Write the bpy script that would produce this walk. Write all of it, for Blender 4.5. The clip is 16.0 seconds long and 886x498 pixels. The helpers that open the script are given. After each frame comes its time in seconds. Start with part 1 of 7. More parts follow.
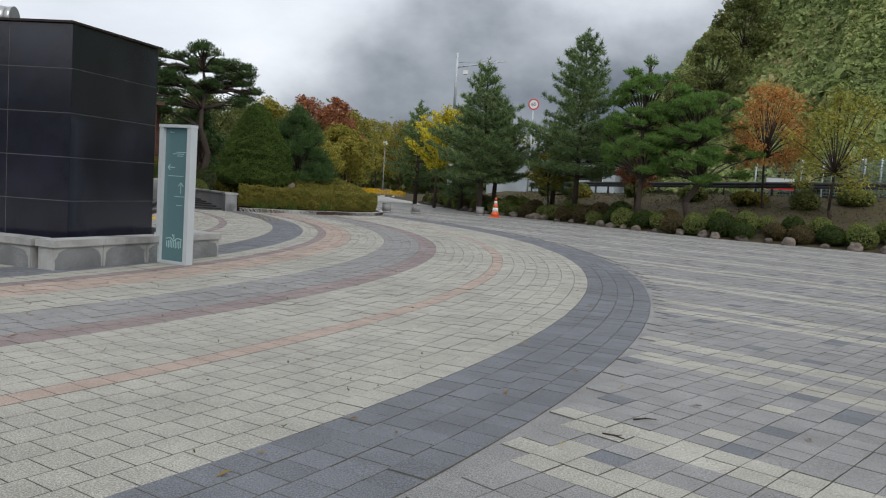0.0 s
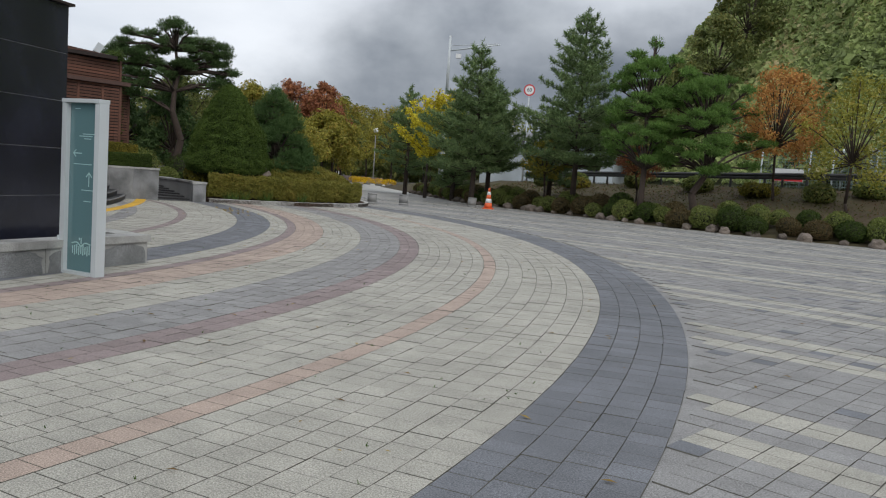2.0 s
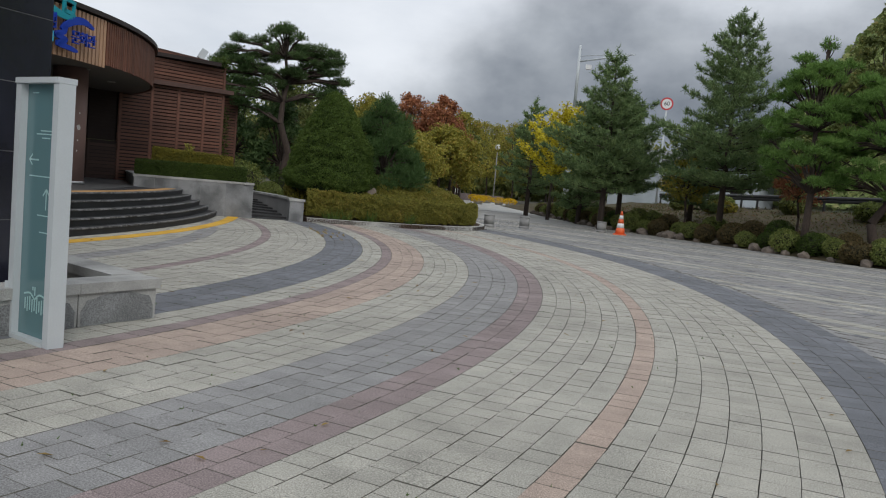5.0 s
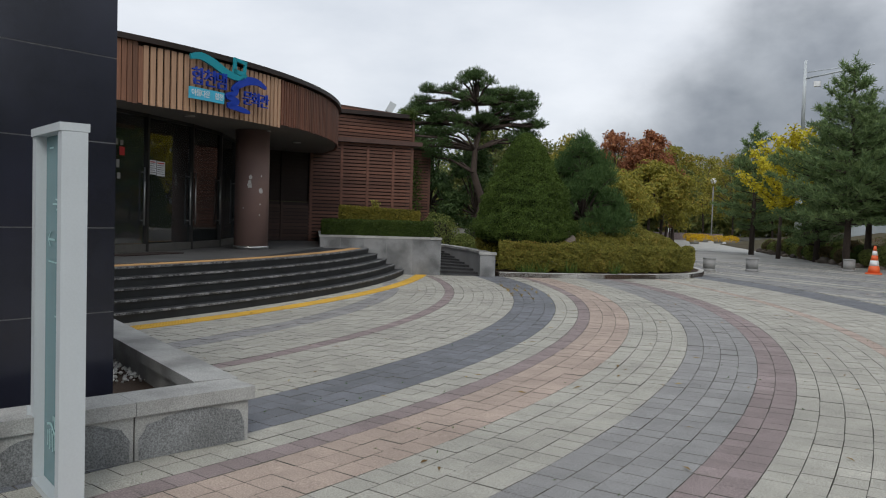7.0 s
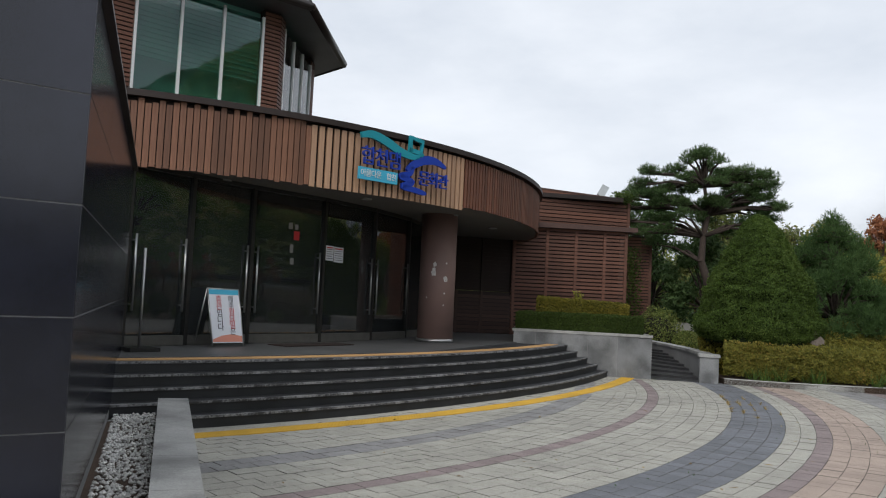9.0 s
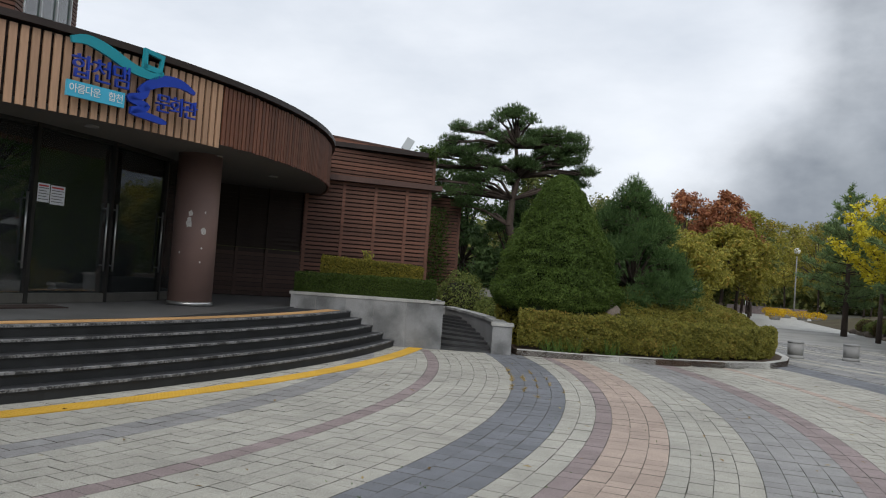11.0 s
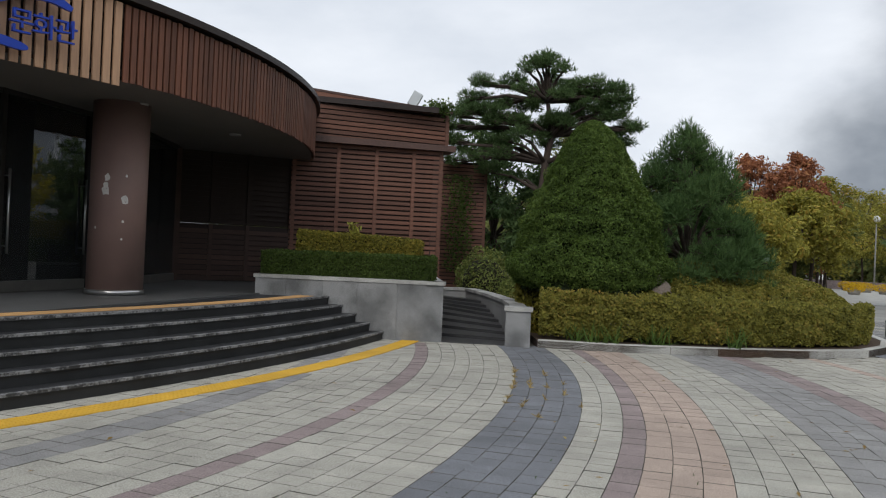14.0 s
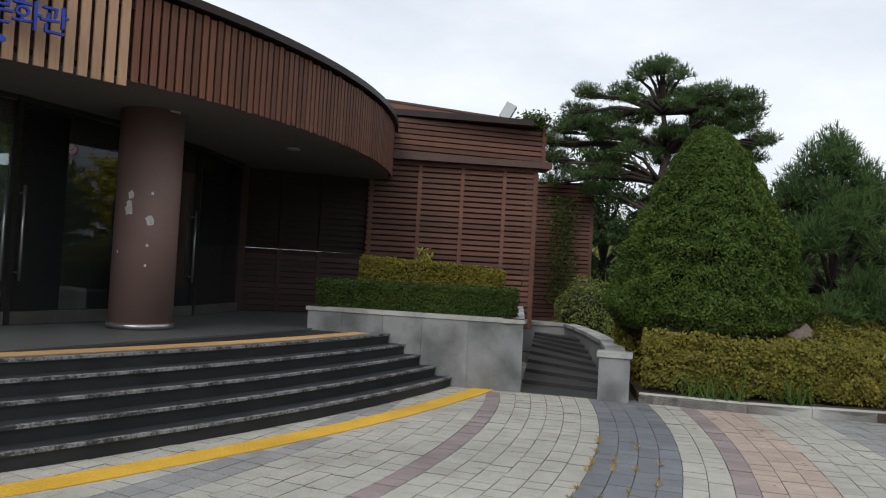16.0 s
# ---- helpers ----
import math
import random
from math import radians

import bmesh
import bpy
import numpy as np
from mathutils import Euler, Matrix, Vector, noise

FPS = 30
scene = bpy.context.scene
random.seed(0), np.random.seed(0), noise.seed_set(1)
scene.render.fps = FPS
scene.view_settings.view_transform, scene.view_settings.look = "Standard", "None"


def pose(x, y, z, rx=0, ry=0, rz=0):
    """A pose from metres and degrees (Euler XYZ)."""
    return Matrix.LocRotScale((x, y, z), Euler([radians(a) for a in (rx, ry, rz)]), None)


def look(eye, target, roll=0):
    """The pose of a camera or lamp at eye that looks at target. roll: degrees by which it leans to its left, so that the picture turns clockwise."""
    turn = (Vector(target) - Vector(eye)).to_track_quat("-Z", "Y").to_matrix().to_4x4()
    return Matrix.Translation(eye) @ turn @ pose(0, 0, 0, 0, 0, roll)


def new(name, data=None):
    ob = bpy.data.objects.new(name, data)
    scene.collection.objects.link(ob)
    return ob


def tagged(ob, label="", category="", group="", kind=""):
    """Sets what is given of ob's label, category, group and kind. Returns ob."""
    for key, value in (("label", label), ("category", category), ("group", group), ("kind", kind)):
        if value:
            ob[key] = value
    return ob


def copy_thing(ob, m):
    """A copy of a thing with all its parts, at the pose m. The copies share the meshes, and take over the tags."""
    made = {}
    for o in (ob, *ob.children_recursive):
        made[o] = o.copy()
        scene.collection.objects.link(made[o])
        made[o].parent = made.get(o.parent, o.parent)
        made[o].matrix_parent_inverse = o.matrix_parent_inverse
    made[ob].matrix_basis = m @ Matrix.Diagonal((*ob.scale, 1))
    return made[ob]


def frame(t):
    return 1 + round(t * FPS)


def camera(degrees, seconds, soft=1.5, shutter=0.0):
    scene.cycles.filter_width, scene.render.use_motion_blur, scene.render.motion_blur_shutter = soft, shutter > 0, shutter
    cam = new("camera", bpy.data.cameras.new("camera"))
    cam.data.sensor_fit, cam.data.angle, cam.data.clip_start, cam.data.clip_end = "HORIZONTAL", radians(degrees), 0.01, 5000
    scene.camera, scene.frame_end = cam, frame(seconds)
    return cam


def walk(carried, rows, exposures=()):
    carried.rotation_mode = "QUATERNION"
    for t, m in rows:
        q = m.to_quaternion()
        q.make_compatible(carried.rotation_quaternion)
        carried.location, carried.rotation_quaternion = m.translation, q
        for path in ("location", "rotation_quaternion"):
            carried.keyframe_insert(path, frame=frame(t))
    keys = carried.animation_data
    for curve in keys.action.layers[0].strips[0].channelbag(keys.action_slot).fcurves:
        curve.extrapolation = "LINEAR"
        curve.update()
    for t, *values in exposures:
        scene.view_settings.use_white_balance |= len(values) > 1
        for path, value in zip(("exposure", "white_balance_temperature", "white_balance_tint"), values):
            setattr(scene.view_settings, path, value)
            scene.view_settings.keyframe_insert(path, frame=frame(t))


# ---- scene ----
cam = camera(58.6, 16.0, 1.1)
PATH = [
    (0, (1.22, -0.286, 1.398), (0.998, 1.696, 1.241), 3.8),
    (0.5, (1.233, 0.299, 1.404), (1.019, 2.281, 1.25), 4.1),
    (1, (1.223, 0.916, 1.424), (1.017, 2.899, 1.261), 4.2),
    (1.5, (1.240, 1.519, 1.427), (1.041, 3.499, 1.232), 4.3),
    (2, (1.127, 2.119, 1.463), (0.923, 4.1, 1.278), 4.1),
    (2.5, (1.001, 2.776, 1.489), (0.676, 4.744, 1.349), 4.1),
    (3, (0.878, 3.413, 1.489), (0.437, 5.358, 1.336), 5.1),
    (3.5, (0.777, 4.049, 1.493), (0.288, 5.982, 1.338), 5.3),
    (4, (0.668, 4.659, 1.498), (0.174, 6.59, 1.337), 5.2),
    (6.3, (0.295, 7.278, 1.561), (-0.318, 9.174, 1.392), 4.0),
    (6.5, (0.219, 7.549, 1.573), (-0.472, 9.418, 1.402), 3.5),
    (7, (-0.006, 8.151, 1.614), (-1.007, 9.881, 1.532), 1.7),
    (7.5, (-0.165, 8.76, 1.648), (-1.386, 10.344, 1.61), 1.4),
    (8, (-0.23, 9.386, 1.688), (-1.6, 10.837, 1.817), 1.3),
    (8.5, (-0.31, 9.931, 1.699), (-1.755, 11.306, 1.843), 1.8),
    (9, (-0.469, 10.476, 1.653), (-1.941, 11.824, 1.78), 2.7),
    (9.5, (-0.615, 11.092, 1.634), (-2.028, 12.502, 1.753), 3.2),
    (10, (-0.752, 11.696, 1.624), (-2.111, 13.159, 1.738), 3.7),
    (10.2, (-0.821, 11.943, 1.655), (-2.089, 13.486, 1.763), 3.4),
    (12.3, (-1.517, 14.566, 1.564), (-2.582, 16.258, 1.611), 4.7),
    (12.5, (-1.532, 14.803, 1.555), (-2.557, 16.519, 1.609), 4.8),
    (13, (-1.735, 15.341, 1.542), (-2.747, 17.065, 1.591), 4.3),
    (13.5, (-2.044, 15.871, 1.532), (-3.063, 17.592, 1.559), 3.3),
    (14, (-2.342, 16.422, 1.515), (-3.614, 17.965, 1.527), 2.5),
    (14.5, (-2.634, 16.952, 1.515), (-3.956, 18.452, 1.521), 1.9),
    (15, (-2.946, 17.508, 1.545), (-4.407, 18.874, 1.553), 1.7),
    (15.5, (-3.152, 17.89, 1.619), (-4.652, 19.211, 1.694), 2.1),
    (16, (-3.256, 18.488, 1.605), (-4.752, 19.813, 1.671), 3.1),
]
walk(cam, [(t, look(eye, target, roll)) for t, eye, target, roll in PATH],
     [(0, 0.16), (1.5, 0.16), (3.5, 0.02), (7, 0.08), (8.5, 0.2), (10, 0.24), (12.5, 0.1), (14, 0.15), (16, 0.3)])
END_OF_WALK = True


# ---- world, sun, exposure ----
world = bpy.data.worlds.new("sky_world")
scene.world = world
world.use_nodes = True
scene.view_settings.exposure = 0.0


def link_nodes(tree, *pairs):
    for a, b in pairs:
        tree.links.new(a, b)


wt = world.node_tree
wbg = wt.nodes["Background"]
wsky = wt.nodes.new("ShaderNodeTexSky")
wsky.sky_type, wsky.sun_disc = "NISHITA", False
wsky.sun_elevation, wsky.sun_rotation = radians(48), radians(200)
wco = wt.nodes.new("ShaderNodeTexCoord")
wmap = wt.nodes.new("ShaderNodeMapping")
wmap.inputs["Scale"].default_value = (1.0, 1.0, 2.6)
wno = wt.nodes.new("ShaderNodeTexNoise")
wno.inputs["Scale"].default_value, wno.inputs["Detail"].default_value, wno.inputs["Roughness"].default_value = 2.2, 6.0, 0.55
wra = wt.nodes.new("ShaderNodeValToRGB")
wra.color_ramp.elements[0].position, wra.color_ramp.elements[0].color = 0.28, (0.61, 0.66, 0.735, 1)
wra.color_ramp.elements[1].position, wra.color_ramp.elements[1].color = 0.62, (0.845, 0.88, 0.935, 1)
wsc = wt.nodes.new("ShaderNodeMix")
wsc.data_type, wsc.blend_type = "RGBA", "MULTIPLY"
wsc.inputs[0].default_value = 1.0
wsc.inputs[7].default_value = (0.1, 0.1, 0.1, 1)
wmx = wt.nodes.new("ShaderNodeMix")
wmx.data_type = "RGBA"
wmx.inputs[0].default_value = 0.93
link_nodes(wt, (wco.outputs["Generated"], wmap.inputs[0]), (wmap.outputs[0], wno.inputs[0]), (wno.outputs[0], wra.inputs[0]),
           (wsky.outputs[0], wsc.inputs[6]), (wsc.outputs[2], wmx.inputs[6]), (wra.outputs[0], wmx.inputs[7]),
           (wmx.outputs[2], wbg.inputs[0]))
wbg.inputs[1].default_value = 1.0
sun = new("sun", bpy.data.lights.new("sun", "SUN"))
sun.data.energy, sun.data.angle, sun.data.color = 1.1, radians(25), (1.0, 0.96, 0.9)
sun.matrix_world = look((30, -40, 55), (-5, 20, 0))


# ---- materials ----
def material(name, colour, rough=0.8, metal=0.0, vary=0.25, scale=6.0, fine=60.0, bump=0.15, second=None, spread=0.0, island=0.0, stain=0.0,
             stretch=(1, 1, 1), spec=0.5, grain=0.5, speck=0.0, speck_scale=150.0, sharp=0.2, stain_scale=0.55):
    """A surface with variation at two scales, fine relief and, where asked, a shift of tone from piece to piece."""
    m = bpy.data.materials.new(name)
    m.use_nodes = True
    t = m.node_tree
    b = t.nodes["Principled BSDF"]
    b.inputs["Roughness"].default_value, b.inputs["Metallic"].default_value = rough, metal
    b.inputs["Specular IOR Level"].default_value = spec
    co = t.nodes.new("ShaderNodeTexCoord")
    mp = t.nodes.new("ShaderNodeMapping")
    mp.inputs["Scale"].default_value = stretch
    n1, n2 = t.nodes.new("ShaderNodeTexNoise"), t.nodes.new("ShaderNodeTexNoise")
    n1.inputs["Scale"].default_value, n1.inputs["Detail"].default_value = scale, 5
    n2.inputs["Scale"].default_value, n2.inputs["Detail"].default_value = fine, 3
    ramp = t.nodes.new("ShaderNodeValToRGB")
    c2 = second or tuple(c * (1 - vary) for c in colour)
    c3 = tuple(min(1, c * (1 + vary)) for c in colour)
    ramp.color_ramp.elements[0].position, ramp.color_ramp.elements[0].color = 0.5 - sharp, (*c2, 1)
    ramp.color_ramp.elements[1].position, ramp.color_ramp.elements[1].color = 0.5 + sharp, (*c3, 1)
    mixn = t.nodes.new("ShaderNodeMath")
    mixn.operation = "MULTIPLY_ADD"
    mixn.inputs[1].default_value = 1 - grain
    half = t.nodes.new("ShaderNodeMath")
    half.operation = "MULTIPLY"
    half.inputs[1].default_value = grain
    place = co.outputs["Object"] if stretch != (1, 1, 1) else t.nodes.new("ShaderNodeNewGeometry").outputs["Position"]
    link_nodes(t, (place, mp.inputs[0]), (mp.outputs[0], n1.inputs[0]), (mp.outputs[0], n2.inputs[0]),
               (n2.outputs[0], half.inputs[0]), (n1.outputs[0], mixn.inputs[0]), (half.outputs[0], mixn.inputs[2]), (mixn.outputs[0], ramp.inputs[0]))
    out = ramp.outputs[0]
    if island or spread:
        hsv = t.nodes.new("ShaderNodeHueSaturation")
        mr = t.nodes.new("ShaderNodeMapRange")
        k = island or spread
        mr.inputs[3].default_value, mr.inputs[4].default_value = 1 - k, 1 + k
        if island:
            src = t.nodes.new("ShaderNodeNewGeometry").outputs["Random Per Island"]
        else:
            src = t.nodes.new("ShaderNodeObjectInfo").outputs["Random"]
        link_nodes(t, (src, mr.inputs[0]), (mr.outputs[0], hsv.inputs["Value"]), (out, hsv.inputs["Color"]))
        out = hsv.outputs[0]
    if stain:
        n3 = t.nodes.new("ShaderNodeTexNoise")
        n3.inputs["Scale"].default_value, n3.inputs["Detail"].default_value = stain_scale, 8
        r3 = t.nodes.new("ShaderNodeValToRGB")
        r3.color_ramp.elements[0].position, r3.color_ramp.elements[0].color = 0.36, (1 - stain, 1 - stain, 1 - stain, 1)
        r3.color_ramp.elements[1].position, r3.color_ramp.elements[1].color = 0.6, (1, 1, 1, 1)
        mm = t.nodes.new("ShaderNodeMix")
        mm.data_type, mm.blend_type = "RGBA", "MULTIPLY"
        mm.inputs[0].default_value = 1
        link_nodes(t, (place, n3.inputs[0]), (n3.outputs[0], r3.inputs[0]), (out, mm.inputs[6]), (r3.outputs[0], mm.inputs[7]))
        out = mm.outputs[2]
    if speck:
        n4 = t.nodes.new("ShaderNodeTexNoise")
        n4.inputs["Scale"].default_value, n4.inputs["Detail"].default_value, n4.inputs["Roughness"].default_value = speck_scale, 2, 0.7
        r4 = t.nodes.new("ShaderNodeMapRange")
        r4.inputs[1].default_value, r4.inputs[2].default_value, r4.inputs[3].default_value, r4.inputs[4].default_value = 0.36, 0.64, 1 - speck, 1 + speck
        h4 = t.nodes.new("ShaderNodeHueSaturation")
        link_nodes(t, (mp.outputs[0], n4.inputs[0]), (n4.outputs[0], r4.inputs[0]), (r4.outputs[0], h4.inputs["Value"]), (out, h4.inputs["Color"]))
        out = h4.outputs[0]
    t.links.new(out, b.inputs["Base Color"])
    if bump:
        bp = t.nodes.new("ShaderNodeBump")
        bp.inputs["Strength"].default_value, bp.inputs["Distance"].default_value = bump, 0.01
        link_nodes(t, (n2.outputs[0], bp.inputs["Height"]), (bp.outputs[0], b.inputs["Normal"]))
    return m


def leaf_material(name, dark, light, warm=None, scale=0.8):
    """Leaves: tone shifts from leaf to leaf and in broad patches, some light passes through."""
    m = bpy.data.materials.new(name)
    m.use_nodes = True
    t = m.node_tree
    b = t.nodes["Principled BSDF"]
    b.inputs["Roughness"].default_value = 0.6
    b.inputs["Specular IOR Level"].default_value = 0.25
    g = t.nodes.new("ShaderNodeNewGeometry")
    co = t.nodes.new("ShaderNodeTexCoord")
    n = t.nodes.new("ShaderNodeTexNoise")
    n.inputs["Scale"].default_value, n.inputs["Detail"].default_value = scale, 4
    ad = t.nodes.new("ShaderNodeMath")
    ad.operation = "MULTIPLY_ADD"
    ad.inputs[1].default_value = 0.45
    sb = t.nodes.new("ShaderNodeMath")
    sb.operation = "MULTIPLY"
    sb.inputs[1].default_value = 0.55
    r = t.nodes.new("ShaderNodeValToRGB")
    e = r.color_ramp.elements
    e[0].position, e[0].color = 0.15, (*dark, 1)
    e[1].position, e[1].color = 0.62, (*light, 1)
    if warm:
        x = e.new(0.8)
        x.color = (*warm, 1)
    tr = t.nodes.new("ShaderNodeBsdfTranslucent")
    ms = t.nodes.new("ShaderNodeMixShader")
    ms.inputs[0].default_value = 0.36
    link_nodes(t, (co.outputs["Object"], n.inputs[0]), (n.outputs[0], sb.inputs[0]), (g.outputs["Random Per Island"], ad.inputs[0]),
               (sb.outputs[0], ad.inputs[2]), (ad.outputs[0], r.inputs[0]), (r.outputs[0], b.inputs["Base Color"]), (r.outputs[0], tr.inputs[0]),
               (b.outputs[0], ms.inputs[1]), (tr.outputs[0], ms.inputs[2]), (ms.outputs[0], t.nodes["Material Output"].inputs[0]))
    return m


M_beige = material("paver_beige", (0.385, 0.372, 0.325), 0.85, fine=95, bump=0.5, island=0.05, stain=0.16, vary=0.42, scale=3, grain=0.72, speck=0.34, speck_scale=130)
M_grey = material("paver_grey", (0.26, 0.257, 0.253), 0.85, fine=95, bump=0.5, island=0.09, stain=0.14, vary=0.42, scale=3, grain=0.72, speck=0.34, speck_scale=130)
M_slate = material("paver_slate", (0.155, 0.163, 0.18), 0.85, fine=95, bump=0.5, island=0.12, stain=0.16, vary=0.42, scale=3, grain=0.72, speck=0.34, speck_scale=130)
M_mauve = material("paver_mauve", (0.255, 0.205, 0.20), 0.85, fine=95, bump=0.5, island=0.1, stain=0.14, vary=0.42, scale=3, grain=0.72, speck=0.34, speck_scale=130)
M_orange = material("paver_salmon", (0.40, 0.315, 0.262), 0.85, fine=95, bump=0.5, island=0.06, stain=0.12, vary=0.42, scale=3, grain=0.72, speck=0.34, speck_scale=130)
M_joint = material("sand_joint", (0.085, 0.080, 0.062), 0.95, scale=2, fine=90)
M_joint_wall = material("joint_dirt", (0.13, 0.125, 0.105), 0.95, scale=2, fine=40, vary=0.4)
M_tactile = material("yellow_tactile", (0.62, 0.36, 0.03), 0.7, scale=4, fine=120, vary=0.15, stain=0.2)
M_blacktile = material("black_granite", (0.018, 0.0195, 0.032), 0.16, scale=1.4, fine=300, vary=0.4, bump=0.01, stain=0.35, stain_scale=1.2, spec=0.6)
M_stepstone = material("basalt_step", (0.020, 0.021, 0.023), 0.55, scale=3, fine=150, vary=0.4, bump=0.1, stain=0.35, stain_scale=1.9)
M_floorstone = material("basalt_floor", (0.10, 0.10, 0.10), 0.5, scale=2, fine=150, vary=0.25, bump=0.08, stain=0.25)
M_granite = material("grey_granite", (0.40, 0.40, 0.385), 0.75, scale=1.6, fine=160, vary=0.25, bump=0.15, stain=0.45, stain_scale=1.9, speck=0.2, speck_scale=110)
M_granite_dark = material("rough_granite_panel", (0.215, 0.222, 0.225), 0.9, scale=2.5, fine=190, vary=0.3, bump=0.4, stain=0.35, stain_scale=1.9, speck=0.4, speck_scale=90)
M_cement = material("cement_render", (0.28, 0.28, 0.28), 0.8, scale=1.6, fine=160, vary=0.18, bump=0.15, stain=0.3)
M_wood_red = material("stained_wood_red", (0.135, 0.052, 0.030), 0.6, scale=2.5, fine=40, vary=0.35, bump=0.2, spread=0.28, stretch=(1, 1, 0.12))
M_wood_brown = material("stained_wood_brown", (0.175, 0.080, 0.046), 0.6, scale=2.5, fine=40, vary=0.35, bump=0.2, spread=0.3, stretch=(1, 1, 0.12))
M_wood_light = material("new_wood_light", (0.42, 0.255, 0.16), 0.55, scale=2.5, fine=40, vary=0.18, bump=0.15, spread=0.12, stretch=(1, 1, 0.12))
M_wood_wall = material("slat_wood_wall", (0.135, 0.058, 0.037), 0.65, scale=1.2, fine=25, vary=0.4, bump=0.2, spread=0.22, stretch=(0.2, 0.2, 3))
# same slat wood, with the canopy's shade put into the colour
M_wood_shaded = material("shaded_slat_wood", (0.050, 0.024, 0.017), 0.7, scale=1.2, fine=25, vary=0.4, bump=0.2, spread=0.2, stretch=(0.2, 0.2, 3))
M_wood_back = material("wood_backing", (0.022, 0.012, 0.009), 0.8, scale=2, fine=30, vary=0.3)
M_trim = material("dark_roof_trim", (0.030, 0.020, 0.017), 0.45, metal=0.3, scale=3, fine=80, vary=0.3)
M_soffit = material("soffit_panel", (0.12, 0.113, 0.105), 0.8, scale=1, fine=60, vary=0.12)
M_roofmetal = material("roof_sheet_metal", (0.14, 0.135, 0.14), 0.45, metal=0.6, scale=1.5, fine=40, vary=0.2)
M_column = material("painted_column", (0.235, 0.150, 0.130), 0.6, scale=1.4, fine=90, vary=0.12, bump=0.06, stain=0.18)
M_chip = material("bare_plaster_chip", (0.62, 0.60, 0.57), 0.9, scale=12)
M_steel = material("brushed_steel", (0.45, 0.45, 0.45), 0.3, metal=0.9, scale=4, fine=90, vary=0.1)
M_darkmetal = material("dark_aluminium", (0.035, 0.034, 0.033), 0.4, metal=0.5, scale=4, fine=90)
M_white = material("white_paint", (0.72, 0.73, 0.73), 0.5, scale=3, fine=90, vary=0.06)
M_signframe = material("pale_grey_paint", (0.50, 0.54, 0.56), 0.45, scale=3, fine=90, vary=0.05, bump=0.03)
M_interior = material("lobby_dark", (0.24, 0.245, 0.25), 0.7, scale=1, fine=20, vary=0.3)
M_soil = material("garden_soil", (0.065, 0.042, 0.028), 0.95, scale=3, fine=60, vary=0.4, bump=0.6)
M_bank = material("grass_bank", (0.052, 0.050, 0.020), 0.95, scale=0.7, fine=14, vary=0.5, bump=0.8, second=(0.060, 0.036, 0.022))
M_rock = material("garden_rock", (0.14, 0.115, 0.095), 0.85, scale=4, fine=40, vary=0.4, bump=0.6, spread=0.3)
M_bark = material("pine_bark", (0.055, 0.040, 0.032), 0.95, scale=6, fine=30, vary=0.4, bump=0.9, stretch=(1, 1, 0.3))
M_asphalt = material("asphalt", (0.055, 0.055, 0.057), 0.9, scale=1, fine=160, vary=0.2, bump=0.3)
M_nosing = material("dashed_pale_nosing", (0.20, 0.20, 0.202), 0.6, scale=6, fine=35, vary=0.3, bump=0.15, second=(0.035, 0.035, 0.037), sharp=0.07)
M_tactile_pale = material("faded_tactile", (0.58, 0.33, 0.13), 0.7, scale=4, fine=120, vary=0.15, stain=0.25)
M_wood_trim = material("brown_wood_trim", (0.085, 0.044, 0.034), 0.55, scale=1.5, fine=25, vary=0.3, bump=0.15)
M_steelsill = material("dull_steel_sill", (0.14, 0.135, 0.125), 0.4, metal=0.5, scale=4, fine=90)
M_joint_dark = material("pale_mortar", (0.20, 0.20, 0.20), 0.9, scale=2, fine=90)
M_wetstone = material("wet_stone", (0.05, 0.05, 0.052), 0.35, scale=2, fine=90, vary=0.35, bump=0.1, stain=0.3)
M_granite_pl = [material("granite_panel_pale", (0.25, 0.255, 0.258), 0.8, scale=1.4, fine=240, vary=0.25, bump=0.15, stain=0.5, stain_scale=1.9, speck=0.18, speck_scale=110),
                material("granite_panel_damp", (0.215, 0.222, 0.228), 0.8, scale=1.4, fine=240, vary=0.25, bump=0.15, stain=0.55, stain_scale=1.9, speck=0.18, speck_scale=110)]
M_concrete = material("concrete", (0.33, 0.325, 0.31), 0.85, scale=2, fine=120, vary=0.2, bump=0.2, stain=0.3)
M_cone = material("cone_orange", (0.75, 0.13, 0.035), 0.5, scale=5, fine=70, vary=0.12)
M_gravel = material("white_gravel", (0.66, 0.65, 0.62), 0.9, scale=20, fine=90, vary=0.25, bump=0.5, island=0.2)
M_blue = material("sign_blue", (0.012, 0.045, 0.36), 0.35, scale=4, fine=50, vary=0.08, bump=0)
M_teal = material("sign_teal", (0.015, 0.27, 0.34), 0.35, scale=4, fine=50, vary=0.08, bump=0)
M_cyan = material("sign_cyan", (0.06, 0.42, 0.62), 0.4, scale=4, fine=50, vary=0.05, bump=0)
M_etch = material("etched_white", (0.33, 0.52, 0.52), 0.6, scale=4, fine=50, vary=0.1, bump=0)
M_red = material("sign_red", (0.55, 0.035, 0.04), 0.5, scale=4, fine=50, vary=0.05, bump=0)
M_poster = material("poster_white", (0.74, 0.76, 0.82), 0.45, scale=4, fine=50, vary=0.03, bump=0)
M_ink = material("dark_ink", (0.03, 0.03, 0.05), 0.6, scale=4, fine=50, vary=0.1, bump=0)
M_rail = material("weathered_guardrail", (0.055, 0.056, 0.058), 0.5, metal=0.4, scale=2, fine=40, vary=0.3)
M_fence = material("green_fence_paint", (0.20, 0.27, 0.25), 0.5, scale=3, fine=50, vary=0.2)
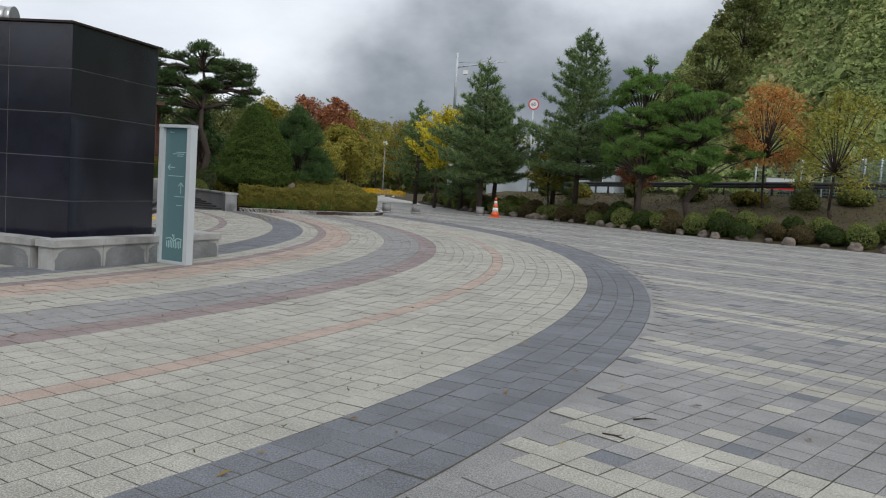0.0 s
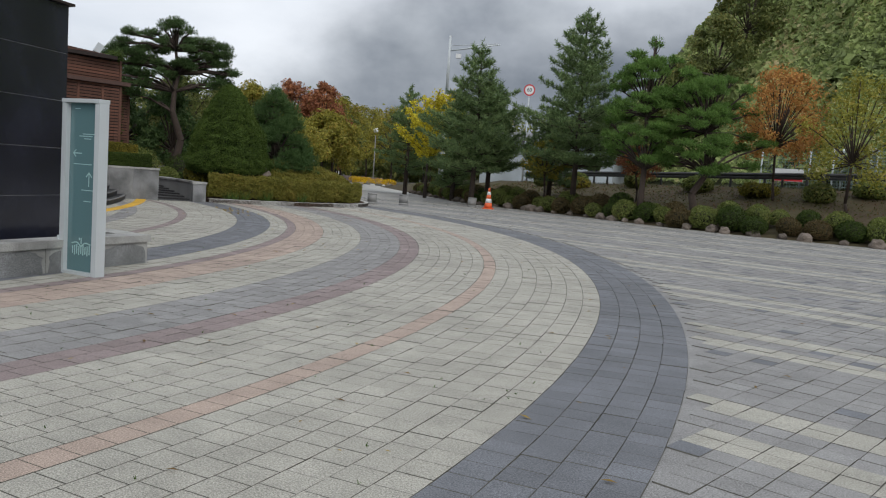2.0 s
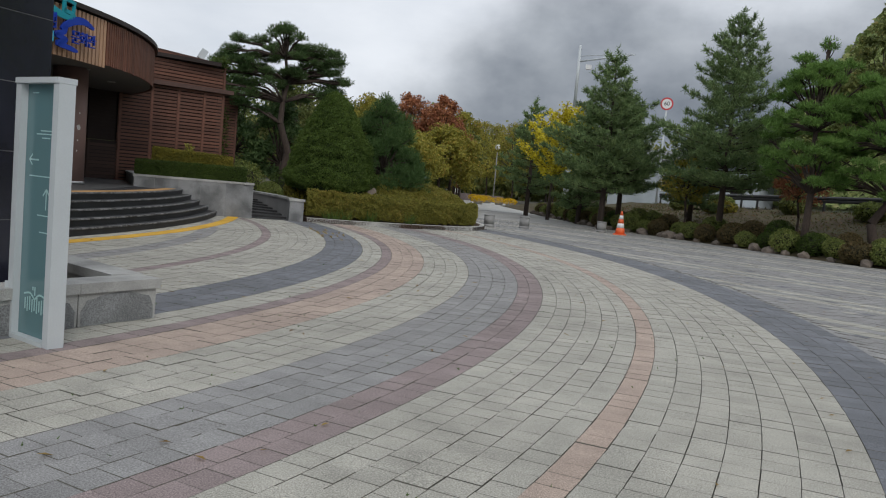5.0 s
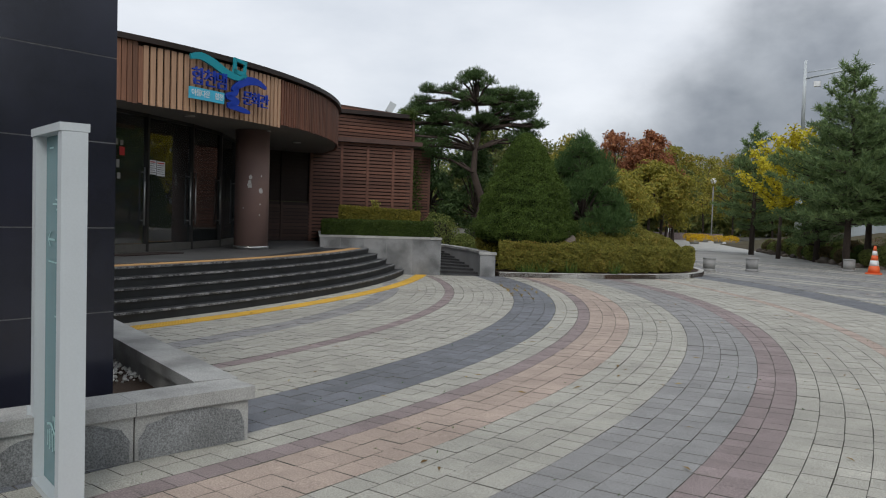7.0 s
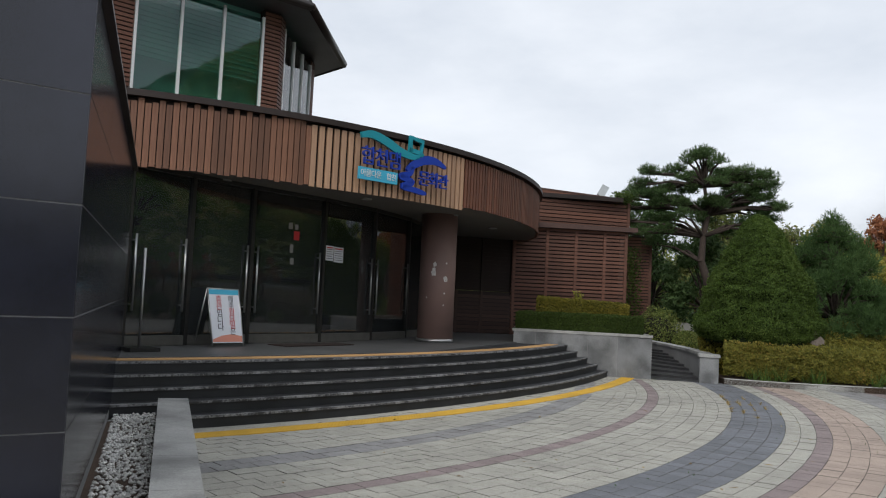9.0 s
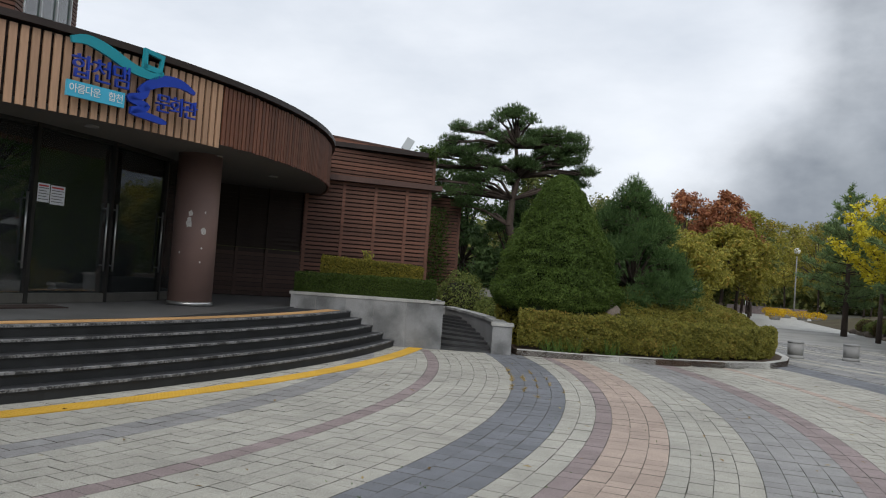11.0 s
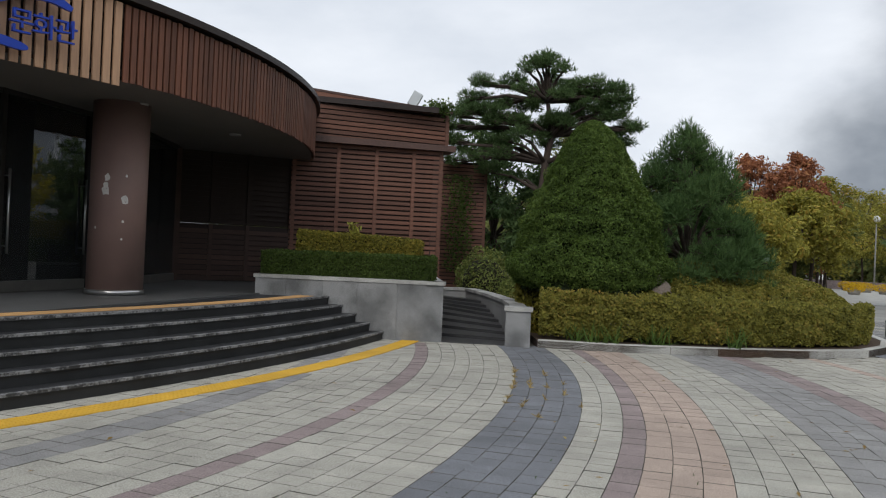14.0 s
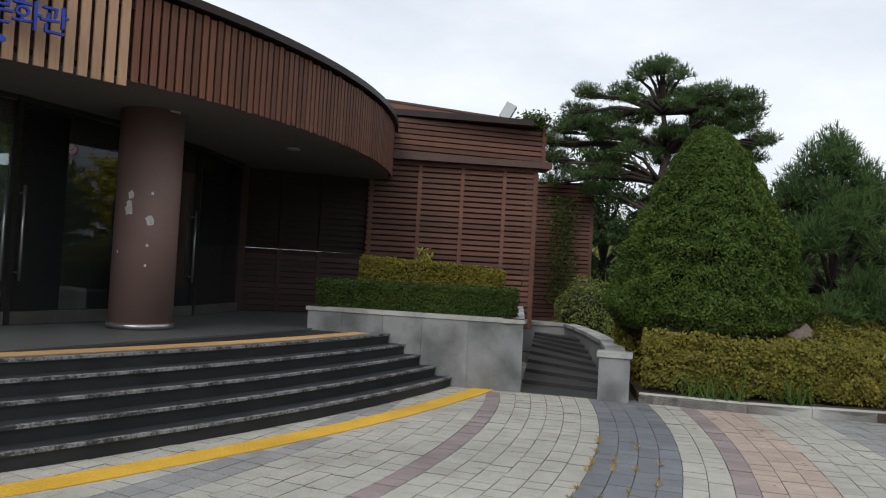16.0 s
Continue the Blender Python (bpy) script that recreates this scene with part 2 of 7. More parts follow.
M_housewall = material("house_wall_pale", (0.42, 0.47, 0.50), 0.8, scale=0.6, fine=20, vary=0.12, stain=0.2)
M_blind = material("green_blind", (0.20, 0.46, 0.40), 0.6, scale=3, fine=50, vary=0.12)

L_dwarf = leaf_material("leaf_clipped_cone", (0.027, 0.049, 0.010), (0.101, 0.162, 0.030), (0.157, 0.213, 0.045))
L_pine = leaf_material("leaf_pine", (0.031, 0.060, 0.021), (0.098, 0.163, 0.057), (0.143, 0.208, 0.072))
L_youngpine = leaf_material("leaf_young_pine", (0.026, 0.058, 0.018), (0.090, 0.160, 0.050), (0.14, 0.21, 0.07))
L_spruce = leaf_material("leaf_white_pine", (0.061, 0.105, 0.045), (0.204, 0.291, 0.118), (0.286, 0.359, 0.149))
L_hedge = leaf_material("leaf_hedge_green", (0.020, 0.034, 0.008), (0.065, 0.105, 0.018), (0.10, 0.14, 0.03))
L_hedge2 = leaf_material("leaf_hedge_yellowing", (0.060, 0.060, 0.011), (0.22, 0.20, 0.03), (0.36, 0.27, 0.045))
L_azalea = leaf_material("leaf_azalea_mound", (0.075, 0.077, 0.017), (0.259, 0.248, 0.048), (0.374, 0.264, 0.066))
L_bush = leaf_material("leaf_ball_bush", (0.057, 0.081, 0.023), (0.218, 0.265, 0.069), (0.310, 0.276, 0.098))
L_yellow = leaf_material("leaf_ginkgo_yellow", (0.30, 0.26, 0.02), (0.66, 0.57, 0.04), (0.72, 0.62, 0.08))
L_gold = leaf_material("leaf_autumn_gold", (0.115, 0.115, 0.022), (0.34, 0.315, 0.055), (0.42, 0.27, 0.055))
L_red = leaf_material("leaf_autumn_red", (0.163, 0.069, 0.040), (0.400, 0.163, 0.081), (0.500, 0.263, 0.112))
L_orange = leaf_material("leaf_maple_orange", (0.27, 0.13, 0.04), (0.58, 0.29, 0.09), (0.48, 0.36, 0.10))
L_lime = leaf_material("leaf_thin_lime", (0.130, 0.143, 0.026), (0.364, 0.351, 0.065), (0.468, 0.364, 0.091))
L_kudzu = leaf_material("leaf_vine_hillside", (0.077, 0.102, 0.038), (0.399, 0.486, 0.179), (0.561, 0.426, 0.256), scale=0.16)
L_wood = leaf_material("leaf_far_wood", (0.055, 0.072, 0.024), (0.18, 0.21, 0.062), (0.30, 0.25, 0.075), scale=0.3)
L_grass = leaf_material("leaf_grass", (0.03, 0.06, 0.012), (0.10, 0.17, 0.035))
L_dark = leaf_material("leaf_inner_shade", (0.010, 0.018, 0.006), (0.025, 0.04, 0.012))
L_pinelight = leaf_material("leaf_red_pine", (0.058, 0.109, 0.028), (0.167, 0.296, 0.070), (0.231, 0.360, 0.090))
L_bushred = leaf_material("leaf_ball_bush_reddish", (0.050, 0.040, 0.020), (0.14, 0.11, 0.045), (0.20, 0.115, 0.065))
L_fallen = leaf_material("leaf_fallen", (0.10, 0.05, 0.02), (0.30, 0.20, 0.06), (0.42, 0.33, 0.10))
# near-black hedge core: twigs and the shade between them in one colour
M_twig = material("twig_shade_fill", (0.022, 0.022, 0.010), 0.95, scale=8, fine=60, vary=0.5, bump=0.8)
M_hill = material("hill_undergrowth", (0.055, 0.062, 0.028), 0.95, scale=0.25, fine=3, vary=0.5, bump=0.8)
M_kerb = material("pale_kerb", (0.52, 0.515, 0.49), 0.8, scale=2, fine=120, vary=0.18, bump=0.2, stain=0.25)
M_bollard = material("bollard_stone", (0.25, 0.25, 0.245), 0.85, scale=4, fine=120, vary=0.25, bump=0.3)
M_path = material("plain_path", (0.33, 0.325, 0.31), 0.85, scale=0.8, fine=30, vary=0.2, bump=0.3, stain=0.2)
M_cobble = material("pale_cobbles", (0.46, 0.46, 0.44), 0.85, scale=1.5, fine=12, vary=0.25, bump=0.4)
M_salmon = material("printed_salmon", (0.70, 0.28, 0.20), 0.5, scale=4, fine=50, vary=0.05, bump=0)
M_moss = material("mossy_stone", (0.11, 0.15, 0.11), 0.9, scale=5, fine=60, vary=0.3, bump=0.4)
L_bankgrass = leaf_material("leaf_bank_grass", (0.035, 0.042, 0.014), (0.12, 0.125, 0.04), (0.17, 0.13, 0.06))
L_litter = leaf_material("leaf_litter_brown", (0.06, 0.032, 0.018), (0.17, 0.095, 0.05), (0.24, 0.16, 0.08))
L_dry = leaf_material("leaf_dry_straw", (0.25, 0.18, 0.08), (0.5, 0.38, 0.17))
L_mum = leaf_material("petal_yellow", (0.45, 0.27, 0.01), (0.75, 0.5, 0.02))


def glass_material(name, tint, rough, clear, ior=1.7):
    m = bpy.data.materials.new(name)
    m.use_nodes = True
    t = m.node_tree
    g = t.nodes["Principled BSDF"]
    g.inputs["Base Color"].default_value = (*tint, 1)
    g.inputs["Roughness"].default_value = rough
    tp = t.nodes.new("ShaderNodeBsdfTransparent")
    tp.inputs[0].default_value = (*tint, 1)
    gl = t.nodes.new("ShaderNodeBsdfGlossy")
    gl.inputs["Roughness"].default_value = rough
    fr = t.nodes.new("ShaderNodeFresnel")
    fr.inputs[0].default_value = ior
    ms = t.nodes.new("ShaderNodeMixShader")
    link_nodes(t, (fr.outputs[0], ms.inputs[0]), (tp.outputs[0], ms.inputs[1]), (gl.outputs[0], ms.inputs[2]))
    if clear < 1:
        df = t.nodes.new("ShaderNodeBsdfDiffuse")
        df.inputs[0].default_value = (*tint, 1)
        m2 = t.nodes.new("ShaderNodeMixShader")
        m2.inputs[0].default_value = clear
        link_nodes(t, (df.outputs[0], m2.inputs[1]), (ms.outputs[0], m2.inputs[2]), (m2.outputs[0], t.nodes["Material Output"].inputs[0]))
    else:
        t.links.new(ms.outputs[0], t.nodes["Material Output"].inputs[0])
    return m


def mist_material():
    """Far slope behind drifting cloud: haze painted in by a glowing sheet that cloud noise thins out, more so with
    height.
    """
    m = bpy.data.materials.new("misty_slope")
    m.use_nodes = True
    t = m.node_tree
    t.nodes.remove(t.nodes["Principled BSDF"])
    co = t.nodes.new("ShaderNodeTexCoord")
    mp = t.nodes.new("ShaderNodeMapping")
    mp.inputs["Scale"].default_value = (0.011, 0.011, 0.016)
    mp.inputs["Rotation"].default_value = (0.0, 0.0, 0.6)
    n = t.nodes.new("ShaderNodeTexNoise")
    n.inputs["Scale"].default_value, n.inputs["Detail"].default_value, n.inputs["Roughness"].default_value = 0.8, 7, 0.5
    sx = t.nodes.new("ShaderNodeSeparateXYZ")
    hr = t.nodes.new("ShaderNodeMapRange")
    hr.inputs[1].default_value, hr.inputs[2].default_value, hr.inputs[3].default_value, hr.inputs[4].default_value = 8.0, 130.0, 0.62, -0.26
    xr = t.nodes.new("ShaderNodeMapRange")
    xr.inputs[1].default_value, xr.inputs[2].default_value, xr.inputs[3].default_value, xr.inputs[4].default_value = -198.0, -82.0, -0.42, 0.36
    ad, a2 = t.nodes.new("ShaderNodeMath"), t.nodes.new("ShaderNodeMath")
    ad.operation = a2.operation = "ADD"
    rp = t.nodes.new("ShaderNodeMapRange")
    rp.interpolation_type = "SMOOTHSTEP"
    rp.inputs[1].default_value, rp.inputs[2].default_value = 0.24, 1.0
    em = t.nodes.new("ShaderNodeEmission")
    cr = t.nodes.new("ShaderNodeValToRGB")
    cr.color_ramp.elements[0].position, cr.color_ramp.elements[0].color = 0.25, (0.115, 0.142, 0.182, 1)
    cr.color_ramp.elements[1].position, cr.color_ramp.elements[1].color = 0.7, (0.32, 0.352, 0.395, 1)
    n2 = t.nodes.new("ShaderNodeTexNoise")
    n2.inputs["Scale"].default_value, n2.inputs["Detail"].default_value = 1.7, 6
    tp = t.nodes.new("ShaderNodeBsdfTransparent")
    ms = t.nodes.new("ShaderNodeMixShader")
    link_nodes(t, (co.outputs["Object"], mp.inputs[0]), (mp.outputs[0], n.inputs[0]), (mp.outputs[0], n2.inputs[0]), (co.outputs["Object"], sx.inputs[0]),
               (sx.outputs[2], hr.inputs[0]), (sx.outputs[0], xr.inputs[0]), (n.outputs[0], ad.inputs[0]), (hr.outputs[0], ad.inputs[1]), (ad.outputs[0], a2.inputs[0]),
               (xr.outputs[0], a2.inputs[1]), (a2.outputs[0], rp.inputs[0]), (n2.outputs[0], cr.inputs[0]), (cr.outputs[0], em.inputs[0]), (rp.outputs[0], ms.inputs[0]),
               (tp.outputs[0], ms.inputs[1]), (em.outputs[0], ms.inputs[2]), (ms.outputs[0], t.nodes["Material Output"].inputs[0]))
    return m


M_mist = mist_material()
M_glass = glass_material("door_glass", (0.62, 0.67, 0.68), 0.015, 0.985, 2.0)
M_signglass = glass_material("teal_sign_glass", (0.32, 0.56, 0.60), 0.06, 0.68, 2.0)
M_winglass = glass_material("upper_window_glass", (0.50, 0.70, 0.66), 0.02, 1, 1.75)


# ---- building helpers ----
def box(bm, a, b, m=None):
    vs = [bm.verts.new((x, y, z)) for z in (a[2], b[2]) for x, y in ((a[0], a[1]), (b[0], a[1]), (b[0], b[1]), (a[0], b[1]))]
    if m:
        for v in vs:
            v.co = m @ v.co
    for f in ((3, 2, 1, 0), (4, 5, 6, 7), (0, 1, 5, 4), (1, 2, 6, 5), (2, 3, 7, 6), (3, 0, 4, 7)):
        bm.faces.new([vs[i] for i in f])
    return vs


def prism(bm, poly, z0, z1):
    """An upright block on a plan outline that runs anticlockwise; z0, z1 may be numbers or one per corner."""
    n = len(poly)
    lo = z0 if hasattr(z0, "__len__") else [z0] * n
    hi = z1 if hasattr(z1, "__len__") else [z1] * n
    a = [bm.verts.new((x, y, z)) for (x, y), z in zip(poly, lo)]
    b = [bm.verts.new((x, y, z)) for (x, y), z in zip(poly, hi)]
    bm.faces.new(a[::-1])
    bm.faces.new(b)
    for i in range(n):
        j = (i + 1) % n
        bm.faces.new((a[i], a[j], b[j], b[i]))


def arc(c, r, a0, a1, n):
    return [(c[0] + r * math.cos(radians(a0 + (a1 - a0) * i / n)), c[1] + r * math.sin(radians(a0 + (a1 - a0) * i / n))) for i in range(n + 1)]


def ring(bm, c, r0, r1, z0, z1, a0, a1, n=48):
    """A curved wall or slab between two radii."""
    rows = [[bm.verts.new((*p, z)) for p in arc(c, r, a0, a1, n)] for r, z in ((r0, z0), (r1, z0), (r1, z1), (r0, z1))]
    for k in range(4):
        a, b = rows[k], rows[(k + 1) % 4]
        for i in range(n):
            bm.faces.new((a[i + 1], a[i], b[i], b[i + 1]))
    bm.faces.new([r[0] for r in rows])
    bm.faces.new([r[n] for r in rows][::-1])


def tube(bm, p, q, r0, r1, n=10, caps=True):
    p, q = Vector(p), Vector(q)
    m = (q - p).to_track_quat("Z", "Y").to_matrix()
    a = [bm.verts.new(p + m @ Vector((r0 * math.cos(i * math.tau / n), r0 * math.sin(i * math.tau / n), 0))) for i in range(n)]
    b = [bm.verts.new(q + m @ Vector((r1 * math.cos(i * math.tau / n), r1 * math.sin(i * math.tau / n), 0))) for i in range(n)]
    for i in range(n):
        f = bm.faces.new((a[i], a[(i + 1) % n], b[(i + 1) % n], b[i]))
        f.smooth = True
    if caps:
        bm.faces.new(a[::-1])
        bm.faces.new(b)


def mesh_of(name, bm, mat, bevel=0.0):
    if bevel:
        es = [e for e in bm.edges if len(e.link_faces) == 2 and e.calc_face_angle(0) > 0.6]
        bmesh.ops.bevel(bm, geom=es, offset=bevel, segments=2, affect="EDGES", clamp_overlap=True)
    bmesh.ops.recalc_face_normals(bm, faces=bm.faces)
    me = bpy.data.meshes.new(name)
    bm.to_mesh(me)
    bm.free()
    if mat:
        me.materials.append(mat)
    return me


def part(name, bm, mat, parent=None, label="", bevel=0.0):
    ob = new(name, mesh_of(name, bm, mat, bevel))
    ob.parent = parent
    return tagged(ob, label)


def piece(name, me, parent, m):
    """One of many alike pieces, on shared mesh data."""
    ob = new(name, me)
    ob.parent = parent
    ob.matrix_basis = m
    return ob


def thing(name, m, label, category, group="", kind=""):
    ob = new(name)
    ob.matrix_basis = m
    return tagged(ob, label, category, group, kind)


def structure(name, bm, mat, label="", bevel=0.0, category="structure"):
    return tagged(part(name, bm, mat, None, label, bevel), category=category, kind="structure")


def mesh_from(name, verts, faces, mats, index=None):
    """A mesh from arrays: verts (n, 3), faces (m, 4)."""
    me = bpy.data.meshes.new(name)
    me.vertices.add(len(verts))
    me.vertices.foreach_set("co", np.asarray(verts, dtype=np.float32).ravel())
    k = faces.shape[1]
    me.loops.add(len(faces) * k)
    me.loops.foreach_set("vertex_index", np.asarray(faces, dtype=np.int32).ravel())
    me.polygons.add(len(faces))
    me.polygons.foreach_set("loop_start", np.arange(0, len(faces) * k, k, dtype=np.int32))
    for m in mats:
        me.materials.append(m)
    if index is not None:
        me.polygons.foreach_set("material_index", np.asarray(index, dtype=np.int32))
    me.update(calc_edges=True)
    me.shade_flat()
    return me


rng = np.random.default_rng(7)


def unit(v):
    return v / np.maximum(np.linalg.norm(v, axis=-1, keepdims=True), 1e-9)


def leaves(name, centres, normals, size, mat, parent=None, aspect=0.6, loose=0.7):
    """Many small pointed leaves, one island each, at the given places, turned roughly along the normals."""
    n = len(centres)
    nrm = unit(normals + loose * rng.normal(size=(n, 3)))
    u = unit(np.cross(nrm, rng.normal(size=(n, 3))))
    v = np.cross(nrm, u)
    s = size * rng.uniform(0.6, 1.35, (n, 1))
    vs = np.stack([centres - u * s, centres + v * s * aspect * 0.7 - u * s * 0.1 + nrm * s * 0.15, centres + u * s, centres - v * s * aspect * 0.7 - u * s * 0.1 + nrm * s * 0.15], 1)
    ob = new(name, mesh_from(name, vs.reshape(-1, 3), np.arange(n * 4).reshape(n, 4), [mat]))
    ob.parent = parent
    return ob


def needles(name, centres, dirs, length, mat, parent=None, per=7, width=0.012):
    """Tufts of needles: thin blades fanning from each place about a direction."""
    c = np.repeat(centres, per, 0)
    n = len(c)
    d = unit(np.repeat(dirs, per, 0) + 0.75 * rng.normal(size=(n, 3)))
    w = unit(np.cross(d, rng.normal(size=(n, 3)))) * width
    ln = length * rng.uniform(0.6, 1.2, (n, 1))
    vs = np.stack([c - w, c + w, c + d * ln + w * 0.4, c + d * ln - w * 0.4], 1)
    ob = new(name, mesh_from(name, vs.reshape(-1, 3), np.arange(n * 4).reshape(n, 4), [mat]))
    ob.parent = parent
    return ob


# ---- ground and setting ----
BAND = (-23.5, 14.25)
STAIR = (-32.25, 16.0)
FASCIA = (-23.25, 19.40)
RISER, TREAD, R0 = 0.14, 0.24, 22.95
PLAT = 5 * RISER

bm = bmesh.new()
for quad in (((-400, -300), (400, -300), (400, 600), (-400, 600)),):
    vs = [bm.verts.new((x, y, -0.014)) for x, y in quad]
    bm.faces.new(vs)
structure("ground", bm, M_joint, "sand-coloured ground under the paving", category="ground")


def fascia_at(a, r, z=0.0):
    return (FASCIA[0] + r * math.cos(radians(a)), FASCIA[1] + r * math.sin(radians(a)), z)


def line_wall(bm, p, q, thick, z0, z1):
    """A straight wall whose face runs from p to q, with its thickness to the left of that way."""
    d = Vector((q[0] - p[0], q[1] - p[1])).normalized()
    n = Vector((-d.y, d.x)) * thick
    prism(bm, [p, q, (q[0] + n.x, q[1] + n.y), (p[0] + n.x, p[1] + n.y)], z0, z1)


def frame_on(p, q, z=0.0):
    """A pose at p whose x axis runs along the plan line to q, y to the left of it."""
    return pose(p[0], p[1], z, 0, 0, math.degrees(math.atan2(q[1] - p[1], q[0] - p[0])))


# --- entrance platform and curved steps ---
stair = thing("entrance_steps", pose(0, 0, 0), "curved flight of five dark basalt steps with pale dashed nosings", "steps", kind="structure")
for k in range(5):
    r = R0 - k * TREAD
    bm = bmesh.new()
    ring(bm, STAIR, 14.0 if k == 4 else r - TREAD - 0.02, r, k * RISER - (0.0 if k else 0.02), (k + 1) * RISER - 0.03, -16, 27.2, 90)
    st = part("riser", bm, M_stepstone, stair)
    bm = bmesh.new()
    ring(bm, STAIR, r - TREAD - 0.01, r + 0.02, (k + 1) * RISER - 0.03, (k + 1) * RISER, -16, 27.2, 90)
    part("tread", bm, M_stepstone if k < 4 else M_floorstone, stair, bevel=0.004)
    # pale nosing in stone lengths, broken into dashes by colour noise
    n = 26
    for i in range(n):
        a0, a1 = -16 + 43.2 * i / n, -16 + 43.2 * (i + 1) / n
        bm = bmesh.new()
        ring(bm, STAIR, r - 0.055 + rng.uniform(0, 0.02), r + 0.0215, (k + 1) * RISER - 0.024, (k + 1) * RISER + 0.0025, a0 + 0.01, a1 - 0.01, 4)
        part("nosing_stone", bm, M_nosing, stair)
bm = bmesh.new()
prism(bm, [(-19.0, 6.0), (-13.5, 7.5), (-11.2, 12.0), (-10.9, 16.0), (-11.2, 20), (-13.6, 25.2), (-16.6, 28.6), (-20.0, 27.5), (-25, 22), (-25, 10)], PLAT - 0.2, PLAT - 0.008)
structure("platform_floor", bm, M_floorstone, "dark grey stone floor of the entrance platform", category="floor")
bm = bmesh.new()
ring(bm, STAIR, R0 - 4 * TREAD - 0.42, R0 - 4 * TREAD - 0.14, PLAT - 0.004, PLAT + 0.006, -14, 25.4, 90)
strip = structure("tactile_strip_upper", bm, M_tactile_pale, "faded orange-yellow tactile strip along the platform edge", category="tactile paving")
bm = bmesh.new()
ring(bm, STAIR, R0 + 0.33, R0 + 0.63, -0.01, 0.006, -4.5, 29.3, 120)
strip2 = structure("tactile_strip_lower", bm, M_tactile, "yellow tactile paving strip following the foot of the steps", category="tactile paving")
bm = bmesh.new()
ring(bm, STAIR, R0 - 0.05, R0 + 0.95, -0.012, -0.0035, -4.5, 29.6, 120)
structure("paving_margin", bm, M_beige, "beige cut stones beside the tactile strip", category="paving")
vs, fs = [], []
for radius, z, a0, a1, step in ((R0 + 0.36, 0.006, -4.4, 29.2, 0.13),):
    for i in range(int((a1 - a0) / step)):
        a = a0 + i * step
        for k in range(5):
            c = arc(STAIR, radius + 0.06 * k, a, a, 1)[0]
            b = len(vs)
            for s, h in ((0.021, 0.0), (0.011, 0.005)):
                for dx, dy in ((-1, -1), (1, -1), (1, 1), (-1, 1)):
                    vs.append((c[0] + dx * s, c[1] + dy * s, z + h))
            fs += [(b + 4, b + 5, b + 6, b + 7)] + [(b + j, b + (j + 1) % 4, b + 4 + (j + 1) % 4, b + 4 + j) for j in range(4)]
studs = new("tactile_studs", mesh_from("tactile_studs", np.array(vs), np.array(fs), [M_tactile]))
studs.parent = strip2
tagged(studs, "small raised yellow studs", kind="stuff")

# --- canopy: soffit, fascia with upright slats, roof edge ---
FR, FZ0, FZ1, FA0, FA1 = 11.45, 3.50, 4.54, -62.0, 52.5
canopy = thing("entrance_canopy", pose(0, 0, 0), "curved entrance canopy clad in upright brown wooden slats with a dark roof edge", "canopy", kind="structure")
bm = bmesh.new()
ring(bm, FASCIA, 4.5, FR - 0.06, FZ0 + 0.06, FZ0 + 0.16, FA0, FA1 + 2, 90)
part("soffit", bm, M_soffit, canopy, "pale grey soffit panels")
bm = bmesh.new()
ring(bm, FASCIA, FR - 0.16, FR - 0.05, FZ0 + 0.07, FZ1, FA0, FA1, 90)
part("fascia_backing", bm, M_wood_back, canopy, "dark backing behind the slats")
bm = bmesh.new()
ring(bm, FASCIA, 4.5, FR + 0.09, FZ1 + 0.03, FZ1 + 0.13, FA0, FA1 + 1, 90)
part("roof_edge", bm, M_trim, canopy, "dark brown metal roof edge", bevel=0.02)
bm = bmesh.new()
ring(bm, FASCIA, FR - 0.05, FR - 0.02, FZ0 + 0.12, FZ0 + 0.20, FA0, FA1, 90)
ring(bm, FASCIA, FR - 0.05, FR - 0.02, FZ1 - 0.20, FZ1 - 0.12, FA0, FA1, 90)
part("batten", bm, M_wood_back, canopy)


def slat_mesh(name, mat, w, d, h):
    bm = bmesh.new()
    box(bm, (-d / 2, -w / 2, 0), (d / 2, w / 2, h))
    return mesh_of(name, bm, mat, 0.004)


s_brown = [slat_mesh("slat_brown", M_wood_brown, 0.088, 0.03, FZ1 - FZ0 + o) for o in (-0.03, 0.03, 0.08)]
s_light = [slat_mesh("slat_light", M_wood_light, 0.098, 0.035, FZ1 - FZ0 + 0.02)]
s_red = [slat_mesh("slat_red", M_wood_red, 0.078, 0.03, FZ1 - FZ0 - 0.06 + o) for o in (0.0, 0.015)]
a = FA0
while a < FA1:
    a += math.degrees((0.104 if a < -7.95 else 0.145 if a < 10.35 else 0.112) / FR)
    kind = s_brown if a < -7.95 else s_light if a < 10.35 else s_red
    me = kind[int(rng.integers(len(kind)))]
    zo = -0.03 if kind is s_light else 0.05 + rng.uniform(-0.02, 0.0) if kind is s_red else rng.uniform(-0.03, 0.0)
    piece("slat", me, canopy, Matrix.Translation(fascia_at(a, FR, FZ0 + zo)) @ pose(0, 0, 0, 0, 0, a))
bm = bmesh.new()
for a in (-30, -14, 2, 18, 34):
    p = fascia_at(a, FR - 1.1, FZ0 + 0.05)
    tube(bm, (p[0], p[1], p[2] - 0.015), (p[0], p[1], p[2] + 0.02), 0.11, 0.11, 16)
part("recessed_light", bm, M_concrete, canopy, "unlit pale grey round recessed light")

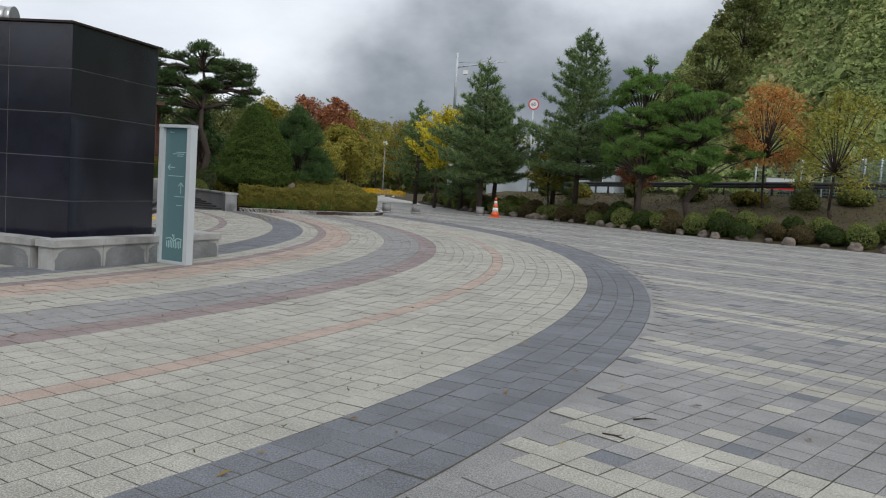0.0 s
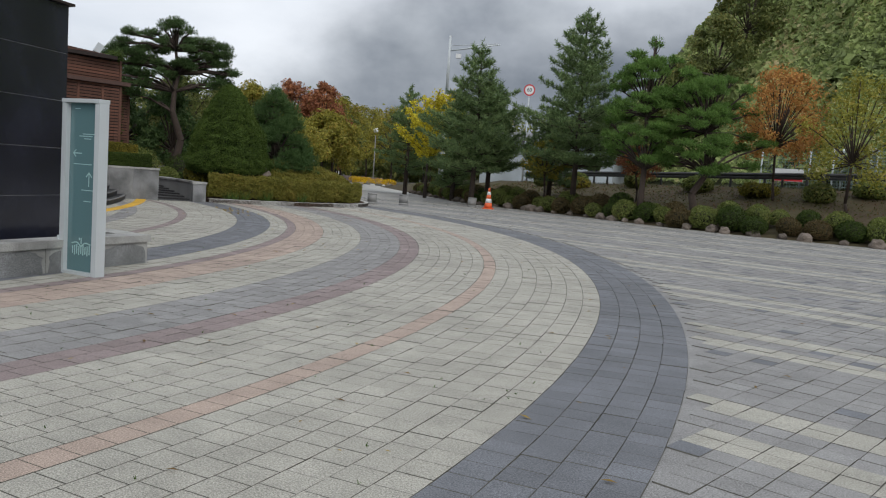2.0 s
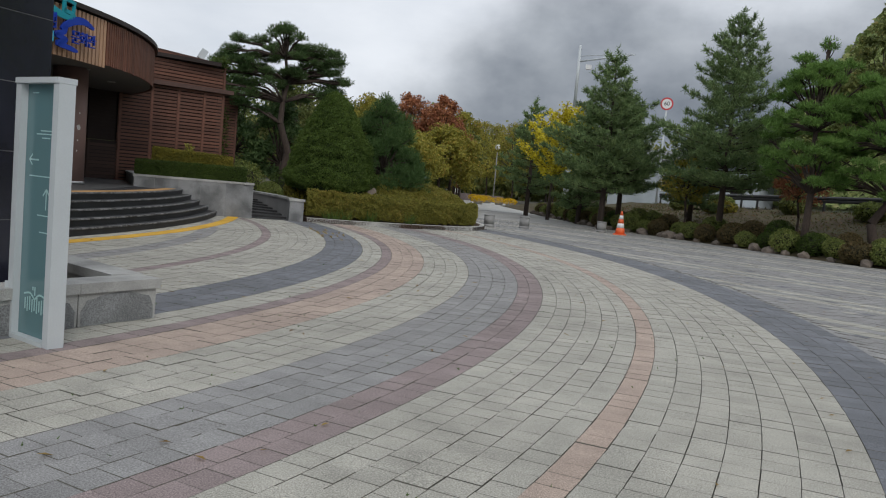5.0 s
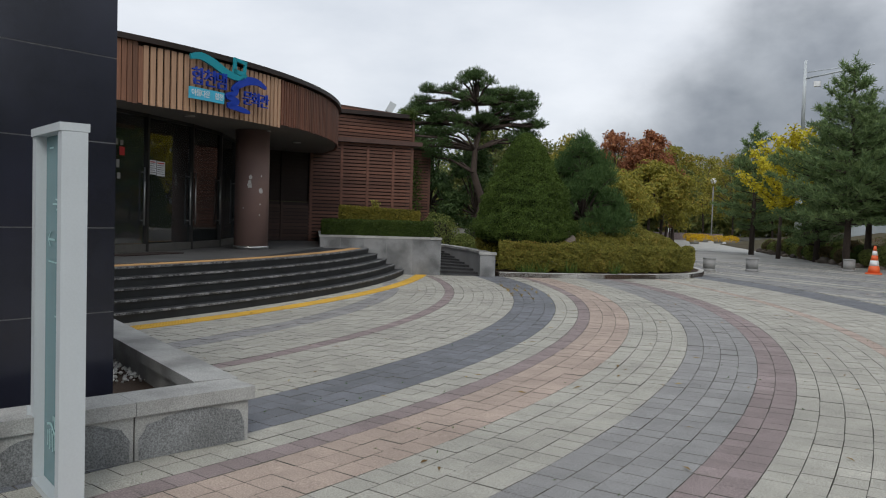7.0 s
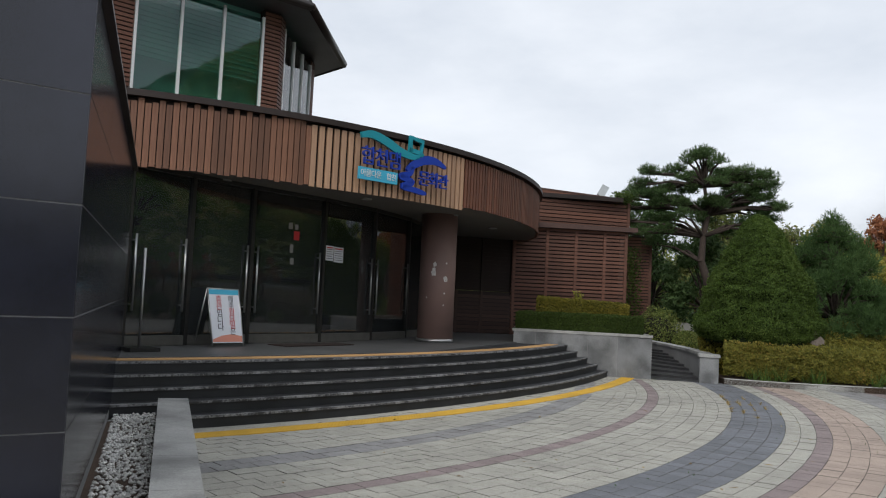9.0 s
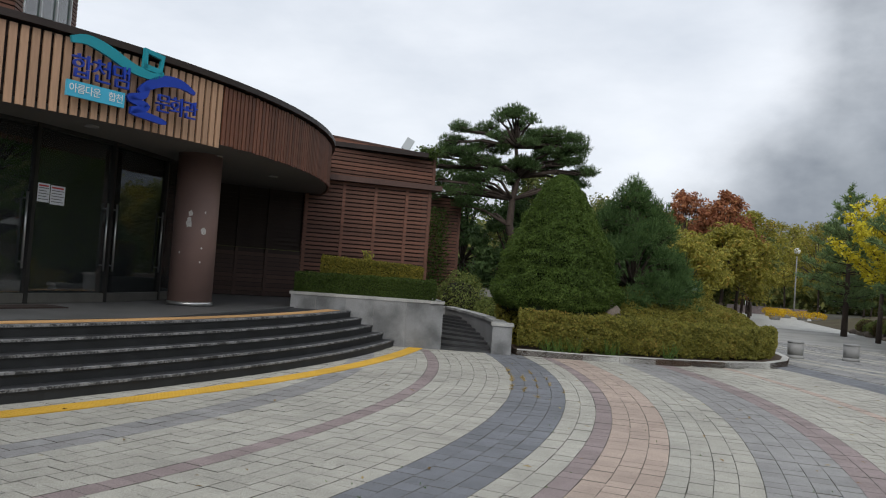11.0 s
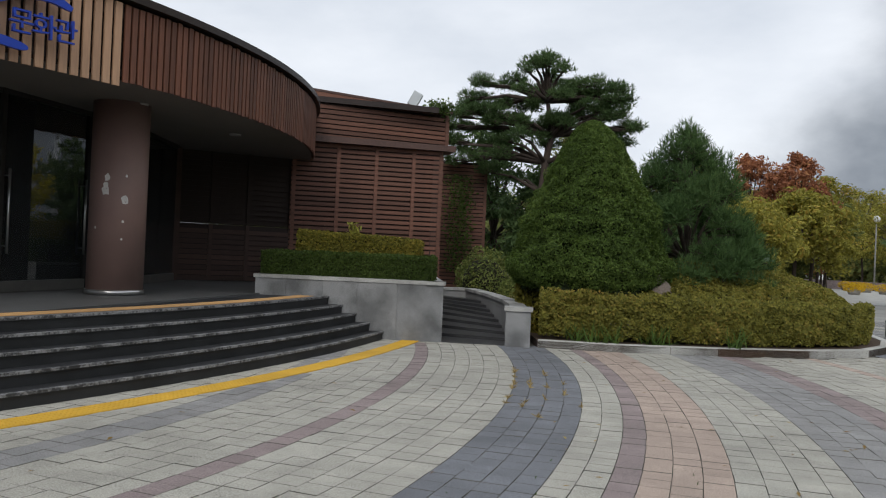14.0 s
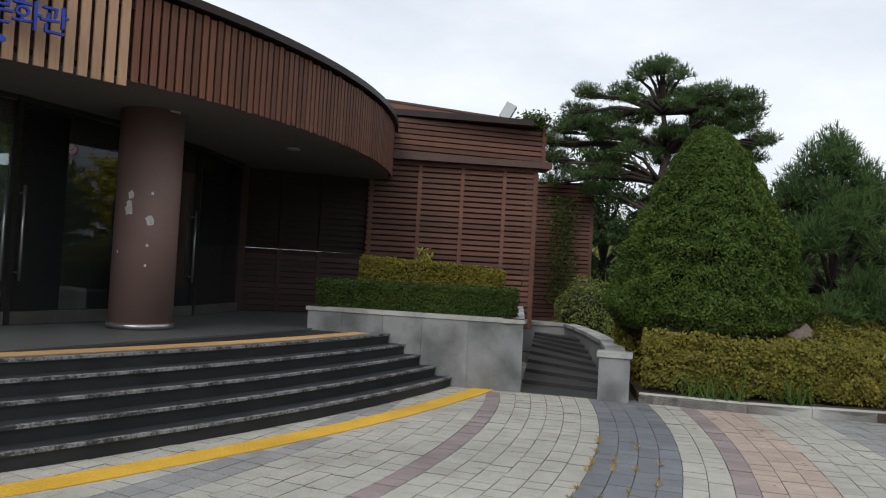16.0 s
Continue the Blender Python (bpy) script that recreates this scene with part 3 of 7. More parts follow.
# --- column ---
col = thing("entrance_column", pose(-13.72, 22.48, PLAT), "round dull pink painted column with chipped paint and a steel base ring", "column")
bm = bmesh.new()
tube(bm, (0, 0, 0.07), (0, 0, FZ0 + 0.07 - PLAT), 0.405, 0.405, 48)
shaft = part("shaft", bm, M_column, col)
bm = bmesh.new()
tube(bm, (0, 0, 0), (0, 0, 0.07), 0.425, 0.42, 48)
part("base_ring", bm, M_steel, col, "steel ring at the foot")
for a, z, s in ((-52, 1.72, 0.045), (-54, 1.60, 0.04), (-55, 1.52, 0.06), (-16, 1.40, 0.055), (-75, 0.98, 0.02), (-14, 1.75, 0.018), (-18, 1.08, 0.018), (-19, 0.82, 0.016)):
    bm = bmesh.new()
    n = 9
    pts = []
    for k in range(n):
        rr = s * rng.uniform(0.7, 1.2)
        b = math.radians(a) + rr * math.cos(k * math.tau / n) / 0.405
        pts.append(bm.verts.new((0.407 * math.cos(b), 0.407 * math.sin(b), z + rr * 1.2 * math.sin(k * math.tau / n))))
    bm.faces.new(pts)
    part("paint_chip", bm, M_chip, shaft, "bare patch where paint has come off")

# --- glass front, faceted, with lobby behind ---
GLASS = [(-12.35, 13.3), (-12.75, 15.1), (-13.05, 16.25), (-13.35, 17.55), (-13.65, 19.3), (-14.15, 20.95), (-14.95, 22.6), (-16.05, 24.2), (-17.4, 25.7)]
front = thing("glass_front", pose(0, 0, 0), "dark glazed entrance front of tall glass doors and fixed panes", "window", kind="structure")
for i in range(len(GLASS) - 1):
    p, q = GLASS[i], GLASS[i + 1]
    m = frame_on(p, q, PLAT)
    ln = math.dist(p, q)
    H = FZ0 + 0.06 - PLAT
    bm = bmesh.new()
    box(bm, (0.02, -0.006, 0.16), (ln - 0.02, 0.006, H - 0.06), m)
    pane = part("pane", bm, M_glass, front)
    pane.visible_shadow = False
    bm = bmesh.new()
    box(bm, (-0.035, -0.06, 0), (0.035, 0.06, H), m)
    part("mullion", bm, M_darkmetal, front, bevel=0.004)
    bm = bmesh.new()
    box(bm, (0.035, -0.05, 0.0), (ln - 0.035, 0.05, 0.16), m)
    part("bottom_rail", bm, M_steelsill, front, bevel=0.004)
    bm = bmesh.new()
    box(bm, (0.035, -0.05, H - 0.07), (ln - 0.035, 0.05, H), m)
    part("head_rail", bm, M_darkmetal, front, bevel=0.004)
    for x in ((0.12, ln - 0.12) if i in (1, 3, 5) else (ln - 0.12,) if i in (0, 2, 4, 6) else ()):
        bm = bmesh.new()
        tube(bm, m @ Vector((x, -0.07, 0.55)), m @ Vector((x, -0.07, 1.75)), 0.018, 0.018, 10)
        for z in (0.65, 1.65):
            tube(bm, m @ Vector((x, -0.07, z)), m @ Vector((x, 0.0, z)), 0.01, 0.01, 8)
        part("pull_handle", bm, M_steel, front, "upright steel bar handle")
bm = bmesh.new()
prism(bm, [(-24, 10), (-23.6, 10), (-23.6, 26), (-24, 26)], PLAT, FZ0 + 0.1)
prism(bm, [(-24, 9.6), (-12.2, 12.9), (-12.2, 13.25), (-24, 10)], PLAT, FZ0 + 0.1)
structure("wall_lobby", bm, M_interior, "grey lobby walls behind the glass", category="wall")
bm = bmesh.new()
prism(bm, [(-24, 26), (-17.6, 25.7), (-17.6, 25.95), (-24, 26.3)], PLAT, FZ0 + 0.1)
structure("wall_lobby_end", bm, M_wood_shaded, "dark wooden end wall of the lobby", category="wall")
for x, y in ((-16.5, 18.2), (-18.5, 22.3)):
    lc = thing("lobby_column", pose(x, y, PLAT), "pale round column inside the dark lobby", "column", "lobby columns")
    bm = bmesh.new()
    tube(bm, (0, 0, 0), (0, 0, FZ0 + 0.06 - PLAT), 0.36, 0.36, 24)
    part("shaft", bm, M_concrete, lc)

# --- wooden wing beside the entrance ---
W0, W1 = (-16.75, 28.25), (-14.6, 31.15)


def slat_wall(name, p, q, z0, z1, pitch, h, label, battens=(), mat=None, body=True, lean=0.0):
    """A wall of level wooden slats on a dark backing, seen from the right of the way p to q."""
    mat = mat or M_wood_wall
    w = thing(name, frame_on(p, q, z0), label, "wall", kind="structure")
    ln = math.dist(p, q)
    bm = bmesh.new()
    box(bm, (0, 0.03, 0), (ln, 0.25, z1 - z0))
    part("backing", bm, M_wood_back, w)
    bm = bmesh.new()
    box(bm, (0, -0.015, 0), (ln, 0.015, h))
    me = mesh_of("level_slat", bm, mat, 0.004)
    n = int((z1 - z0) / pitch)
    for i in range(n):
        piece("slat", me, w, pose(rng.uniform(-0.006, 0.006), rng.uniform(-0.004, 0.004), i * pitch + 0.01))
    for x in battens:
        bm = bmesh.new()
        box(bm, (x * ln - 0.04, -0.03, 0), (x * ln + 0.04, 0.028, z1 - z0))
        part("upright_batten", bm, mat, w)
    return w


wing = slat_wall("wall_wing_lower", W0, W1, PLAT - 0.15, 4.0, 0.115, 0.078, "reddish-brown wall of level wooden slats", (0.02, 0.30, 0.55, 0.80, 0.985))
slat_wall("wall_wing_upper", (W0[0] - 0.1, W0[1] - 0.2), (-14.95, 31.75), 4.12, 5.04, 0.115, 0.086, "upper band of reddish-brown level wooden boards", (0.985,))
bm = bmesh.new()
line_wall(bm, (W0[0] + 0.12, W0[1] - 0.35), (W1[0] + 0.3, W1[1] + 0.1), 0.7, 3.98, 4.12)
structure("trim_wing_ledge", bm, M_wood_trim, "dark wooden ledge between the two bands of boards", 0.012, "trim")
bm = bmesh.new()
line_wall(bm, (W0[0] - 0.1, W0[1] - 0.2), (-14.95, 31.75), 0.25, 5.04, [5.24, 5.05, 5.05, 5.24])
structure("trim_wing_wedge", bm, M_wood_wall, "tapering top board of the wooden wing", category="trim")
bm = bmesh.new()
line_wall(bm, (W0[0] - 0.1, W0[1] - 0.23), (-14.9, 31.82), 0.4, [5.24, 5.05, 5.05, 5.24], [5.29, 5.10, 5.10, 5.29])
structure("trim_wing_roof", bm, M_wood_trim, "thin dark roof edge above the wooden boards", 0.01, "trim")
slat_wall("wall_wing_end", W1, (W1[0] - 2.4, W1[1] + 1.6), PLAT - 0.15, 3.96, 0.115, 0.09, "reddish-brown end wall of level wooden slats")
slat_wall("wall_wing_back", (-18.3, 34.4), (-16.8, 35.95), 0.5, 4.35, 0.115, 0.085, "reddish-brown far wall of level wooden slats", (0.98,))
# porch shade is painted: darker slats below, near-black slats in the louvre
slat_wall("wall_porch", (-17.7, 25.9), W0, PLAT, 1.95, 0.115, 0.095, "slatted wall under the canopy, its shade put into a darker brown", (0.3, 0.62), M_wood_shaded)
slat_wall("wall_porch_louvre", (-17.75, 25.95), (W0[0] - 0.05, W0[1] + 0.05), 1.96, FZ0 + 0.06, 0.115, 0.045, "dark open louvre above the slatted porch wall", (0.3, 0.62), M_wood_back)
bm = bmesh.new()
prism(bm, [W0, (W1[0] - 0.2, W1[1]), (-17, 33), (-19, 30)], 4.95, 5.08)
structure("roof_wing", bm, M_trim, "flat dark roof of the wooden wing", category="roof")
bm = bmesh.new()
spot = thing("floodlight", pose(-15.62, 31.05, 5.12, 0, 0, 40), "small grey floodlight on the roof edge", "lamp")
tube(bm, (0, 0, 0), (0, 0, 0.12), 0.02, 0.02, 8)
part("stand", bm, M_steel, spot)
bm = bmesh.new()
box(bm, (-0.12, -0.10, 0), (0.12, 0.10, 0.36), pose(0, 0, 0.06, 0, 28, 0))
part("lamp_head", bm, M_signframe, spot, bevel=0.02)

# --- tower behind the canopy ---
TC, TA, TS = (-25.95, 19.55), 5.65, 4.68
tower = thing("octagonal_tower", pose(TC[0], TC[1], FZ1), "octagonal upper storey with slatted brown corners, tall green-tinted windows and a metal roof", "building", kind="structure")
TZ0, TZ1 = 0.0, 5.1
bm = bmesh.new()
rb = TA / math.cos(math.pi / 8)
prism(bm, [((rb - 0.5) * math.cos(radians(22.5 + 45 * i)), (rb - 0.5) * math.sin(radians(22.5 + 45 * i))) for i in range(8)], -0.1, TZ1)
part("core_wall", bm, M_blind, tower, "green curtained rooms behind the windows")
bm = bmesh.new()
ro, ri = (TA + 0.95) / math.cos(math.pi / 8), 2.4
lo = [(ro * math.cos(radians(22.5 + 45 * i)), ro * math.sin(radians(22.5 + 45 * i))) for i in range(8)]
hi = [(ri * math.cos(radians(22.5 + 45 * i)), ri * math.sin(radians(22.5 + 45 * i))) for i in range(8)]
a = [bm.verts.new((x, y, TZ1)) for x, y in lo]
b = [bm.verts.new((x, y, TZ1 + 0.22)) for x, y in lo]
c = [bm.verts.new((x, y, TZ1 + 6.4)) for x, y in hi]
bm.faces.new(a[::-1])
bm.faces.new(c)
for i in range(8):
    j = (i + 1) % 8
    bm.faces.new((a[i], a[j], b[j], b[i]))
    bm.faces.new((b[i], b[j], c[j], c[i]))
roof = part("roof", bm, M_roofmetal, tower, "grey standing-seam metal roof")
for i in range(8):
    j = (i + 1) % 8
    bm = bmesh.new()
    for k in range(0, 12):
        f = k / 12
        p = Vector(lo[i]).lerp(Vector(lo[j]), f)
        q = Vector(hi[i]).lerp(Vector(hi[j]), f)
        tube(bm, (p.x, p.y, TZ1 + 0.23), (q.x, q.y, TZ1 + 6.41), 0.03, 0.03, 5)
    part("standing_seam", bm, M_roofmetal, roof)
bm = bmesh.new()
for i in range(8):
    j = (i + 1) % 8
    tube(bm, (*lo[i], TZ1 + 0.1), (*lo[j], TZ1 + 0.1), 0.13, 0.13, 8)
part("eave_gutter", bm, M_trim, tower, "dark eave gutter")
for i in (7, 0, 1, 6, 2):
    m = pose(0, 0, 0, 0, 0, 45 * i) @ pose(TA, -TS / 2, 0, 0, 0, 90)
    win = new("window")
    win.parent = tower
    win.matrix_basis = m
    bm = bmesh.new()
    box(bm, (0.55, 0.02, 0.25), (TS - 0.55, 0.04, TZ1 - 0.3))
    pn = part("pane", bm, M_winglass, win)
    pn.visible_shadow = False
    bm = bmesh.new()
    for x in (0.55, 0.55 + (TS - 1.1) / 3, 0.55 + (TS - 1.1) * 2 / 3, TS - 0.55):
        box(bm, (x - 0.035, -0.03, 0.2), (x + 0.035, 0.06, TZ1 - 0.25))
    box(bm, (0.55, -0.03, 0.2), (TS - 0.55, 0.06, 0.27))
    part("window_frame", bm, M_white, win, "white window frame")
    bm = bmesh.new()
    for k in range(14):
        box(bm, (0.6, 0.10, TZ1 - 0.45 - 0.13 * k), (TS - 0.6, 0.16, TZ1 - 0.40 - 0.13 * k))
    part("blind", bm, M_blind, win, "green window blind partly drawn up")
    for x0, x1 in ((0.0, 0.5), (TS - 0.5, TS)):
        bm = bmesh.new()
        box(bm, (x0, 0.03, 0), (x1, 0.3, TZ1))
        part("corner_backing", bm, M_wood_back, win)
        bm = bmesh.new()
        for k in range(int(TZ1 / 0.115)):
            box(bm, (x0, -0.02, 0.115 * k), (x1, 0.02, 0.115 * k + 0.08))
        part("corner_slats", bm, M_wood_wall, win)
bm = bmesh.new()
ring(bm, FASCIA, 0.2, FR - 0.1, FZ1 - 0.1, FZ1 + 0.03, FA0, FA1, 60)
structure("roof_canopy", bm, M_trim, "flat dark roof over the entrance", category="roof")

# --- black stone block by the walk with its raised bed ---
P1, P2, F1 = (-5.19, 10.0), (-4.92, 11.9), (-11.75, 14.75)
BLK_T = 3.28
B3, B4 = (-13.0, 11.0), (-9.0, 10.1)
block = thing("black_stone_block", pose(0, 0, 0), "tall block clad in polished black granite panels with a thin coping", "building", kind="structure")
bm = bmesh.new()
prism(bm, [(P1[0] - .004, P1[1] + 0.004), (P2[0] - 0.004, P2[1] - 0.002), (F1[0] - .002, F1[1] - 0.004), B3, (B4[0], B4[1] + 0.004)], 0, BLK_T - 0.02)
part("core", bm, M_joint_dark, block)


def panel_face(p, q, cols, rows, z0, z1):
    m = frame_on(p, q, z0)
    ln = math.dist(p, q)
    w, h = ln / cols, (z1 - z0) / rows
    bm = bmesh.new()
    box(bm, (0.004, -0.001, 0.004), (w - 0.004, 0.02, h - 0.004))
    me = mesh_of("granite_panel", bm, M_blacktile, 0.002)
    for i in range(cols):
        for k in range(rows):
            piece("panel", me, block, m @ pose(i * w, 0, k * h))


panel_face(P1, P2, 1, 5, 0.25, BLK_T)
panel_face(P2, F1, 4, 5, 0.25, BLK_T)
panel_face(B4, P1, 4, 5, 0.25, BLK_T)
bm = bmesh.new()
prism(bm, [(P1[0] + .02, P1[1] - 0.06), (P2[0] + 0.07, P2[1] + 0.03), (F1[0], F1[1] + 0.06), B3, (B4[0], B4[1] - 0.06)], BLK_T, BLK_T + 0.03)
part("coping", bm, M_trim, block, "thin dark metal coping")

K0, K1, K2 = (-4.83, 9.12), (-3.93, 12.26), (-9.12, 14.52)
KH = 0.385


def bed_wall(p, q, n, name, thick=0.28, flip=False):
    """A low granite wall: pale posts and darker rough panels under a pale capping."""
    w = thing(name, frame_on(p, q), "low pale granite bed wall with rough dark panels and capping", "low wall", kind="structure")
    ln = math.dist(p, q)
    bm = bmesh.new()
    box(bm, (0.0, 0.02, -0.01), (ln, thick - 0.02, KH - 0.09))
    part("wall_core", bm, M_granite, w)
    for i in range(n):
        bm = bmesh.new()
        x0, x1 = i * ln / n + 0.006, (i + 1) * ln / n - 0.006
        box(bm, (x0, -0.004, 0), (x1, 0.03, KH - 0.092))
        part("panel", bm, M_granite, w, bevel=0.005)
        bm = bmesh.new()
        k = 12
        xm, hw = (x0 + x1) / 2, (x1 - x0) / 2 - 0.025
        prof = [(xm - hw, 0.0), (xm + hw, 0.0)] + [(xm + hw * math.cos(j * math.pi / k) * (0.97 - 0.05 * math.sin(3 * j + 2 * i)), 0.13 + 0.145 * math.sin(j * math.pi / k) ** 0.7 + 0.008 * math.sin(5 * j + i)) for j in range(k + 1)]
        f = bm.faces.new([bm.verts.new((x, -0.0065, z + 0.004)) for x, z in prof])
        part("damp_patch", bm, M_granite_dark, w, "dark rough damp patch")
        bm = bmesh.new()
        box(bm, (i * ln / n + 0.002 - (0.03 if i == 0 else 0), -0.035, KH - 0.09), ((i + 1) * ln / n - 0.002 + (0.03 if i == n - 1 else 0), thick + 0.01, KH))
        part("cap_stone", bm, M_granite, w, bevel=0.008)
    return w


bed_wall((-9.6, 10.2), (K0[0] - 0.36, K0[1] + 0.08), 4, "bed_wall_left")
bed_wall(K0, K1, 4, "bed_wall_front")
bed_wall((K1[0] - 0.30, K1[1] + 0.13), K2, 5, "bed_wall_side")
bm = bmesh.new()
prism(bm, [(-9.6, 10.3), (-4.9, 9.3), (-4.1, 12.2), (-9.1, 14.4), (-12, 14.6), (-13, 11)], 0.0, 0.14)
structure("bed_soil", bm, M_soil, "bare brown soil in the raised bed", category="soil")
n = 2600
u, v = rng.uniform(0.12, 0.99, n), rng.uniform(0.0, 1.0, n)
gx = P2[0] + (F1[0] - P2[0]) * u + v * (0.30 + 0.02 * u) + 0.02
gy = P2[1] + (F1[1] - P2[1]) * u + v * (0.52 - 0.25 * u) + 0.05
g = np.stack([gx, gy, 0.145 + rng.uniform(0, 0.03, n)], 1)
s = rng.uniform(0.010, 0.024, (n, 1, 1))
octa = np.array([(1, 0, 0), (0, 1, 0), (-1, 0, 0), (0, -1, 0), (0, 0, 0.8), (0, 0, -0.8)])
fo = np.array([(0, 1, 4), (1, 2, 4), (2, 3, 4), (3, 0, 4), (1, 0, 5), (2, 1, 5), (3, 2, 5), (0, 3, 5)])
pts = g[:, None, :] + octa[None] * s * rng.uniform(0.7, 1.3, (n, 6, 1))
gravel = new("white_gravel", mesh_from("white_gravel", pts.reshape(-1, 3), (fo[None] + 6 * np.arange(n)[:, None, None]).reshape(-1, 3), [M_gravel]))
tagged(gravel, "strip of white gravel between the black wall and the bed wall", "gravel", kind="stuff")

# --- planter beside the steps and the side steps behind it ---
Q0, Q1 = (-13.6, 24.98), (-10.91, 26.86)
PT = 1.03
Q2, Q3 = (-14.75, 31.0), (-16.5, 28.5)
planter = thing("granite_planter", pose(0, 0, 0), "grey granite planter wall with stained panels and a thin capping", "planter", kind="structure")
bm = bmesh.new()
prism(bm, [Q0, Q1, Q2, Q3], -0.01, PT - 0.08)
part("body", bm, M_cement, planter)
ln = math.dist(Q0, Q1)
for i, (x0, x1) in enumerate(((0.0, 0.55), (0.55, 1.2), (1.2, 1.8), (1.8, 2.5), (2.5, ln))):
    bm = bmesh.new()
    box(bm, (x0 + 0.003, -0.012, 0), (x1 - 0.003, 0.02, PT - 0.062), frame_on(Q0, Q1))
    part("panel", bm, M_granite_pl[i in (1, 4)], planter, bevel=0.002)
l2 = math.dist(Q1, Q2)
bm = bmesh.new()
box(bm, (0.0, -0.012, 0), (l2, 0.02, PT - 0.062), frame_on(Q1, Q2))
part("panel", bm, M_granite_pl[0], planter, bevel=0.002)
for p, q in ((Q0, Q1), (Q1, Q2), (Q3, Q0)):
    L = math.dist(p, q)
    bm = bmesh.new()
    box(bm, (-0.03, -0.03, PT - 0.06), (L + 0.03, 0.28, PT), frame_on(p, q))
    part("cap_stone", bm, M_granite, planter, bevel=0.006)
bm = bmesh.new()
prism(bm, [(-13.6, 25.3), (-11.2, 27.0), (-14.7, 30.8), (-16.3, 28.5)], PT - 0.09, PT - 0.02)
structure("planter_soil", bm, M_soil, "brown soil in the granite planter", category="soil")

E0, E1 = (-9.97, 27.42), (-9.62, 27.66)
side = thing("side_steps", pose(0, 0, 0), "wet dark stone steps rising between planter and curved wall", "steps", kind="structure")
left = [(-10.91, 26.86), (-14.4, 31.0), (-15.2, 32.0)]
right = [(-9.9, 27.5), (-11.4, 29.3), (-12.9, 30.8), (-14.7, 32.4)]
for k in range(9):
    f0, f1 = k * 0.095, 1.0
    def along(pl, f):
        s = f * (len(pl) - 1)
        i = min(int(s), len(pl) - 2)
        return Vector(pl[i]).lerp(Vector(pl[i + 1]), s - i)
    a0, b0 = along(left, f0), along(right, f0 * 0.94 + 0.01)
    a1, b1 = along(left, f0 + 0.115), along(right, min(1, (f0 + 0.115) * 0.94 + 0.01))
    bm = bmesh.new()
    prism(bm, [(a0.x, a0.y), (b0.x, b0.y), (b1.x, b1.y), (a1.x, a1.y)], -0.01, 0.004 + 0.058 * k)
    part("step", bm, M_wetstone, side, bevel=0.004)
cw = thing("curved_side_wall", pose(0, 0, 0), "low curved granite wall with pale capping beside the side steps", "low wall", kind="structure")
CW = [(-9.9, 27.5), (-10.5, 28.3), (-11.35, 29.3), (-12.6, 30.55), (-13.8, 31.65), (-14.7, 32.4), (-15.3, 31.7)]
for i in range(len(CW) - 1):
    p, q = CW[i], CW[i + 1]
    L = math.dist(p, q)
    bm = bmesh.new()
    box(bm, (-0.01, -0.22, 0), (L + 0.04, 0, 0.60), frame_on(p, q))
    part("wall_block", bm, M_cement, cw)
    bm = bmesh.new()
    box(bm, (-0.005, -0.26, 0.60), (L + 0.05, 0.03, 0.665), frame_on(p, q))
    part("cap_stone", bm, M_granite, cw, bevel=0.006)
bm = bmesh.new()
box(bm, (0, -0.03, -0.01), (0.42, 0.3, 0.6), frame_on(E0, E1))
part("pier", bm, M_granite_pl[0], cw, bevel=0.004)
bm = bmesh.new()
box(bm, (-0.03, -0.06, 0.6), (0.45, 0.33, 0.668), frame_on(E0, E1))
part("pier_cap", bm, M_granite, cw, bevel=0.008)

ROWLINE = [(-13, 76), (-7, 59), (-2.1, 46.2), (2.8, 40.6), (6.0, 36.4), (9.2, 33.2), (14.5, 30.6), (22, 28.4), (40, 24), (80, 14)]


def row_side(x, y):
    """Signed distance from the line of the bush row, positive on the side of the road."""
    best, sign = np.full(np.shape(x), 1e9), np.zeros(np.shape(x))
    for (x0, y0), (x1, y1) in zip(ROWLINE, ROWLINE[1:]):
        dx, dy = x1 - x0, y1 - y0
        L2 = dx * dx + dy * dy
        s = np.clip(((x - x0) * dx + (y - y0) * dy) / L2, 0, 1)
        d = np.hypot(x - x0 - s * dx, y - y0 - s * dy)
        c = (x - x0) * -dy + (y - y0) * dx
        m = d < best
        best = np.where(m, d, best)
        sign = np.where(m, np.where(c > 0, 1.0, -1.0), sign)
    return best * sign


BED = [(-9.6, 27.9), (-8.2, 28.75), (-6.9, 29.75), (-5.9, 30.95), (-5.3, 32.3), (-5.35, 34.0), (-6.0, 36.0), (-9, 42), (-20, 46), (-20, 33)]


def inside(x, y, poly):
    hit = np.zeros(len(x), bool)
    for (x0, y0), (x1, y1) in zip(poly, poly[1:] + poly[:1]):
        hit ^= ((y0 > y) != (y1 > y)) & (x < (x1 - x0) * (y - y0) / (y1 - y0 + 1e-12) + x0)
    return hit


def bank_z(x, y):
    """Height of the grass bank between the bush row and the road."""
    s = row_side(x, y)
    top = np.clip(1.5 + 0.045 * (np.asarray(x) - 2), 1.2, 2.6)
    return np.clip(0.02 + (s - 0.2) / 8.0, 0, 1) * top


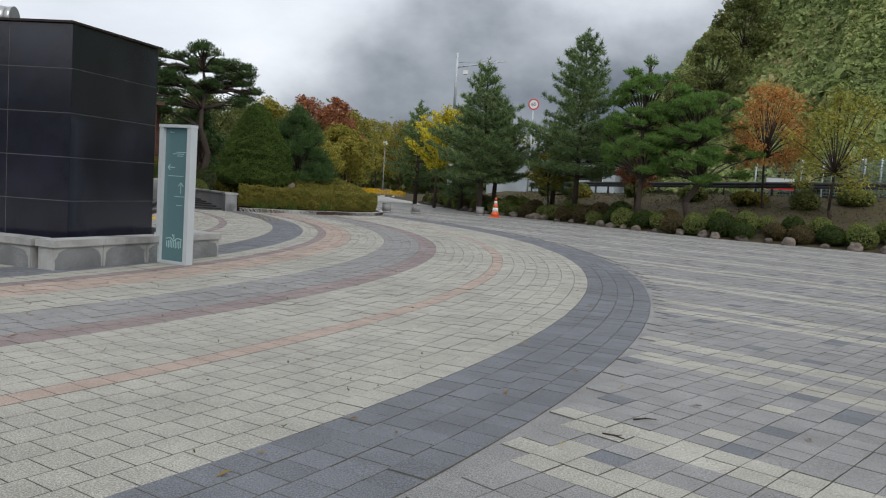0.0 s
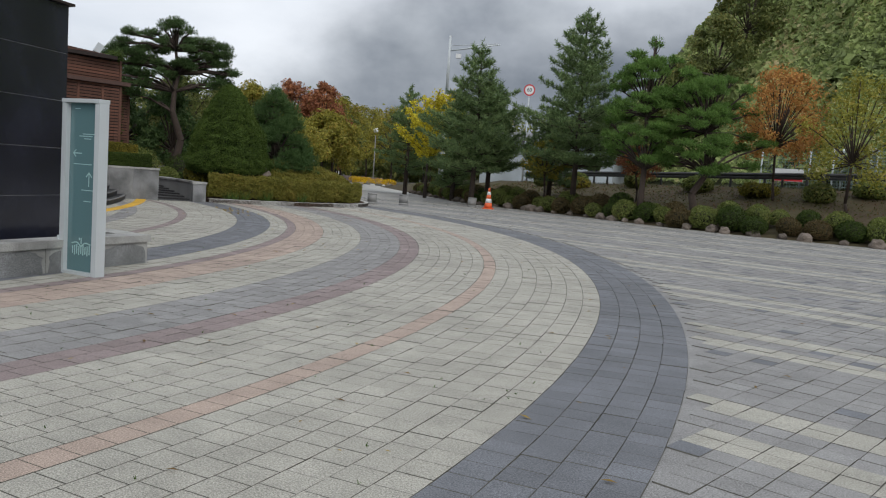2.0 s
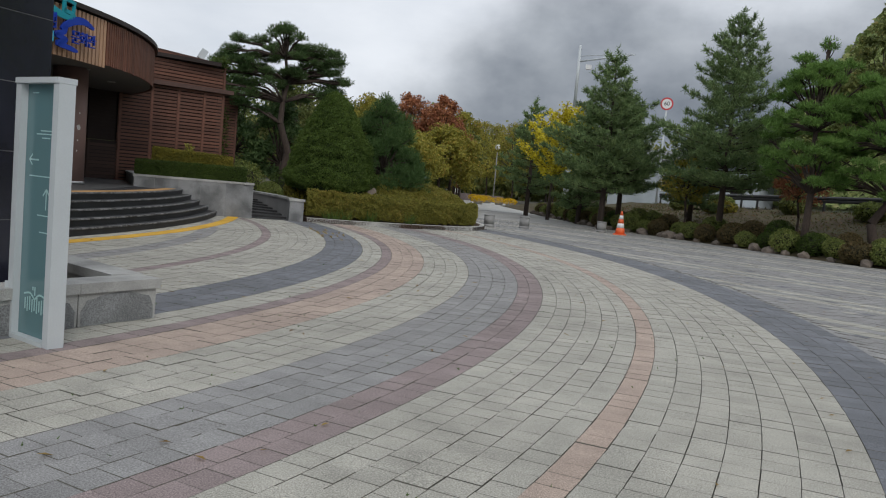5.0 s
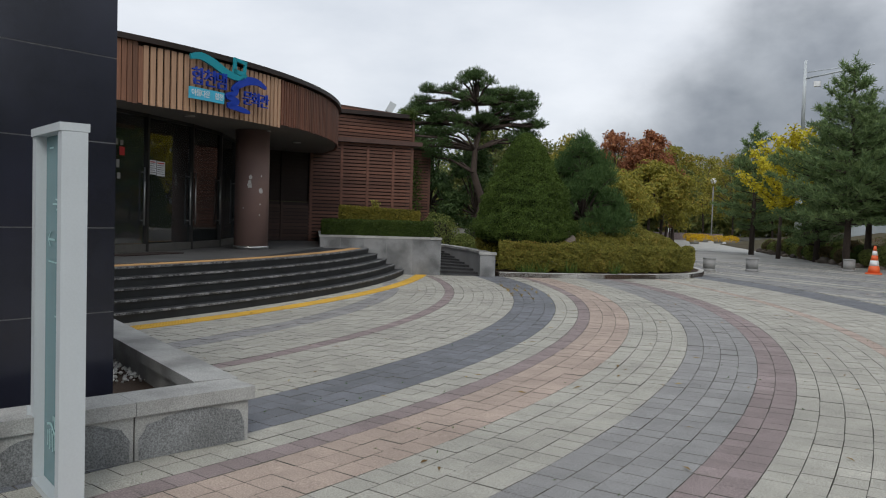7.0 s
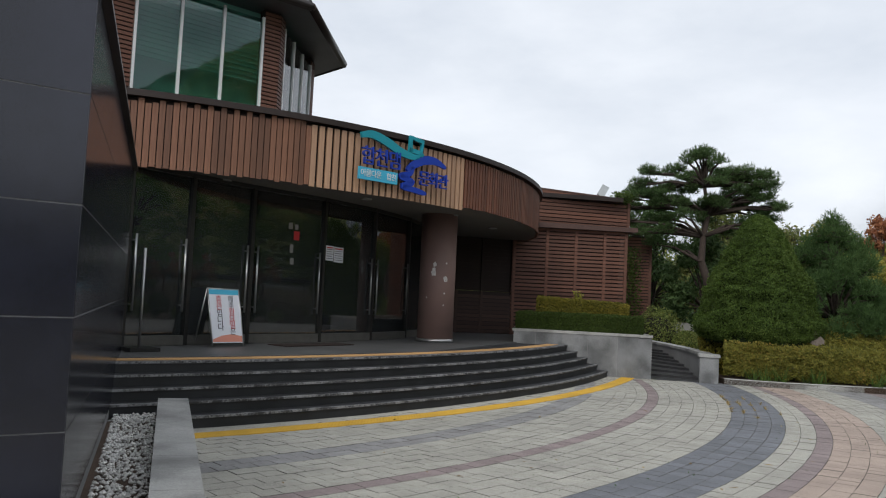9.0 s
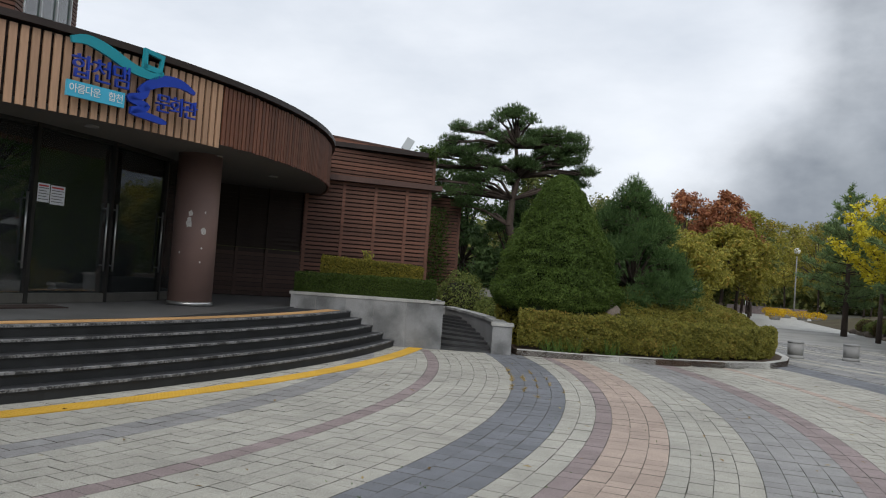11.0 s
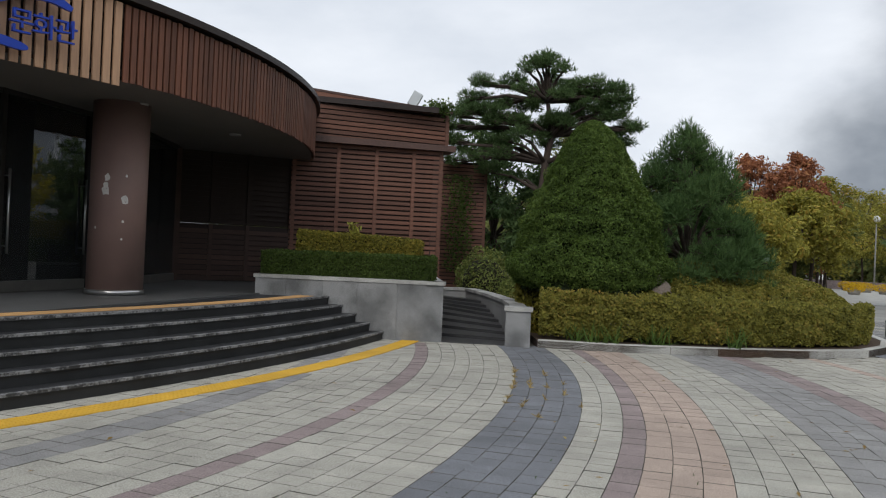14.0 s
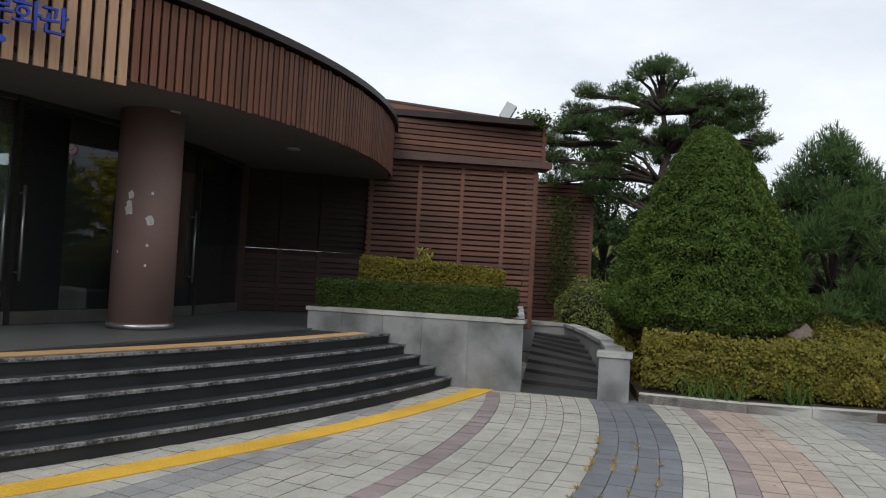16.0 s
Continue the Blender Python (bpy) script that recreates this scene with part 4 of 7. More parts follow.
# --- bank, road and hillside ---
def sheet(name, s_list, x_list, height, mat, label, category):
    """Ground strip laid along the bush row: rows at set distances behind it."""
    base = [Vector((x0, y0)) for x0, y0 in ROWLINE]
    tot = [0.0]
    for p, q in zip(base, base[1:]):
        tot.append(tot[-1] + (q - p).length)
    vs, fs = [], []
    for u in x_list:
        d = u * tot[-1]
        i = max(k for k in range(len(base) - 1) if tot[k] <= d + 1e-6)
        p = base[i].lerp(base[i + 1], (d - tot[i]) / (tot[i + 1] - tot[i]))
        ta = (base[min(i + 2, len(base) - 1)] - base[max(i - 1, 0)]).normalized()
        nn = Vector((-ta.y, ta.x))
        for s in s_list:
            q = p + nn * s
            vs.append((q.x, q.y, height(q.x, q.y, s, u)))
    m = len(s_list)
    for a in range(len(x_list) - 1):
        for b in range(m - 1):
            fs.append((a * m + b, (a + 1) * m + b, (a + 1) * m + b + 1, a * m + b + 1))
    ob = new(name, mesh_from(name, np.array(vs), np.array(fs), [mat]))
    return tagged(ob, label, category, kind="structure")


xs = [i / 90 for i in range(91)]
sheet("bank", [0.0, 0.3, 1, 2, 3, 4, 5, 6, 7, 8.2], xs, lambda x, y, s, u: float(bank_z(x, y)) + 0.10 * noise.noise(Vector((x * 0.6, y * 0.6, 0))) * min(1, s) + (0.012 if s else -0.02), M_bank, "grass bank with brown leaf litter behind the bushes", "bank")
sheet("road", [8.2, 12, 18.2], xs, lambda x, y, s, u: float(np.clip(1.5 + 0.045 * (x - 2), 1.2, 2.6)) + 0.015, M_asphalt, "grey asphalt road beyond the guard rail", "road")


def hill_z(x, y, s, u):
    up = max(0.0, s - 18.5)
    ridge = 6 + 46 * min(1.0, max(0.0, (x + 8) / 42.0))
    h = min(up * 1.1, ridge * (1 - math.exp(-up * 1.1 / max(ridge, 1) * 1.6)))
    n = noise.fractal(Vector((x * 0.06, y * 0.06, 1.3)), 1.0, 2.0, 4) * min(3.0, up * 0.18)
    return float(np.clip(1.5 + 0.045 * (x - 2), 1.2, 2.6)) + h + n


hs = [18.2, 18.6, 19.5, 21, 23, 26, 29, 33, 37, 42, 48, 55, 64, 76, 95]
hill = sheet("hillside", hs, xs, hill_z, M_hill, "steep hillside overgrown with climbing vines", "hill")
base = [Vector(p) for p in ROWLINE]
hv = np.array([v.co[:] for v in hill.data.vertices]).reshape(91, len(hs), 3)
cell = hv[2:58, 1:]
e1, e2 = cell[1:, :-1] - cell[:-1, :-1], cell[:-1, 1:] - cell[:-1, :-1]
area = np.linalg.norm(np.cross(e1, e2), axis=-1)
mid = (cell[1:, 1:] + cell[:-1, :-1]) / 2
wgt = area / (1 + ((np.hypot(mid[..., 0], mid[..., 1]) - 45).clip(0) / 30) ** 2)
idx = rng.choice(wgt.size, 150000, p=(wgt / wgt.sum()).ravel())
ci, cj = np.unravel_index(idx, wgt.shape)
fa, fb = rng.uniform(0, 1, (len(idx), 1)), rng.uniform(0, 1, (len(idx), 1))
hp = cell[ci, cj] * (1 - fa) * (1 - fb) + cell[ci + 1, cj] * fa * (1 - fb) + cell[ci, cj + 1] * (1 - fa) * fb + cell[ci + 1, cj + 1] * fa * fb
bulge = np.array([0.35 + 1.5 * max(0.0, noise.noise(Vector(p) * 0.33)) + 0.7 * max(0.0, noise.noise(Vector(p) * 0.9)) for p in hp])
hp = hp + np.array([-0.25, -0.3, 0.55]) * (bulge * rng.uniform(0.55, 1.1, len(hp)))[:, None]
cs, ns = hp, np.tile([-0.35, -0.45, 0.6], (len(hp), 1))
vines = leaves("hillside_vines", np.array(cs), np.array(ns), 0.23, L_kudzu, aspect=0.9, loose=0.6)
fc = hv[1:80, 3:]
fe1, fe2 = fc[1:, :-1] - fc[:-1, :-1], fc[:-1, 1:] - fc[:-1, :-1]
farea = np.linalg.norm(np.cross(fe1, fe2), axis=-1)
fmid = (fc[1:, 1:] + fc[:-1, :-1]) / 2
farea = farea / (1 + ((np.hypot(fmid[..., 0], fmid[..., 1]) - 60).clip(0) / 40) ** 2)
idx = rng.choice(farea.size, 150000, p=(farea / farea.sum()).ravel())
ci, cj = np.unravel_index(idx, farea.shape)
fa, fb = rng.uniform(0, 1, (len(idx), 1)), rng.uniform(0, 1, (len(idx), 1))
up_ = fc[ci, cj] * (1 - fa) * (1 - fb) + fc[ci + 1, cj] * fa * (1 - fb) + fc[ci, cj + 1] * (1 - fa) * fb + fc[ci + 1, cj + 1] * fa * fb
lump = np.array([0.3 + 2.4 * max(0.0, noise.noise(Vector(p) * 0.16)) + 0.8 * max(0.0, noise.noise(Vector(p) * 0.5)) for p in up_])
up_ = up_ + np.array([-0.25, -0.3, 0.6]) * (lump * rng.uniform(0.4, 1.1, len(up_)))[:, None]
scrub = leaves("hillside_scrub", up_, np.tile([-0.35, -0.45, 0.6], (len(up_), 1)), 0.34, L_kudzu, aspect=0.9, loose=0.7)
tagged(scrub, "low green scrub and creepers high on the slope", "scrub", kind="stuff")
tagged(vines, "dense tangled green and browning vines over the slope", "vines", kind="stuff")


def row_point(d, s):
    """Plan point d metres along the bush row from its start, s metres behind it, and the row's heading there."""
    for p, q in zip(base, base[1:]):
        L = (q - p).length
        if d <= L:
            ta = (q - p).normalized()
            return p + ta * d + Vector((-ta.y, ta.x)) * s, math.degrees(math.atan2(ta.y, ta.x))
        d -= L
    return q, 0.0


def road_z(x):
    return float(np.clip(1.5 + 0.045 * (x - 2), 1.2, 2.6))


gr = thing("guard_rail", pose(0, 0, 0), "long weathered dark steel guard rail along the road", "guard rail", kind="structure")
for k in range(4, 44):
    p, h = row_point(10 + 2.0 * k, 8.3)
    q, _ = row_point(12 + 2.0 * k, 8.3)
    zp, zq = road_z(p.x), road_z(q.x)
    bm = bmesh.new()
    prof = [(0, 0.42), (-0.05, 0.47), (-0.05, 0.53), (0, 0.57), (-0.05, 0.61), (-0.05, 0.68), (0, 0.73), (0.012, 0.73), (0.012, 0.42)]
    d = (q - p).normalized()
    nn = Vector((-d.y, d.x))
    rows = [[bm.verts.new((e.x + nn.x * o, e.y + nn.y * o, z + hh)) for o, hh in prof] for e, z in ((p, zp), (q, zq))]
    for j in range(len(prof)):
        jj = (j + 1) % len(prof)
        bm.faces.new((rows[0][j], rows[1][j], rows[1][jj], rows[0][jj]))
    part("beam", bm, M_rail, gr)
    bm = bmesh.new()
    tube(bm, (p.x + nn.x * 0.07, p.y + nn.y * 0.07, zp - 0.2), (p.x + nn.x * 0.07, p.y + nn.y * 0.07, zp + 0.72), 0.06, 0.06, 10)
    part("post", bm, M_rail, gr)
fe = thing("mesh_fence", pose(0, 0, 0), "pale green wire mesh fence with steel posts beyond the road", "fence", kind="structure")
for k in range(14, 46):
    p, h = row_point(10 + 2.0 * k, 17.6)
    q, _ = row_point(12 + 2.0 * k, 17.6)
    zp, zq = road_z(p.x), road_z(q.x)
    bm = bmesh.new()
    tube(bm, (p.x, p.y, zp - 0.1), (p.x, p.y, zp + 2.3), 0.05, 0.05, 8)
    part("post", bm, M_signframe, fe, "pale galvanised post")
    bm = bmesh.new()
    for j in range(12):
        z = 0.15 + 0.18 * j
        tube(bm, (p.x, p.y, zp + z), (q.x, q.y, zq + z), 0.012, 0.012, 4, False)
    for j in range(1, 14):
        e = p.lerp(q, j / 14)
        tube(bm, (e.x, e.y, zp + 0.1), (e.x, e.y, zp + 2.2), 0.009, 0.009, 4, False)
    part("mesh_panel", bm, M_fence, fe)


# --- plants ---
def ball_points(n, rx, ry, rz, shell=0.25):
    d = unit(rng.normal(size=(n, 3)))
    r = 1 - shell * rng.uniform(0, 1, (n, 1)) ** 1.5
    return d * r * np.array([rx, ry, rz]), d


def limb(bm, pts, r0, r1, n=8):
    """A bent tapering branch through points."""
    m = len(pts) - 1
    for i in range(m):
        a, b = r0 + (r1 - r0) * i / m, r0 + (r1 - r0) * (i + 1) / m
        tube(bm, pts[i], pts[i + 1], a, b, n, i in (0, m - 1))


def broadleaf(name, m, height, width, low, leaf, count, size, label, category="tree", group="", trunk=0.14, clumps=16, seed=1, gaps=0.25):
    """A tree with a forked trunk and a crown of leaf clumps with gaps; height and low in metres."""
    r = random.Random(seed)
    t = thing(name, m, label, category, group)
    bm = bmesh.new()
    top = Vector((r.uniform(-.2, .2), r.uniform(-.2, .2), low + (height - low) * 0.35))
    limb(bm, [Vector((0, 0, -0.1)), Vector((r.uniform(-.1, .1), r.uniform(-.1, .1), low * 0.6)), top], trunk, trunk * 0.6)
    cs, ns = [], []
    per = count // clumps
    for k in range(clumps):
        a = math.tau * (k * 0.382 + r.uniform(-.12, .12))
        f = (k + 0.5) / clumps
        z = low + (height - low) * (0.12 + 0.80 * f)
        rad = width / 2 * math.sin(math.pi * (0.22 + 0.72 * f)) * r.uniform(0.4, 1.15) * 0.78
        c = Vector((rad * math.cos(a), rad * math.sin(a), z))
        limb(bm, [top * 0.8, top.lerp(c, 0.6) + Vector((0, 0, -0.1)), c], trunk * 0.35, 0.015, 6)
        s = width * r.uniform(0.09, 0.21) * (26 / max(clumps, 20)) ** 0.3
        p, d = ball_points(per, s, s, s * r.uniform(0.55, 0.8), 0.85)
        cs.append(p + np.array(c))
        ns.append(d + np.array([0, 0, 0.5]))
    part("trunk", bm, M_bark, t)
    leaves("crown", np.concatenate(cs), np.concatenate(ns), size, leaf, t)
    return t


def pine(name, m, trunk_pts, pads, leaf, label, group="", r0=0.16, tufts=170, length=0.16, per=8, width=0.010):
    """A pine: bent trunk, limbs out to flat pads of needle tufts. pads: (x, y, z, rx, rz)."""
    t = thing(name, m, label, "tree", group)
    bm = bmesh.new()
    tp = [Vector(p) for p in trunk_pts]
    limb(bm, tp, r0, r0 * 0.3, 10)
    cs, ns = [], []
    for x, y, z, rx, rz in pads:
        c = Vector((x, y, z))
        s = max((p for p in tp if p.z <= z + 0.1), key=lambda p: p.z, default=tp[0])
        mid = s.lerp(c, 0.55) + Vector((0, 0, 0.12))
        limb(bm, [s, mid, c - Vector((0, 0, rz * 0.4))], r0 * 0.33, 0.02, 6)
        k = int(tufts * rx * rx / 0.5) + 14
        for j in range(4):
            a = j * 1.57 + x
            limb(bm, [mid.lerp(c, 0.6), c + Vector((rx * 0.7 * math.cos(a), rx * 0.7 * math.sin(a), -rz * 0.1))], 0.022, 0.008, 5)
        p, d = ball_points(k, rx, rx, rz, 0.9)
        p[:, 2] = np.where(p[:, 2] < -0.35 * rz, -0.35 * rz + 0.1 * p[:, 2], p[:, 2])
        cs.append(p + np.array(c))
        ns.append(d * 0.8 + np.array([0, 0, 1.0]))
    part("trunk", bm, M_bark, t)
    needles("crown", np.concatenate(cs), np.concatenate(ns), length, leaf, t, per, width)
    return t


def layered_conifer(name, m, height, width, low, leaf, label, seed=1, tiers=15, tufts=34, group="tall conifers on the bank"):
    """A tall conifer: straight trunk, open whorls of branches that turn up at the ends, flat sprays of needle tufts along each."""
    r = random.Random(seed)
    t = thing(name, m, label, "tree", group)
    bm = bmesh.new()
    limb(bm, [Vector((0, 0, -0.2)), Vector((0.05, 0, height * 0.5)), Vector((0, 0.03, height * 0.99))], 0.16, 0.02, 10)
    cs, ns = [], []
    for k in range(tiers):
        f = (k + r.uniform(-0.2, 0.2)) / tiers
        f = max(0.0, f)
        reach = width / 2 * min(1.0, 0.62 + 2.2 * f) * (1 - f) ** 0.78 * r.uniform(0.8, 1.12) + 0.16
        count = 7 if f < 0.7 else 5
        turn = r.uniform(0, 6.28)
        for b in range(count):
            a = turn + b * math.tau / count + r.uniform(-0.3, 0.3)
            L = reach * r.choice((0.6, 0.85, 1.0, 1.0, 1.18))
            z = low + (height - low) * f + r.uniform(-0.16, 0.16)
            out = np.array([math.cos(a), math.sin(a), 0.0])
            side = np.array([-math.sin(a), math.cos(a), 0.0])
            rise = r.uniform(0.05, 0.2) + 0.45 * f
            s = Vector((0, 0, z - 0.1))
            mid = s + Vector(out) * L * 0.55 + Vector((0, 0, L * rise * 0.35))
            e = s + Vector(out) * L + Vector((0, 0, L * rise))
            limb(bm, [s, mid, e], 0.030 * (1 - f) + 0.008, 0.006, 5)
            n = max(9, int(tufts * L / 1.5))
            g = rng.uniform(0.22, 1.03, (n, 1)) ** 0.85
            p = out * g * L + np.array([0, 0, 1.0]) * (z - 0.1 + L * rise * g ** 1.6)
            p = p + side * rng.normal(0, 1, (n, 1)) * (0.07 + 0.20 * L * np.sin(np.pi * np.clip(g, 0, 1)) * 0.8) + np.array([0, 0, 1.0]) * rng.normal(0.03, 0.055, (n, 1))
            cs.append(p)
            ns.append(out * 0.7 + np.array([0, 0, 0.9]) + side * rng.normal(0, 0.4, (n, 1)))
    top = rng.normal(size=(26, 3)) * np.array([0.07, 0.07, 0.28]) + np.array([0, 0.03, height - 0.25])
    cs.append(top)
    ns.append(np.tile([0, 0, 1.0], (26, 1)))
    part("trunk", bm, M_bark, t)
    needles("crown", np.concatenate(cs), np.concatenate(ns), 0.23, leaf, t, 9, 0.016)
    return t


# clipped cone-shaped tree in the bed
CX, CY = -9.72, 29.72
cone_tree = thing("clipped_cone_tree", pose(CX, CY, 0.1), "dense evergreen clipped into a rounded dark green cone", "tree")
bm = bmesh.new()
limb(bm, [Vector((0, 0, -0.1)), Vector((0.04, 0, 0.7)), Vector((0, 0, 3.6))], 0.13, 0.03)
for k in range(9):
    a = k * 2.4
    limb(bm, [Vector((0, 0, 0.35 + 0.05 * k)), Vector((0.7 * math.cos(a), 0.7 * math.sin(a), 0.75 + 0.05 * k)), Vector((1.25 * math.cos(a), 1.25 * math.sin(a), 1.0 + 0.05 * k))], 0.035, 0.01, 6)
part("trunk", bm, M_bark, cone_tree)
n = 105000
f = rng.uniform(0, 1, n) ** 1.35
a = rng.uniform(0, math.tau, n)
prof = 1.50 * np.where(f < 0.12, 0.80 + 0.2 * np.sqrt(np.clip(f / 0.12, 0, 1)), np.clip(1 - (f - 0.12) / 0.88, 0, 1) ** 0.56)
lump = np.array([noise.noise(Vector((math.cos(t) * 1.9, math.sin(t) * 1.9, h * 5.5))) for t, h in zip(a, f)])
lump2 = np.array([noise.noise(Vector((math.cos(t) * 6, math.sin(t) * 6, h * 17 + 4))) for t, h in zip(a, f)])
rad = prof * (1 + 0.10 * lump + 0.12 * lump2) * (1 - 0.20 * rng.uniform(0, 1, n) ** 2)
pts = np.stack([rad * np.cos(a), rad * np.sin(a), 0.88 + 3.16 * f + 0.05 * lump2], 1)
leaves("crown", pts, np.stack([np.cos(a), np.sin(a), 0.6 + 0 * a], 1), 0.028, L_dwarf, cone_tree, 0.6, 1.0)
# near-black inner leaves paint the shade in the depth of the crown
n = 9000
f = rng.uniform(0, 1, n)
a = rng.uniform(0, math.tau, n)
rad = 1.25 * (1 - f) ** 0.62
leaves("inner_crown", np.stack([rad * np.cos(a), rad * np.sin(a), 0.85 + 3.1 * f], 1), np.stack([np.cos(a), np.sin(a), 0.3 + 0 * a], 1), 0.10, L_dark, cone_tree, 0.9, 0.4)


# azalea mound filling the bed
EDGE = [(-9.55, 27.78), (-8.35, 28.5), (-7.15, 29.62), (-6.05, 30.9), (-5.38, 32.15), (-5.28, 33.4), (-5.5, 34.7), (-6.1, 36.2), (-7.4, 38.4)]


def edge_dist(x, y):
    best = np.full(np.shape(x), 1e9)
    for (x0, y0), (x1, y1) in zip(EDGE, EDGE[1:]):
        dx, dy = x1 - x0, y1 - y0
        s = np.clip(((x - x0) * dx + (y - y0) * dy) / (dx * dx + dy * dy), 0, 1)
        best = np.minimum(best, np.hypot(x - x0 - s * dx, y - y0 - s * dy))
    return best


def mound_z(x, y):
    d = np.clip(edge_dist(x, y) - 0.28, 0, None)
    along = np.clip((x + 9.6) / 4.3, 0, 1)
    far = np.clip((y - 33.5) / 4.0, 0, 1)
    h = (0.98 - 0.10 * along + 0.66 * np.clip(d / 2.4, 0, 1)) * (1 - 0.5 * far)
    return 0.14 + (h - 0.14) * (1 - np.exp(-d / 0.26))


BEDIN = EDGE + [(-9.5, 37.5), (-10.2, 33.5), (-10.0, 30.5), (-9.95, 28.9)]
bm = bmesh.new()
prism(bm, EDGE[::1] + [(-12, 40), (-19, 40), (-16.3, 33.6), (-14.6, 32.9), (-12.4, 31.3), (-11.4, 30.2), (-10.4, 28.8)], -0.01, 0.12)
structure("bed_ground", bm, M_soil, "brown earth of the planted bed", category="soil")
gx, gy = rng.uniform(-10.2, -5.2, 300000), rng.uniform(27.7, 37.6, 300000)
ok = inside(gx, gy, BEDIN) & (edge_dist(gx, gy) > 0.34)
d = edge_dist(gx, gy)
ok &= (rng.uniform(size=len(gx)) < np.where(d < 1.2, 0.8, np.where(d < 2.2, 0.5, 0.3)))
gx, gy = gx[ok], gy[ok]
gz = mound_z(gx, gy) - rng.uniform(0, 1, len(gx)) ** 2 * 0.12
nf = 52000
seg = np.array([math.dist(p, q) for p, q in zip(EDGE, EDGE[1:])])
pick = rng.choice(len(seg), nf, p=seg / seg.sum())
e0, e1 = np.array(EDGE)[pick], np.array(EDGE)[pick + 1]
f = rng.uniform(0, 1, (nf, 1))
tn = unit(e1 - e0)
fz = 0.16 + 0.84 * rng.uniform(0, 1, nf) ** 0.8
inw = 0.34 + 0.10 * (1 - fz) - 0.05 * np.sin(fz * 3) + rng.uniform(-0.03, 0.10, nf)
fp = e0 * (1 - f) + e1 * f + np.stack([-tn[:, 1], tn[:, 0]], 1) * inw[:, None]
top = mound_z(fp[:, 0] - 0.4 * tn[:, 1], fp[:, 1] + 0.4 * tn[:, 0])
gx, gy, gz = np.concatenate([gx, fp[:, 0]]), np.concatenate([gy, fp[:, 1]]), np.concatenate([gz, fz * top])
front = np.arange(len(gx)) >= len(gx) - nf
n1 = np.array([noise.noise(Vector((x * 2.3, y * 2.3, 0.5))) for x, y in zip(gx, gy)])
n2 = np.array([noise.noise(Vector((x * 6, y * 6, z * 6))) for x, y, z in zip(gx, gy, gz)])
gz = gz + np.where(front, 0.04, 0.11) * n1 + 0.05 * n2
gx, gy = gx + np.where(front, 0.07, 0.02) * n2, gy - np.where(front, 0.07, 0.02) * n2
azalea = thing("azalea_hedge", pose(-7.5, 30.5, 0.12), "broad clipped azalea mound turning yellow-brown above a stone kerb", "hedge")
off = np.array([7.5, -30.5, -0.12])
nrm = np.stack([np.where(front, 0.7, 0.15), np.where(front, -0.7, -0.15), np.where(front, 0.5, 1.0)], 1)
leaves("foliage", np.stack([gx, gy, gz], 1) + off, nrm, 0.030, L_azalea, azalea, 0.7, 0.8)
ux, uy = np.meshgrid(np.linspace(-10.2, -5.2, 60), np.linspace(27.7, 37.6, 110), indexing="ij")
uz = np.where(inside(ux.ravel(), uy.ravel(), BEDIN), np.maximum(mound_z(ux.ravel(), uy.ravel()) - 0.14, 0.1), 0.05)
vv = np.stack([ux.ravel(), uy.ravel(), uz], 1) + off
ii = np.arange(60 * 110).reshape(60, 110)
ff = np.stack([ii[:-1, :-1], ii[1:, :-1], ii[1:, 1:], ii[:-1, 1:]], -1).reshape(-1, 4)
good = inside(ux.ravel(), uy.ravel(), BEDIN) & (edge_dist(ux.ravel(), uy.ravel()) > 0.42)
ff = ff[good[ff].all(1)]
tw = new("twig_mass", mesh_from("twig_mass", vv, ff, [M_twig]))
tw.parent = azalea
# grass tufts at the front of the mound
gt = thing("grass_tufts", pose(0, 0, 0), "long green grass tufts in front of the azalea hedge", "grass", kind="stuff")
tc, td = [], []
for x, y in ((-9.12, 28.30), (-8.85, 28.42), (-8.1, 29.02), (-7.95, 29.15), (-7.0, 29.98), (-8.6, 28.6)):
    p = np.array([x, y, 0.12]) + rng.normal(size=(26, 3)) * np.array([0.07, 0.07, 0.0])
    tc.append(p)
    td.append(np.tile([0.1, -0.1, 1.3], (26, 1)))
needles("grass_blades", np.concatenate(tc), np.concatenate(td), 0.34, L_grass, gt, 1, 0.010)

# bed kerb stones
kb = thing("bed_kerb", pose(0, 0, 0), "low pale granite kerb stones round the planted bed", "kerb", kind="structure")
for (x0, y0), (x1, y1) in zip(EDGE, EDGE[1:]):
    L = math.dist((x0, y0), (x1, y1))
    n = max(1, round(L / 0.95))
    for i in range(n):
        bm = bmesh.new()
        box(bm, (i * L / n + 0.004, 0, -0.01), ((i + 1) * L / n - 0.004, 0.16, 0.13), frame_on((x0, y0), (x1, y1)))
        part("kerb_stone", bm, M_kerb, kb, bevel=0.01)

